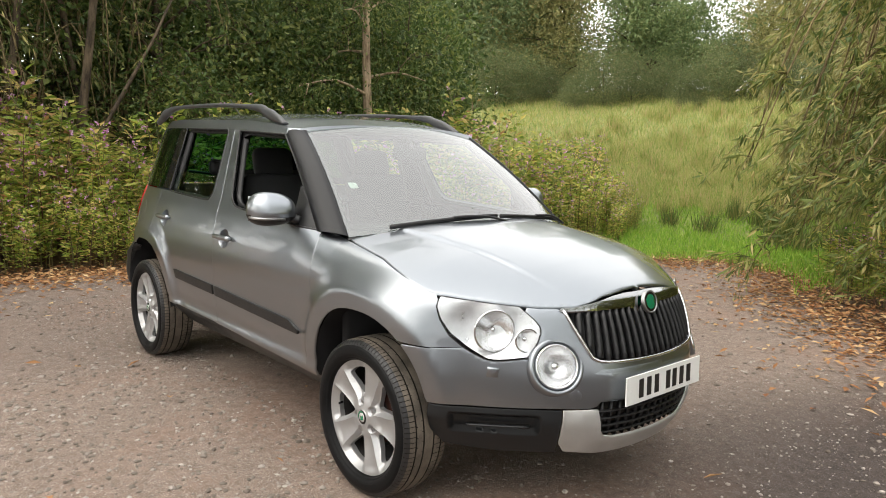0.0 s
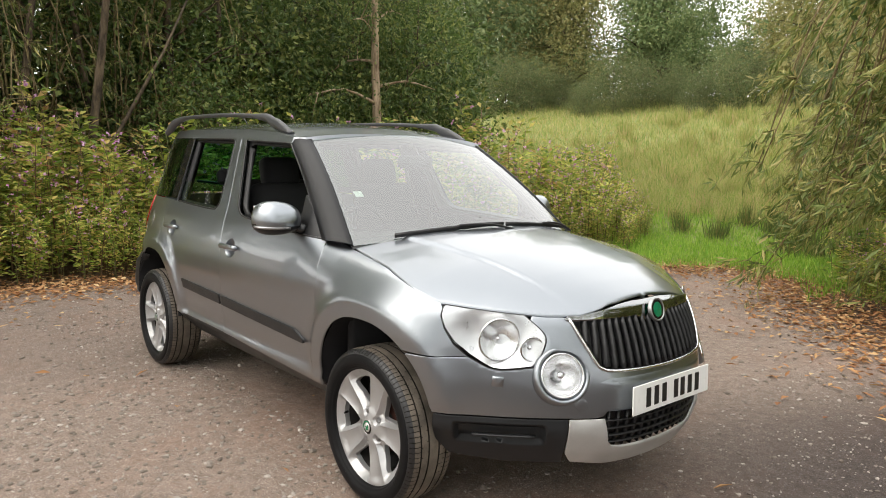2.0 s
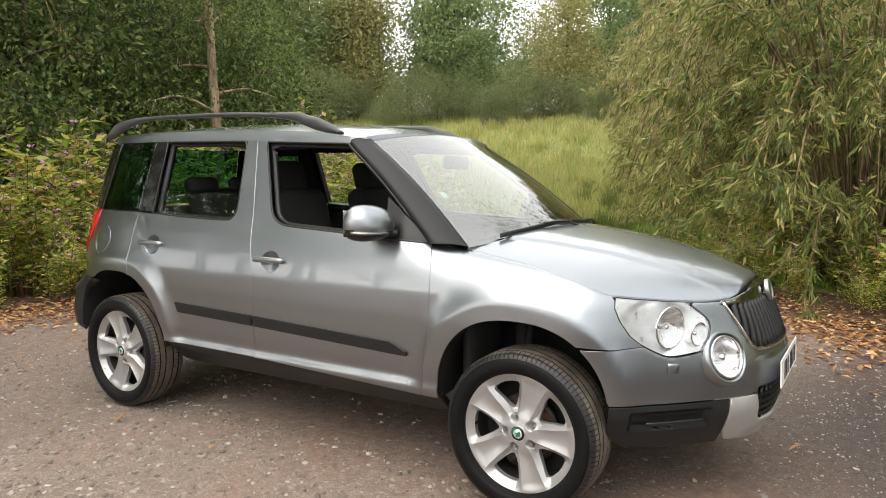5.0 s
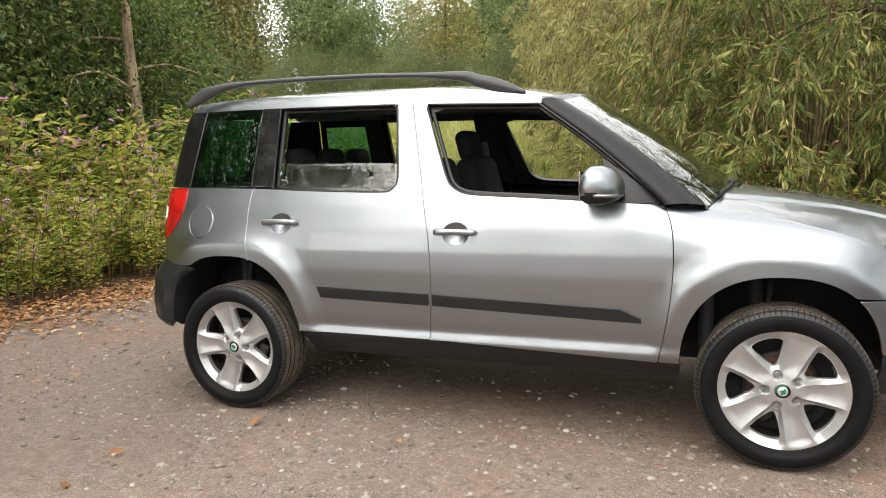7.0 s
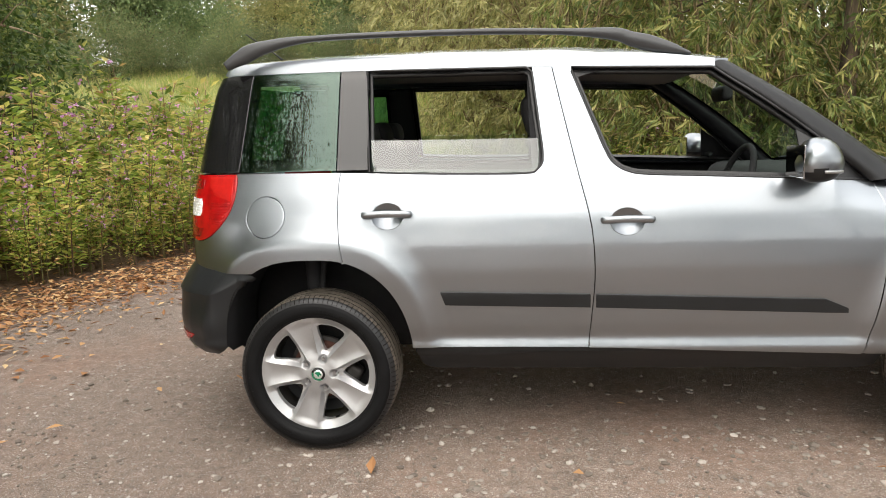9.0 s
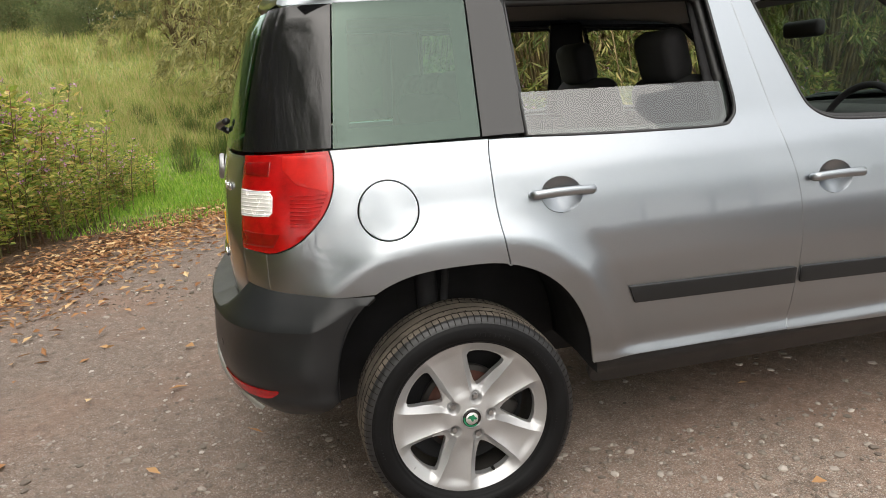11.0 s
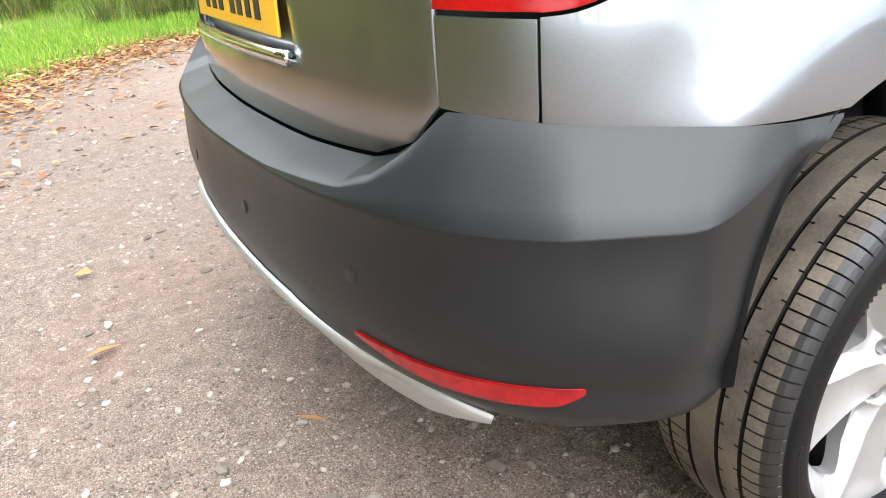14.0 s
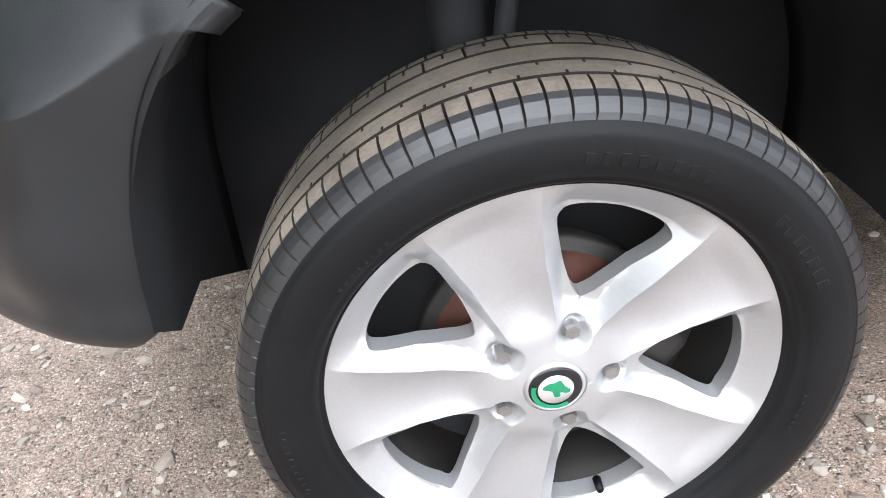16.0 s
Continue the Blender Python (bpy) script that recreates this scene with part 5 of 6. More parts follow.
RAIL = [(-1.665, 0.60, 1.588), (-1.60, 0.598, 1.622), (-1.49, 0.595, 1.660), (-1.25, 0.594, 1.684), (-0.6, 0.598, 1.675), (-0.12, 0.60, 1.645), (0.0, 0.602, 1.614), (0.12, 0.604, 1.58), (0.215, 0.606, 1.55)]
for side in (-1, 1):
    pts = curve_through([(x, side * y, z) for x, y, z in RAIL], 48)
    rr = np.interp(pts[:, 0], [-1.665, -1.58, -1.46, -1.3, -0.25, -0.08, 0.06, 0.15, 0.215], [0.02, 0.036, 0.024, 0.0125, 0.0125, 0.024, 0.032, 0.022, 0.006])
    v, f = tube(pts, 0.02, rr, seg=12)
    rail = solid("roof_rail", v, f, PILLAR, car, "dark grey roof rail")

# cowl, wipers, aerial
skin("cowl_panel", [(0.97, -0.68), (1.14, -0.3), (1.15, 0.0), (1.14, 0.3), (0.97, 0.68), (0.93, 0.66), (1.0, 0.0), (0.93, -0.66)], lambda x, y, off=0.0: np.stack([x, y, 1.05 + 0.025 * (1 - (y / 0.7) ** 2) + 0 * x], -1), TRIM_BLACK, car, step=0.08, depth=0.03)
for y0, y1, u0, u1 in ((-0.1, 0.5, 0.15, 0.92), (-0.55, 0.1, -0.72, 0.12)):
    a = np.array([1.15, y1 if y0 > -0.3 else 0.12, 1.085])
    blade = np.array([screen_map(u, 0.012 + 0.035 * (1 - abs(u)), 0.016) for u in np.linspace(u0, u1, 14)])
    wp = solid("wiper_blade", *tube(blade, 0.006, 0.012, seg=6), TRIM_BLACK, car, "black wiper blade")
    root = screen_map(u1 if y0 > -0.3 else u1 + 0.1, -0.03, 0.02)
    mid = blade[len(blade) // 2]
    solid("wiper_arm", *tube(curve_through([root, (root + mid) / 2 + (0.01, 0, 0.025), mid + (0, 0, 0.01)], 10), 0.009, 0.007, seg=6), TRIM_BLACK, wp)
v, f = tube([(-1.58, 0.0, 1.63), (-1.66, 0.0, 1.70), (-1.80, 0.0, 1.80)], [0.008, 0.004, 0.003], seg=6)
solid("aerial", v, f, TRIM_BLACK, car)

# ---- underside, wheel housings ----
solid("underbody", *rounded_box((3.4, 0.92, 0.2), (0.05, 0, 0.42), 0.04, 2), LINER, car, "black underbody")
solid("firewall", *rounded_box((0.06, 1.5, 0.55), (1.0, 0, 0.72), 0.02, 1), LINER, car)
solid("engine_block", *rounded_box((0.85, 0.92, 0.38), (1.5, 0, 0.60), 0.05, 2), LINER, car)
solid("boot_floor", *rounded_box((0.95, 0.92, 0.28), (-1.42, 0, 0.60), 0.05, 2), LINER, car)
for which in ARCHES:
    for side in (-1, 1):
        line, outer = (arch(which, 0.40, 0.385, 40, grow=g) for g in (-0.003, 0.012))
        verts, faces = [], []
        ys = (0.838, 0.79, 0.68, 0.52, 0.47)
        for (x, z), (xo, zo) in zip(line, outer):
            for k, y in enumerate(ys):
                if k == 0 and x < ARCHES[which][0]:
                    x, z = xo, max(zo, 0.45)
                elif k == 0:
                    x, z = xo, zo
                else:
                    i = len(verts) // len(ys)
                    x, z = line[i]
                    if i == len(line) - 1 and which == "rear":
                        z = (0.45, 0.405, 0.385, 0.29, 0.26)[k]
                push = 0.03 * math.sin(min(k, 3) / 3 * math.pi * 0.5)
                wide = y if which == "rear" or x < 1.3 else min(y, float(np.interp(sx(x), SS, PW)) - 0.05)
                verts.append((x + push * (1 if x > ARCHES[which][0] else -1) * 0.6, side * wide, z + push * 0.6))
        m = len(ys)
        for i in range(len(line) - 1):
            for k in range(m - 1):
                f = (i * m + k, i * m + k + 1, (i + 1) * m + k + 1, (i + 1) * m + k)
                faces.append(f if side < 0 else f[::-1])
        cap = [i * m + m - 1 for i in range(len(line))]
        faces.append(tuple(cap))
        hs = solid("wheel_housing", verts, faces, LINER, car, "black wheel housing")
        xc = ARCHES[which][0]
        v, f = join(tube([(xc - 0.08, side * 0.60, 0.42), (xc - 0.09, side * 0.60, 0.82)], 0.035, seg=10), tube([(xc - 0.08, side * 0.66, 0.40), (xc - 0.02, side * 0.64, 0.80)], 0.012, seg=8))
        solid("damper", v, f, LINER, hs)

# ---- cabin ----
def seat(name, x, y, wide, label):
    s = solid(name, *rounded_box((0.5, wide, 0.17), (x, y, 0.63), 0.06, 4), CABIN, car, label)
    lean = Matrix.Rotation(radians(-14), 4, "Y")
    solid("backrest", *rounded_box((0.15, wide * (0.9 if wide < 1 else 1), 0.62), (x - 0.30, y, 0.965), 0.065, 4, lean), CABIN, s)
    return s, lean


for y in (-0.37, 0.37):
    s, lean = seat("front_seat", 0.02, y, 0.50, "dark fabric front seat with headrest")
    solid("headrest", *rounded_box((0.1, 0.25, 0.185), (-0.385, y, 1.335), 0.045, 4, lean), CABIN, s)
    for d in (-0.06, 0.06):
        solid("headrest_post", *tube([(-0.36, y + d, 1.24), (-0.38, y + d, 1.32)], 0.007, seg=8), CHROME, s)
s, lean = seat("rear_bench", -0.80, 0.0, 0.90, "dark fabric rear bench with headrests")
for y in (-0.34, 0.0, 0.34):
    solid("headrest", *rounded_box((0.09, 0.23, 0.11), (-1.14, y, 1.285), 0.04, 4, lean), CABIN, s)
solid("dashboard", *rounded_box((0.42, 1.36, 0.26), (0.80, 0, 0.93), 0.08, 5), CABIN, car, "dark dashboard")
solid("cabin_floor", *rounded_box((1.62, 1.3, 0.06), (0.03, 0, 0.47), 0.02, 2), CABIN, car)
wheel_ring = [(0.46 + 0.06 * math.cos(a), -0.36 + 0.185 * math.sin(a), 1.0 + 0.185 * math.cos(a) * 0.94) for a in np.linspace(0, 2 * math.pi, 37)[:-1]]
sw_ob = solid("steering_wheel", *tube(wheel_ring, 0.014, seg=8, closed=True, up=(1, 0, 0.3)), CABIN, car, "black three-spoke steering wheel")
solid("steering_hub", *rounded_box((0.05, 0.15, 0.13), (0.49, -0.36, 0.99), 0.03, 3), CABIN, sw_ob)
for a in (-90, 20, 160):
    e = (0.46 + 0.06 * math.sin(radians(a)), -0.36 + 0.18 * math.cos(radians(a)), 1.0 + 0.17 * math.sin(radians(a)))
    solid("steering_spoke", *tube([(0.49, -0.36, 0.99), e], 0.012, 0.02, seg=8), CABIN, sw_ob)
card_f = [*xz([(0.82, 0.46), (0.80, 1.045)]), *xz([(x, float(np.interp(x, [-0.05, 0.8], [1.085, 1.045]))) for x in np.linspace(0.7, -0.2, 8)]), *xz([(-0.2, 0.46)])]
card_r = [*xz([(-0.24, 0.46), (-0.24, 1.10), (-0.8, 1.105), (-1.12, 1.12), (-1.12, 0.86), (-0.92, 0.83), (-0.85, 0.70), (-0.83, 0.46)])]
for doors, card in ((front_doors, card_f), (rear_doors, card_r)):
    for door, sg in zip(doors, (1, -1)):
        skin("door_card", [(sg * s, z) for s, z in card], surface, CABIN, door, "dark inner door lining", off=-0.075, depth=-0.05, step=0.08)
for door, sg in zip(front_doors, (1, -1)):
    c = surface(np.array([sg * sx(0.42)]), np.array([0.985]), -0.085)[0]
    solid("inner_handle", *tube(curve_through([c + (-0.06, 0, -0.004), c + (0, 0, 0), c + (0.05, 0, 0.012)], 8), 0.008, 0.012, seg=8), CHROME, door, "chrome inner handle")
for sg in (1, -1):
    for x0, x1, xt0, xt1 in ((-0.16, -0.40, -0.27, -0.42), (-1.05, -1.20, -1.08, -1.20)):
        skin("inner_pillar", [*[(sg * s, z) for s, z in xz([(x0, 1.05), (xt0, 1.53), (xt1, 1.53), (x1, 1.05)])]], surface, CABIN, car, off=-0.06, depth=-0.02, step=0.08)
for side in (-1, 1):
    strap = curve_through([(-0.36, side * 0.585, 1.36), (-0.33, side * 0.61, 1.15), (-0.31, side * 0.63, 0.9), (-0.3, side * 0.64, 0.6)], 12)
    solid("seat_belt", *tube(strap, 0.022, 0.0015, up=(0, 1, 0.1), seg=8), CABIN_GREY, car, "grey woven seat belt on the pillar")
v, f = rounded_box((0.05, 0.22, 0.07), (0.50, 0.0, 1.41), 0.02, 3)
solid("rear_view_mirror", v, f, CABIN, car, "black rear view mirror")
solid("tax_holder", *rounded_box((0.004, 0.045, 0.04), tuple(screen_map(-0.80, 0.42, -0.02)), 0.001, 1, Matrix.Rotation(radians(-52), 4, "Y")), LAMP_WHITE, car, "small white permit on the windscreen")


# ---- wheels ----
def wheel_mesh_parts():
    parts = []
    seg = 1500
    side = [(0.228, 0.070), (0.2375, 0.083), (0.2395, 0.091), (0.2415, 0.0905), (0.2435, 0.096), (0.246, 0.1005), (0.249, 0.1035), (0.2515, 0.1035), (0.255, 0.108), (0.264, 0.1125), (0.276, 0.1135), (0.29, 0.1115), (0.2985, 0.109), (0.299, 0.1075), (0.304, 0.1055)]
    parts.append(("tyre", lathe(side, 96), RUBBER, "black tyre with raised sidewall writing as bars"))
    parts.append(("tyre_inner_wall", lathe([(r, -o) for r, o in side[::-1]], 64), RUBBER, ""))
    shoulder_cols = [(0.1062, 0.3030), (0.1040, 0.3085), (0.1005, 0.3140), (0.0955, 0.3190), (0.0885, 0.3228), (0.0800, 0.3252), (0.0735, 0.3264)]
    for sgn in (1, -1):
        verts, black, dusty, cut = [], [], [], []
        slot = lambda k: (k + (4 if sgn > 0 else 0)) % 15 == 0
        for row, (c, r0) in enumerate(shoulder_cols):
            for k in range(seg):
                r = r0 - (0.005 if row > 0 and slot(k) else 0.0)
                a = 2 * math.pi * k / seg
                verts.append((r * math.cos(a), -c * sgn, r * math.sin(a)))
        for i in range(len(shoulder_cols) - 1):
            for k in range(seg):
                f = (i * seg + k, i * seg + (k + 1) % seg, (i + 1) * seg + (k + 1) % seg, (i + 1) * seg + k)
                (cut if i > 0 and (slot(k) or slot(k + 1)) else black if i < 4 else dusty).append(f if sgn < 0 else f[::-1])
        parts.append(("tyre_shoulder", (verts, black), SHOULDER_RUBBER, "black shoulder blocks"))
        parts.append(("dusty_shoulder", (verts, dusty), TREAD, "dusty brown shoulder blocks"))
        parts.append(("shoulder_slot", (verts, cut), GROOVE_SHADE, ""))
    cols = [0.0735, 0.0645, 0.064, 0.0585, 0.058, 0.0525, 0.052, 0.040, 0.0345, 0.034, 0.028, 0.0275, 0.0215, 0.021, 0.010, 0.0,
            -0.010, -0.021, -0.0215, -0.0275, -0.028, -0.0435, -0.044, -0.058, -0.0585, -0.064, -0.0645, -0.0735]
    crest = lambda c: 0.328 - 0.0035 * (abs(c) / 0.09) ** 3
    verts, faces = [], []
    for c in cols:
        groove = 0.0095 if 0.0585 <= abs(c) <= 0.064 or 0.0215 <= abs(c) <= 0.0275 else 0.0
        for k in range(seg):
            cut = 0.0
            if abs(c) >= 0.0645:
                cut = 0.0055 if (k + (4 if c > 0 else 0)) % 15 == 0 else 0.0
            elif 0.0525 <= c <= 0.058:
                cut = 0.005 if k % 30 == 7 else 0.0
            elif 0.028 <= c <= 0.034:
                cut = 0.005 if k % 30 == 22 else 0.0
            elif -0.044 <= c <= -0.028:
                cut = 0.006 if k % 30 == 3 else 0.0
            elif -0.058 <= c <= -0.044:
                cut = 0.006 if k % 30 in (3, 18) else 0.0
            r = crest(c) - max(groove, cut)
            a = 2 * math.pi * k / seg
            verts.append((r * math.cos(a), -c, r * math.sin(a)))
    for i in range(len(cols) - 1):
        faces += [(i * seg + k, i * seg + (k + 1) % seg, (i + 1) * seg + (k + 1) % seg, (i + 1) * seg + k) for k in range(seg)]
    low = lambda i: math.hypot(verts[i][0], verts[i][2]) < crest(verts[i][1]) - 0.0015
    # sunken faces take the darker colour that carries the groove shade
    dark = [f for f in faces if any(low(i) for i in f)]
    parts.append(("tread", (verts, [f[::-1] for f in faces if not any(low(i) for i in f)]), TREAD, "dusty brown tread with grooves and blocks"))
    parts.append(("tread_groove", (verts, [f[::-1] for f in dark]), GROOVE_SHADE, "tread grooves with their shade in the colour"))
    # raised bars of sidewall writing
    rng = random.Random(4)
    pieces = []
    for a0, n, r, h in ((100, 8, 0.272, 0.012), (62, 7, 0.272, 0.012), (-60, 8, 0.272, 0.012), (-100, 7, 0.272, 0.012), (20, 6, 0.262, 0.007), (160, 9, 0.262, 0.007), (215, 10, 0.28, 0.006)):
        for k in range(n):
            a = radians(a0 + k * (3.2 if h > 0.01 else 2.0))
            turn = Matrix.Rotation(-a, 4, "Y") @ Matrix.Translation((r, -float(np.interp(r, [0.255, 0.264, 0.276, 0.29], [0.108, 0.1125, 0.1135, 0.1115])), 0)) @ Matrix.Rotation(rng.uniform(-0.2, 0.2), 4, "Y")
            v, f = rounded_box((h, 0.0012, r * radians(1.0 if h < 0.01 else 1.7)), r=0.0006, seg=1)
            pieces.append(([tuple(turn @ Vector(q)) for q in v], f))
    parts.append(("sidewall_relief", join(*pieces), RUBBER, ""))
    return parts


def spoke_half(r):
    """Half the angle of a spoke's flat face, between its two ridges."""
    return np.radians(np.interp(r, [0.034, 0.075, 0.10, 0.15, 0.20, 0.238], [21.0, 19.5, 17.2, 14.2, 13.6, 14.2]))


def rim_height(th, r):
    """How far the rim's face stands out: th from the middle of the nearest spoke, in radians."""
    th = np.abs(th)
    base = np.interp(r, [0.0, 0.03, 0.040, 0.05, 0.085, 0.12, 0.19, 0.212, 0.225, 0.238], [0.086, 0.086, 0.084, 0.082, 0.077, 0.0765, 0.0825, 0.0845, 0.086, 0.0865])
    half = spoke_half(r)
    drop = 0.021 * np.clip((th - half) / radians(7.5), 0, 1) * ease(0.062, 0.10, r) * np.clip((0.2375 - r) / 0.028, 0, 1)
    dish = 0.008 * np.clip(1 - (th / half) ** 2, 0, 1) * ease(0.06, 0.11, r) * ease(0.234, 0.20, r)
    da, dr = (th - radians(36)) * r, r - 0.064
    pocket = 0.016 * ease(0.021, 0.008, np.hypot(da, dr))
    return base - drop - dish - pocket


def rim_map(a, r, off=0.0):
    th = a / 0.15
    spoke = np.round(th / radians(72)) * radians(72)
    o = rim_height(th - spoke, r)
    return np.stack([r * np.cos(th), -o, r * np.sin(th)], -1)


def rim_pieces():
    win = curve_through([(36, 0.098), (33.5, 0.100), (28.5, 0.111), (23.4, 0.135), (20.2, 0.165), (18.7, 0.188), (19.4, 0.1995), (25, 0.2055), (36, 0.2075)], 30)
    ridge = [(math.degrees(float(spoke_half(r))), r) for r in np.linspace(0.034, 0.238, 60)]
    face = [(0, 0.034), (9, 0.034), *ridge, (9, 0.238), (0, 0.238)]
    side = [*ridge[::-1], (28, 0.034), (36, 0.034), *[tuple(q) for q in win], (36, 0.238), (25, 0.238)]
    on_ridge = lambda q: abs(q[0] - float(spoke_half(q[1])) * 0.15) < 2e-4
    pieces = []
    for flip, outline in ((1, face), (-1, face), (1, side), (-1, side)):
        pts, faces, rims = fill([(radians(a) * 0.15, r) for a, r in outline], step=0.0034)
        rims = [(i, j) for i, j in rims if not (abs(pts[i, 0]) < 1e-5 and abs(pts[j, 0]) < 1e-5) and not (on_ridge(pts[i]) and on_ridge(pts[j]))]
        pts = pts * (flip, 1)
        faces = faces if flip > 0 else [f[::-1] for f in faces]
        rims = rims if flip > 0 else [(j, i) for i, j in rims]
        for k in range(5):
            a = pts[:, 0] + radians(72) * k * 0.15
            v = [tuple(q) for q in rim_map(a, pts[:, 1])]
            fs = [tuple(f) for f in faces]
            low = {}
            for i, j in rims:
                for q in (i, j):
                    if q not in low:
                        low[q] = len(v)
                        x, y, z = v[q]
                        sc = 1.0
                        v.append((x * sc, y + 0.022, z * sc))
                fs.append((j, i, low[i], low[j]))
            pieces.append((v, fs))
    v, f = join(*pieces)
    bm = bmesh.new()
    vs = [bm.verts.new(q) for q in v]
    for q in f:
        try:
            bm.faces.new([vs[i] for i in q])
        except ValueError:
            pass
    bmesh.ops.remove_doubles(bm, verts=bm.verts[:], dist=6e-5)
    bmesh.ops.recalc_face_normals(bm, faces=bm.faces[:])
    return bm


def cap_emblem():
    """A plain green arrow-like shape lying on the cap's disc, with a short green arc below it."""
    shape = curve_through([(-0.0135, -0.006), (-0.003, -0.0035), (0.004, -0.008), (0.0085, -0.004), (0.0055, 0.0), (0.0125, 0.0035), (0.0125, 0.0085), (0.004, 0.0095), (-0.004, 0.0135), (-0.007, 0.008), (-0.0125, 0.003)], 44, True)
    arc = [(r * math.cos(q), r * math.sin(q)) for r, qs in ((0.0262, np.linspace(200, 340, 20)), (0.021, np.linspace(340, 200, 20))) for q in np.radians(qs)]
    pieces = []
    for line, top in ((shape, 0.0902), (arc, 0.0892)):
        pts, faces, _ = fill([tuple(q) for q in line], step=0.004)
        pieces.append(([(x, -top, z) for x, z in pts], [f[::-1] for f in faces]))
    return join(*pieces)


def build_wheel():
    w = thing("wheel", "", "")
    for name, (v, f), mat, label in wheel_mesh_parts():
        o = solid(name, v, f, mat, w, label, smooth=name not in ("tread", "tread_groove", "sidewall_relief", "tyre_shoulder", "dusty_shoulder", "shoulder_slot"))
        if name in ("sidewall_relief", "dusty_shoulder", "tyre_shoulder", "shoulder_slot"):
            tagged(o, kind="stuff")
    bm = rim_pieces()
    rim = part("rim", bm, ALLOY, w, "silver five-spoke alloy rim", smooth=True)
    rim.data.set_sharp_from_angle(angle=radians(33))
    solid("rim_well", *lathe([(0.238, 0.0865), (0.2385, 0.08), (0.228, 0.068), (0.215, 0.06), (0.205, -0.06), (0.22, -0.09)], 64), RIM_DARK, rim, "brake-dusted inside of the rim")
    disc = solid("brake_disc", *lathe([(0.078, 0.045), (0.082, 0.030), (0.085, 0.012), (0.138, 0.012), (0.140, 0.0), (0.138, -0.012)], 48), RIM_DARK, w, "worn steel brake disc")
    solid("disc_bell", *lathe([(0.0, 0.047), (0.07, 0.0475), (0.0765, 0.045), (0.081, 0.03), (0.0845, 0.0125), (0.124, 0.0128)], 40), RUST, disc, "rusty disc bell")
    solid("backing_plate", *lathe([(0.0, -0.04), (0.19, -0.04), (0.2, -0.03)], 40), LINER, w)
    solid("brake_caliper", *rounded_box((0.075, 0.06, 0.15), (0.115, 0.005, 0.02), 0.02, 3), RIM_DARK, w, "grey brake caliper")
    for k in range(5):
        a = radians(36 + 72 * k)
        c = (0.064 * math.cos(a), -0.062, 0.064 * math.sin(a))
        v, f = lathe([(0.0, 0.016), (0.0085, 0.016), (0.0095, 0.012), (0.0095, -0.012)], 6)
        solid("wheel_bolt", [(x + c[0], y + c[1] + 0.004, z + c[2]) for x, y, z in v], f, STEEL, rim, smooth=False)
    solid("centre_cap", *lathe([(0.0, 0.0885), (0.02, 0.0885), (0.027, 0.0878), (0.0285, 0.0865)], 40), GLOSS_BLACK, rim, "black centre cap ring")
    solid("cap_rim", *lathe([(0.0285, 0.0862), (0.0295, 0.0875), (0.031, 0.0868), (0.034, 0.0835)], 40), ALLOY, rim)
    solid("cap_disc", *lathe([(0.0, 0.0896), (0.0185, 0.0894), (0.0195, 0.088)], 40), EMBLEM_SILVER, rim, "silver emblem disc")
    solid("cap_emblem", *cap_emblem(), GREEN_ENAMEL, rim, "plain green emblem shape")
    a = radians(-36)
    v, f = tube([(0.204 * math.cos(a), -0.050, 0.204 * math.sin(a)), (0.199 * math.cos(a), -0.071, 0.199 * math.sin(a))], [0.0055, 0.0045], seg=10, up=(1, 0, 0.3))
    solid("valve", v, f, RUBBER, rim)
    return w


wheel = build_wheel()
for key in ("label", "category"):
    if key in wheel:
        del wheel[key]
wheel["label"] = "silver alloy wheel with a dusty black tyre"
wheel.parent = car
WHEELS = [(-1.289, -1, 36), (1.285, -1, 144), (-1.289, 1, 10), (1.285, 1, 50)]


def wheel_pose(x, side, spin):
    m = Matrix.Translation((x, side * 0.755, 0.327))
    if side > 0:
        m = m @ Matrix.Rotation(math.pi, 4, "Z")
    return m @ Matrix.Rotation(radians(spin), 4, "Y")


wheel.matrix_basis = wheel_pose(*WHEELS[0])
for row in WHEELS[1:]:
    copy_thing(wheel, wheel_pose(*row))


# ---- plants ----
def stems_mesh(name, lines, mat, seg=5):
    pieces = [tube(p, r, seg=seg, up=(0.31, 0.95, 0.05)) for p, r in lines]
    v, f = join(*pieces)
    me = bpy.data.meshes.new(name)
    me.from_pydata(v, [], f)
    me.polygons.foreach_set("use_smooth", [True] * len(me.polygons))
    me.materials.append(mat)
    return me


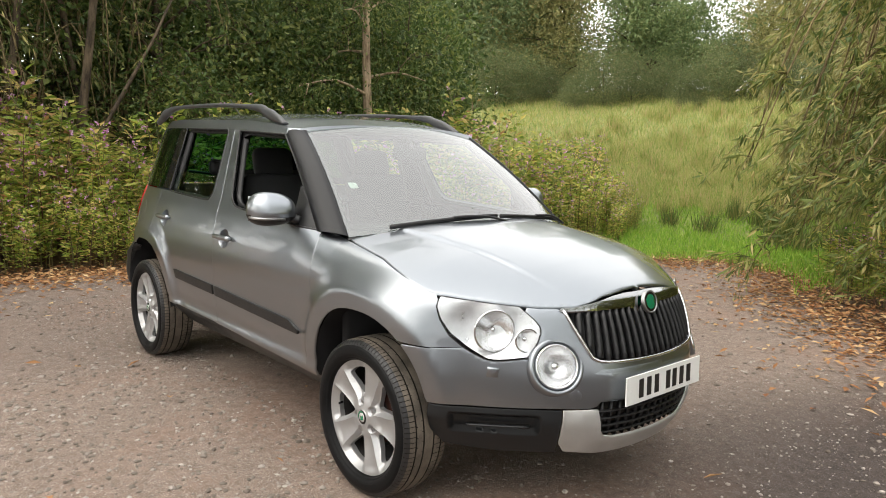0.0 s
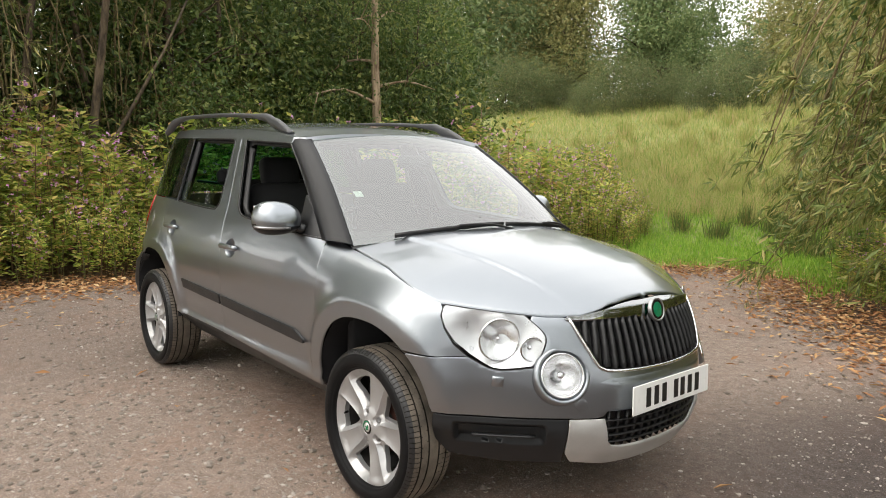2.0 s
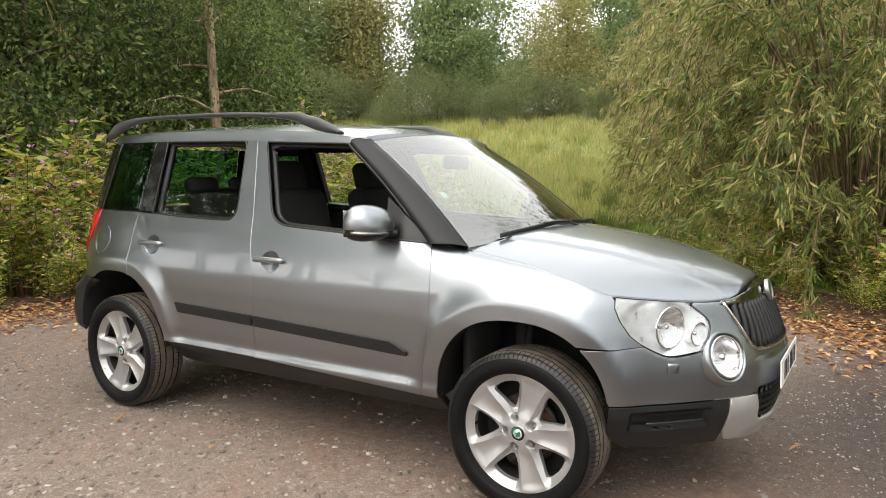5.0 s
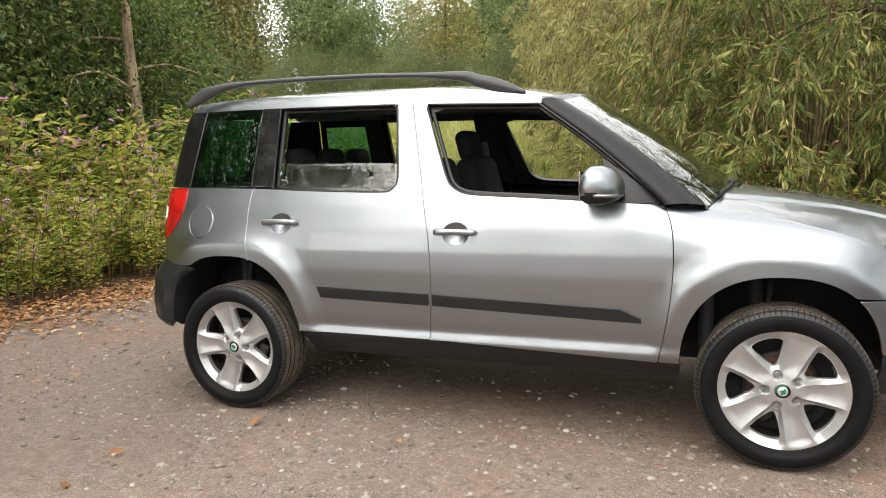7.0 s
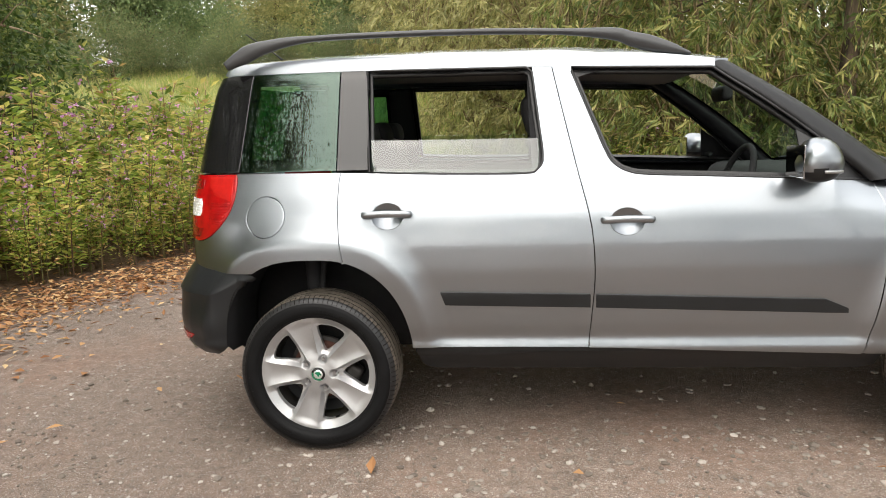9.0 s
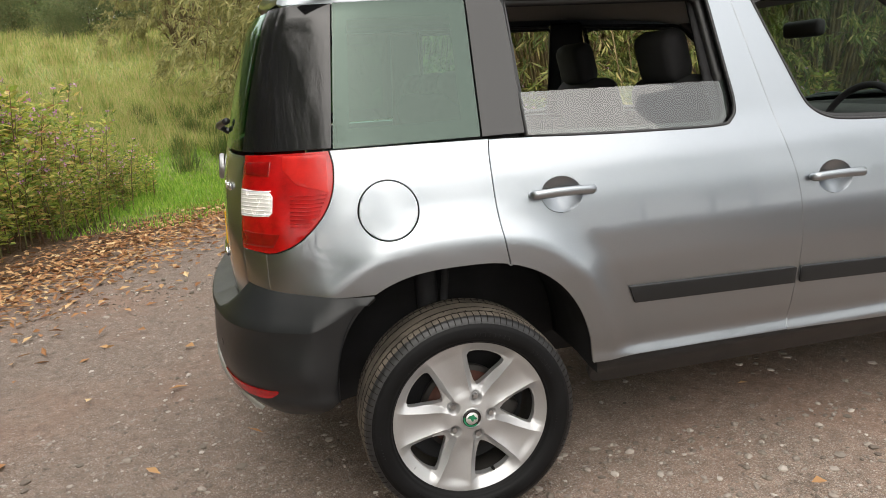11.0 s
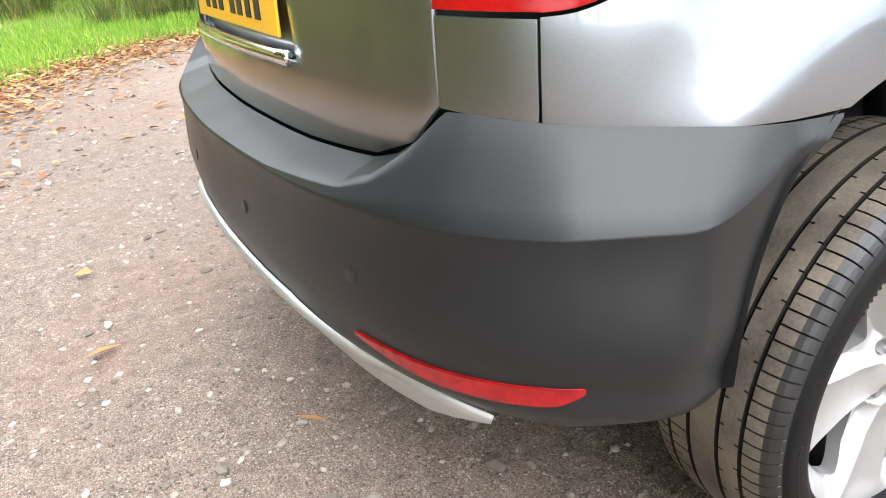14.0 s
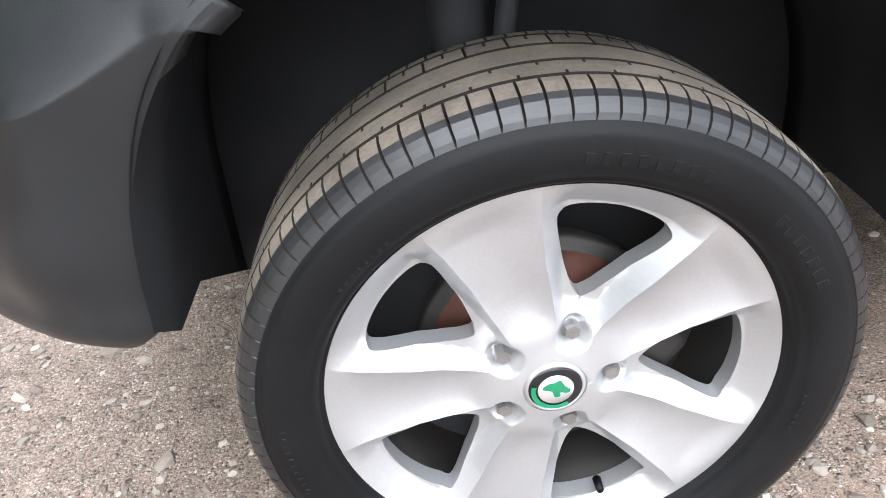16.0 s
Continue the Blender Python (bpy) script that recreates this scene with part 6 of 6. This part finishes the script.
def balsam(seed, tall, name="balsam_plant"):
    """A clump of upright reddish stems with lance leaves and pink flowers on top."""
    rng = np.random.default_rng(seed)
    ob = thing(name, "flowering balsam with yellow-green leaves and pink flowers", "bush", "flowering hedge by the lot")
    lines, base, way, ln, petals, pway = [], [], [], [], [], []
    for k in range(7):
        a, r0 = rng.uniform(0, 6.28), rng.uniform(0.0, 0.26)
        h = tall * rng.uniform(0.6, 1.05)
        p0 = np.array([r0 * math.cos(a), r0 * math.sin(a), -0.05])
        lean = np.array([math.cos(a), math.sin(a), 0]) * rng.uniform(0.05, 0.22) * h
        pts = np.array([p0 + lean * t * t + np.array([0, 0, h * t]) for t in np.linspace(0, 1, 7)])
        lines.append((pts, np.linspace(0.009, 0.003, 7)))
        for j in range(int(54 * tall)):
            t = rng.uniform(0.12, 1.0) ** 0.8
            q = p0 + lean * t * t + np.array([0, 0, h * t])
            b = rng.uniform(0, 6.28)
            out = np.array([math.cos(b), math.sin(b), rng.uniform(-0.25, 0.65)])
            q = q + out * rng.uniform(0.0, 0.16) * (1.1 - 0.6 * t)
            base.append(q), way.append(out), ln.append(rng.uniform(0.06, 0.135))
        for j in range(rng.integers(1, 6)):
            t = rng.uniform(0.72, 1.03)
            q = p0 + lean * t * t + np.array([0, 0, h * t]) + rng.normal(0, 0.06, 3)
            for i in range(4):
                petals.append(q), pway.append(rng.normal(size=3))
    ln = np.array(ln)
    part_of = lambda nm, me, lab: (lambda o: (adopt(o, ob), tagged(o, lab, kind="stuff")))(new(nm, me))
    part_of("stalk", stems_mesh("stalk", lines, STEM), "")
    part_of("foliage", quick("foliage", *leaf_blades(np.array(base), np.array(way), ln, ln * 0.4, rng, 0.18, np.array([[0.1, 0.1, 1.0]]) + rng.normal(0, 0.4, (len(base), 3))), BALSAM), "")
    part_of("blossom", quick("blossom", *leaf_blades(np.array(petals), np.array(pway), 0.034, 0.026, rng), PETAL), "pink flowers")
    return ob


def adopt(o, ob):
    o.parent = ob
    return o


def tree(seed, name, label, height, trunk_r, crown_low, spread, leaves, leaf_len, leaf_mat, bark, limbs=12, lean=0.0, group="trees round the lot", droop=0.0, clump=0.45):
    """A tapered trunk with limbs and side branches, and a crown of many small leaves in clumps."""
    rng = np.random.default_rng(seed)
    ob = thing(name, label, "tree", group)
    top = np.array([lean * height, rng.uniform(-0.3, 0.3), height])
    ts = np.linspace(0, 1, 9)
    trunk = np.array([top * t + np.array([math.sin(t * 5 + seed) * 0.06 * height * 0.15, math.cos(t * 4 + seed) * 0.06 * height * 0.15, -0.15 * (1 - t)]) for t in ts])
    lines = [(trunk, trunk_r * (1 - 0.85 * ts))]
    tips = []
    for k in range(limbs):
        t = crown_low + (0.97 - crown_low) * (k + rng.random()) / limbs
        i = min(int(t * 8), 7)
        p = trunk[i] + (trunk[i + 1] - trunk[i]) * (t * 8 - i)
        a = k * 2.4 + rng.uniform(-0.4, 0.4)
        ln = spread * (1.05 - 0.55 * (t - crown_low) / (1 - crown_low)) * rng.uniform(0.7, 1.1)
        end = p + np.array([math.cos(a) * ln, math.sin(a) * ln, ln * rng.uniform(0.1, 0.6) - droop * ln])
        mid = (p + end) / 2 + np.array([0, 0, 0.12 * ln])
        pts = curve_through([p, mid, end], 7)
        lines.append((pts, np.linspace(trunk_r * 0.36 * (1.1 - t), 0.006, 7)))
        for j in range(4):
            f = rng.uniform(0.35, 1.0)
            q = pts[min(int(f * 6), 5)]
            e = q + rng.normal(0, 1, 3) * np.array([0.35, 0.35, 0.28]) * spread * 0.55
            lines.append((np.array([q, (q + e) / 2 + (0, 0, 0.05), e]), np.array([0.012, 0.008, 0.004])))
            tips += [e, (q + e) / 2]
        tips.append(end)
    tips = np.array(tips)
    pick = rng.integers(0, len(tips), leaves)
    off = rng.normal(0, 1, (leaves, 3)) * np.array([clump, clump, clump * 0.7])
    base = tips[pick] + off
    way = off * 0.6 + rng.normal(0, 0.5, (leaves, 3)) + np.array([0, 0, -0.35])
    ln = leaf_len * rng.uniform(0.6, 1.3, leaves)
    o = adopt(new("trunk", stems_mesh("trunk", lines, bark, 5)), ob)
    c = adopt(new("crown", quick("crown", *leaf_blades(base, way, ln, ln * 0.55, rng)  , leaf_mat)), ob)
    return ob


def willow(seed, reach, height, boughs, twigs, leaves, label, name="willow", leaf_len=0.135, mat=None, wide=0.16):
    """A many-stemmed willow: arching boughs from one stool, hanging twigs, narrow leaves along them."""
    rng = np.random.default_rng(seed)
    ob = thing(name, label, "tree", "willows beside the lot")
    lines, base, way = [], [], []
    for k in range(boughs):
        a = rng.uniform(0, 6.28)
        out = np.array([math.cos(a), math.sin(a), 0])
        ln, h = reach * rng.uniform(0.45, 1.05), height * rng.uniform(0.2, 1.0)
        root = out * rng.uniform(0, 0.35) + np.array([0, 0, -0.1])
        end_z = max(0.15, h * rng.uniform(0.15, 0.85))
        pts = curve_through([root, root + out * ln * 0.3 + (0, 0, h * 0.75), root + out * ln * 0.7 + (0, 0, h), root + out * ln + (0, 0, end_z)], 14)
        lines.append((pts, np.linspace(0.03, 0.006, 14)))
        for j in range(twigs):
            i = rng.integers(4, 14)
            q = pts[i]
            b = a + rng.normal(0, 0.9)
            tl = rng.uniform(0.4, 1.0)
            e = q + np.array([math.cos(b) * tl * 0.6, math.sin(b) * tl * 0.6, -tl * rng.uniform(0.1, 0.8)])
            m = (q + e) / 2 + np.array([0, 0, 0.12 * tl])
            tw = curve_through([q, m, e], 6)
            lines.append((tw[::2], np.array([0.006, 0.004, 0.002])))
            u = rng.random(leaves)
            w = tw[np.minimum((u * 5).astype(int), 4)] + (tw[1] - tw[0]) * 0.5 + rng.normal(0, 0.025, (leaves, 3))
            d = (e - q) / tl
            base.append(w), way.append(d[None] * 0.9 + rng.normal(0, 0.45, (leaves, 3)) + np.array([0, 0, -0.35]))
    base, way = np.vstack(base), np.vstack(way)
    keep = base[:, 2] > 0.02
    base, way = base[keep], way[keep]
    ln = leaf_len * rng.uniform(0.6, 1.4, len(base))
    tagged(adopt(new("bough", stems_mesh("bough", lines, TWIG, 3)), ob), kind="stuff")
    adopt(new("foliage", quick("foliage", *leaf_blades(base, way, ln, ln * wide, rng, 0.15), mat or WILLOW)), ob)
    return ob


def put(ob, x, y, spin=0.0, size=1.0, lower=0.0):
    ob.matrix_basis = Matrix.Translation((x, y, float(terrain(x, y)) - lower)) @ Matrix.Rotation(spin, 4, "Z") @ Matrix.Scale(size, 4)
    return ob


def spread_copies(originals, places):
    """The first places take the originals, the rest copies of them."""
    for k, (x, y, spin, size) in enumerate(places):
        o = originals[k % len(originals)]
        m = Matrix.Translation((x, y, float(terrain(x, y)))) @ Matrix.Rotation(spin, 4, "Z") @ Matrix.Scale(size, 4)
        if k < len(originals):
            o.matrix_basis = m
        else:
            o2 = copy_thing(o, Matrix())
            o2.matrix_basis = m


# flowering hedge: along the lot's rear edge and up the meadow's side
HEDGE = [(-5.15, -3.2), (-5.1, -2), (-5.05, 1.5), (-4.75, 3.0), (-4.2, 4.4), (-3.85, 5.7), (-3.65, 6.9), (-3.7, 8.0), (-5.2, 10.5), (-7.5, 13.0)]
rng = np.random.default_rng(21)
spots = []
hedge_line = curve_through(HEDGE, 60)
run = np.concatenate([[0], np.cumsum(np.linalg.norm(np.diff(hedge_line, axis=0), axis=1))])
for row, (back, step) in enumerate(((0.1, 0.40), (0.5, 0.46), (0.95, 0.5), (1.45, 0.58), (2.0, 0.66), (2.6, 0.75))):
    for d in np.arange(0, run[-1], step):
        x, y = (np.interp(d + rng.uniform(-0.15, 0.15), run, hedge_line[:, i]) for i in (0, 1))
        spots.append((x - back + rng.uniform(-0.15, 0.15), y + 0.35 * back * (y > 4) + rng.uniform(-0.15, 0.15), rng.uniform(0, 6.28), (0.68, 0.9, 1.12, 1.32, 1.5, 1.62)[row] * rng.uniform(0.8, 1.15) * float(np.interp(y, [4.0, 6.5, 8.5], [1.0, 0.95, 0.7]))))
weeds = curve_through([(0.2, 7.0), (1.0, 5.6), (2.2, 4.7), (3.6, 3.9), (5.6, 3.2)], 40)
wrun = np.concatenate([[0], np.cumsum(np.linalg.norm(np.diff(weeds, axis=0), axis=1))])
for back, step, size in ((0.0, 0.5, 0.45), (0.45, 0.55, 0.65), (0.95, 0.6, 0.85)):
    for d in np.arange(0, wrun[-1], step):
        x, y = (np.interp(d + rng.uniform(-0.2, 0.2), wrun, weeds[:, i]) for i in (0, 1))
        spots.append((x + back * 0.6, y + back * 0.8, rng.uniform(0, 6.28), size * rng.uniform(0.7, 1.2)))
kinds = [balsam(30 + k, 1.35 + 0.1 * (k % 3)) for k in range(6)]
spread_copies(kinds, spots)

# woods behind the hedge
woods = [tree(50 + k, "woodland_tree", "dark green broadleaved tree at the wood's edge", 8.5 + k, 0.13, 0.14, 2.6, 9500, 0.095, OAK, BARK, limbs=20, lean=0.04 * (k - 1), clump=0.34) for k in range(3)]
wood_places = [(-15.5, -1.8, 0.3, 1.2), (-9.2, -2.6, 2.1, 0.95), (-9.4, 2.2, 4.0, 1.0), (-10.2, 0.0, 1.0, 1.1), (-11.4, 4.5, 5.2, 1.0), (-11.0, 7.0, 2.7, 0.95), (-13.5, 9.5, 0.8, 1.1), (-12.8, 1.8, 3.3, 1.15),
               (-13.8, 7.0, 1.9, 1.2), (-16.8, 10.5, 5.5, 1.1), (-12.0, 8.4, 0.2, 0.75), (-16.0, 0.5, 2.2, 1.3), (-16.5, 5.0, 3.9, 1.3), (-19.0, 12.0, 2.9, 1.2), (-20, 6, 1.2, 1.2), (-10.2, 8.2, 3.1, 0.62)]
spread_copies(woods, wood_places)
birch = tree(71, "birch", "slim birch with pale peeling bark behind the hedge", 9.0, 0.125, 0.2, 1.7, 13000, 0.07, OAK, BIRCH_BARK, limbs=18, group="", droop=0.3, clump=0.35)
put(birch, -8.0, 5.75)
bare = [tree(80 + k, "bare_tree", "thin leaning tree with bare lower trunk", 8.0, 0.085, 0.55, 1.6, 3500, 0.1, OAK, BARK, limbs=9, lean=0.12, group="thin trees behind the hedge") for k in range(2)]
spread_copies(bare, [(-7.7, 0.2, 0.5, 1.0), (-8.0, -0.7, 1.9, 0.95), (-8.9, 2.9, 2.6, 1.05), (-8.3, -1.5, 4.0, 0.9), (-9.3, 0.9, 5.1, 1.0)])
twiggy = [willow(150 + k, 2.3, 5.0, 30, 13, 7, "twiggy willow with thin olive leaves and bare branches", "twiggy_willow", 0.12, WILLOW, 0.15) for k in range(2)]
spread_copies(twiggy, [(-8.2, -1.9, 0.0, 1.0), (-8.6, -0.3, 1.4, 1.0), (-8.9, -3.3, 2.2, 1.1), (-9.6, 1.2, 3.0, 1.05)])
pole = thing("leaning_branch", "dead branch leaning against the trees", "branch")
adopt(new("branch", stems_mesh("branch", [(np.array([(-7.2, 0.35, 1.3), (-7.4, 0.9, 2.2), (-7.6, 1.4, 3.0), (-7.9, 1.9, 3.9)]), np.array([0.035, 0.03, 0.024, 0.015]))], BARK)), pole)

# willows on the meadow's near side
near_willow = willow(91, 2.75, 4.3, 70, 17, 30, "dense willow with arching boughs and narrow olive leaves")
put(near_willow, 2.15, 6.7)
second = willow(92, 3.0, 4.6, 60, 17, 28, "dense willow with arching boughs and narrow olive leaves")
put(second, 5.8, 6.0)
third = copy_thing(near_willow, Matrix())
put(third, 9.5, 5.2, 2.0, 1.05)
fourth = copy_thing(second, Matrix())
put(fourth, 3.8, 10.6, 1.0, 1.25)
pale = [willow(95 + k, 3.2, 6.5, 62, 15, 26, "pale olive bushy willow on the meadow", "pale_willow", 0.17, PALE_LEAF, 0.24) for k in range(2)]
spread_copies(pale, [(0.6, 13.6, 0.0, 1.0), (0.5, 10.4, 2.1, 0.8), (-1.6, 19.0, 1.5, 1.05), (2.5, 17.0, 2.5, 1.1), (-4.6, 27.0, 4.0, 1.0), (1.0, 23.0, 3.0, 1.2), (6.5, 14.5, 0.7, 1.15), (11.0, 10.0, 5.0, 1.1)])
shade = tree(99, "overhanging_tree", "broadleaved tree whose leafy boughs hang over the willow", 7.0, 0.14, 0.32, 2.6, 9000, 0.085, OAK, BARK, limbs=18, group="", droop=0.3)
put(shade, 3.4, 5.4)

# far woods beyond the meadow, distance haze in the green leaves' colour
far_trees = [tree(110 + k, "far_tree", "rounded green tree beyond the meadow", 9.0 + k, 0.2, 0.03, 3.6, 11000, 0.27, (HAZED_LEAF, HAZED_LEAF, PALE_LEAF)[k], BARK, limbs=18, group="far woods", clump=0.75) for k in range(3)]
far_places = []
for k in range(42):
    a = radians(86 + (k % 21) * 3.4 + (k // 21) * 1.7)
    d = 42 + (k * 7 % 5) * 2.2 + 13 * (k // 21)
    far_places.append((3 + d * math.cos(a), -3 + d * math.sin(a), k * 1.7, 0.66 + 0.13 * (k * 5 % 4)))
bearing = lambda p: math.degrees(math.atan2(p[1] + 3, p[0] - 3))
far_places = [(x, y, spin, size * (0.52 if 115.5 < bearing((x, y)) < 129 else 1.0)) for x, y, spin, size in far_places]
spread_copies(far_trees, far_places)
far_oak = tree(117, "far_oak", "broad round-crowned green tree beyond the meadow", 7.6, 0.25, 0.12, 4.3, 22000, 0.22, HAZED_LEAF, BARK, limbs=26, group="far woods", clump=0.75)
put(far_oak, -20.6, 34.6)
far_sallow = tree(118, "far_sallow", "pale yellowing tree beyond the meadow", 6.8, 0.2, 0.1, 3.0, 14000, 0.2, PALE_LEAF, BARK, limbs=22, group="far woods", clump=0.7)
put(far_sallow, -24.5, 30.5)

# dark undergrowth below the woods
shrubs = [tree(130 + k, "woodland_shrub", "dark leafy shrub under the trees", 3.6, 0.05, 0.04, 1.5, 5200, 0.13, OAK, BARK, limbs=16, group="undergrowth", clump=0.42) for k in range(2)]
spread_copies(shrubs, [(-9.0, -2.6, 0, 1.1), (-7.6, 2.0, 1, 0.7), (-9.6, -1.6, 2, 1.1), (-9.9, 0.9, 3, 1.0), (-9.8, 3.4, 4, 1.1), (-9.6, 5.3, 5, 1.0), (-9.4, 7.4, 0.5, 1.1), (-10.4, 8.8, 1.5, 1.0), (-12.4, 10.6, 2.5, 1.2), (-11.6, 2.4, 3.5, 1.4), (-11.5, -2.6, 4.5, 1.4), (-11.8, 6.2, 5.5, 1.4), (-12.4, 9.2, 0.2, 1.4), (-14.5, 3.5, 1.2, 1.7), (-14.5, -1.0, 2.2, 1.7), (-15.0, 9.5, 3.2, 1.7), (-15.0, 12.0, 4.2, 1.3), (-17.2, 13.5, 5.2, 1.3)])

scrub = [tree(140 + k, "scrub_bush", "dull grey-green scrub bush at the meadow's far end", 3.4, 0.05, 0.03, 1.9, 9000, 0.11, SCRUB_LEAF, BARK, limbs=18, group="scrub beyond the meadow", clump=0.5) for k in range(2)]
for k in range(22):
    a, d = radians(94 + k * 2.1), 36.5 + (k * 3 % 4) * 1.1
    x, y = 3 + d * math.cos(a), -3 + d * math.sin(a)
    o = copy_thing(scrub[k % 2], Matrix()) if k > 1 else scrub[k]
    o.matrix_basis = Matrix.Translation((x, y, float(terrain(x, y)) - 0.2)) @ Matrix.Rotation(k * 1.9, 4, "Z") @ Matrix.Scale(0.5 + 0.09 * (k % 4), 4)

# unseen trees on the lot's other side, mirrored in the paint and the glass
# rows beyond y = -19 are added to block low sky and deepen shade
behind = [(-8.5, -22, 1.9, 1.0), (-4.5, -20.5, 0.2, 1.05), (-1.0, -22, 3.6, 1.1), (2.5, -20.5, 5.0, 1.0), (6.0, -21.5, 2.4, 1.1), (9.5, -20, 4.6, 1.05), (13, -19, 1.3, 1.15), (16.5, -16.5, 3.0, 1.2), (-6.5, -25, 2.2, 1.3), (0.5, -26, 4.2, 1.35), (7.5, -26, 0.6, 1.35), (14, -23, 5.4, 1.3), (20, -14, 0.9, 1.0), (15, 8.5, 2.2, 1.5), (19, 4.5, 3.3, 1.6), (18, 13, 0.5, 1.7), (24, 9, 1.1, 1.7), (22, -1, 4.1, 1.5), (13, 15, 5.2, 1.6), (17, 1.5, 0.7, 1.4), (17.5, -4.0, 1.7, 1.5), (20, -8.5, 5.7, 1.5), (15, 11.5, 2.9, 1.5),
          (-10.5, -4.6, 0.4, 1.54), (-13, -5.5, 2.6, 1.82), (-11.5, -7.5, 4.4, 1.68), (-14, -9.5, 1.5, 1.96), (-10.8, -10.2, 3.5, 1.54), (-16, -13, 5.1, 2.10), (-12, -13.5, 0.9, 1.68), (-9.5, -14.5, 2.0, 1.40), (-18, -7, 3.9, 2.10), (-14.5, -17, 4.9, 1.68)]
for k, (x, y, spin, size) in enumerate(behind):
    o = copy_thing(woods[k % 3], Matrix())
    o.matrix_basis = Matrix.Translation((x, y, 0)) @ Matrix.Rotation(spin, 4, "Z") @ Matrix.Scale(size, 4)


# ---- grasses ----
def blades(n, region, rng, lo, hi, width, cond, lean=0.35, tuft=0):
    x0, x1, y0, y1 = region
    x, y = rng.uniform(x0, x1, n), rng.uniform(y0, y1, n)
    if tuft:
        cx, cy = rng.uniform(x0, x1, tuft), rng.uniform(y0, y1, tuft)
        k = rng.integers(0, tuft, n)
        x, y = cx[k] + rng.normal(0, 0.10, n), cy[k] + rng.normal(0, 0.10, n)
    keep = cond(x, y)
    x, y = x[keep], y[keep]
    k = len(x)
    way = np.stack([rng.normal(0, lean, k), rng.normal(0, lean, k), np.ones(k)], -1)
    return leaf_blades(np.stack([x, y, terrain(x, y)], -1), way, rng.uniform(lo, hi, k), width, rng, 0.1)


open_field = lambda x, y: (lot_distance(x, y) > 0.75) & (x > np.interp(y, [4, 8, 10, 13, 20, 40], [-4.3, -3.9, -6, -9.5, -20, -36]))
gv, gf = merge([blades(52000, (-8, 3.0, 6.0, 15.5), rng, 0.05, 0.17, 0.012, lambda x, y: open_field(x, y) & (lot_distance(x, y) > 0.5)), blades(9000, (-4.2, 0.5, 5.0, 9.5), rng, 0.04, 0.10, 0.012, lambda x, y: lot_distance(x, y) > 0.55)])
tagged(new("short_grass", quick("short_grass", gv, gf, LAWN)), "short bright green grass at the meadow's near end", "grass", kind="stuff")
gv, gf = merge([blades(125000, (-36, 3, 13, 44), rng, 0.15, 0.42, 0.022, open_field, 0.45), blades(40000, (-12, 2, 12.5, 22), rng, 0.12, 0.36, 0.013, open_field, 0.5), blades(9000, (-8, 1, 11.5, 18), rng, 0.2, 0.5, 0.014, open_field, 0.3, 90), blades(8000, (-16, 0, 16, 30), rng, 0.3, 0.7, 0.024, open_field, 0.3, 120)])
tagged(new("meadow_grass", quick("meadow_grass", gv, gf, GRASS)), "tall straw-green meadow grass with rush tufts", "grass", kind="stuff")
gv, gf = blades(6500, (-5, 1.5, 8.8, 17), rng, 0.25, 0.6, 0.012, open_field, 0.22, 42)
tagged(new("rush_tufts", quick("rush_tufts", gv, gf, RUSH)), "dark green rush tufts in the meadow", "rushes", kind="stuff")
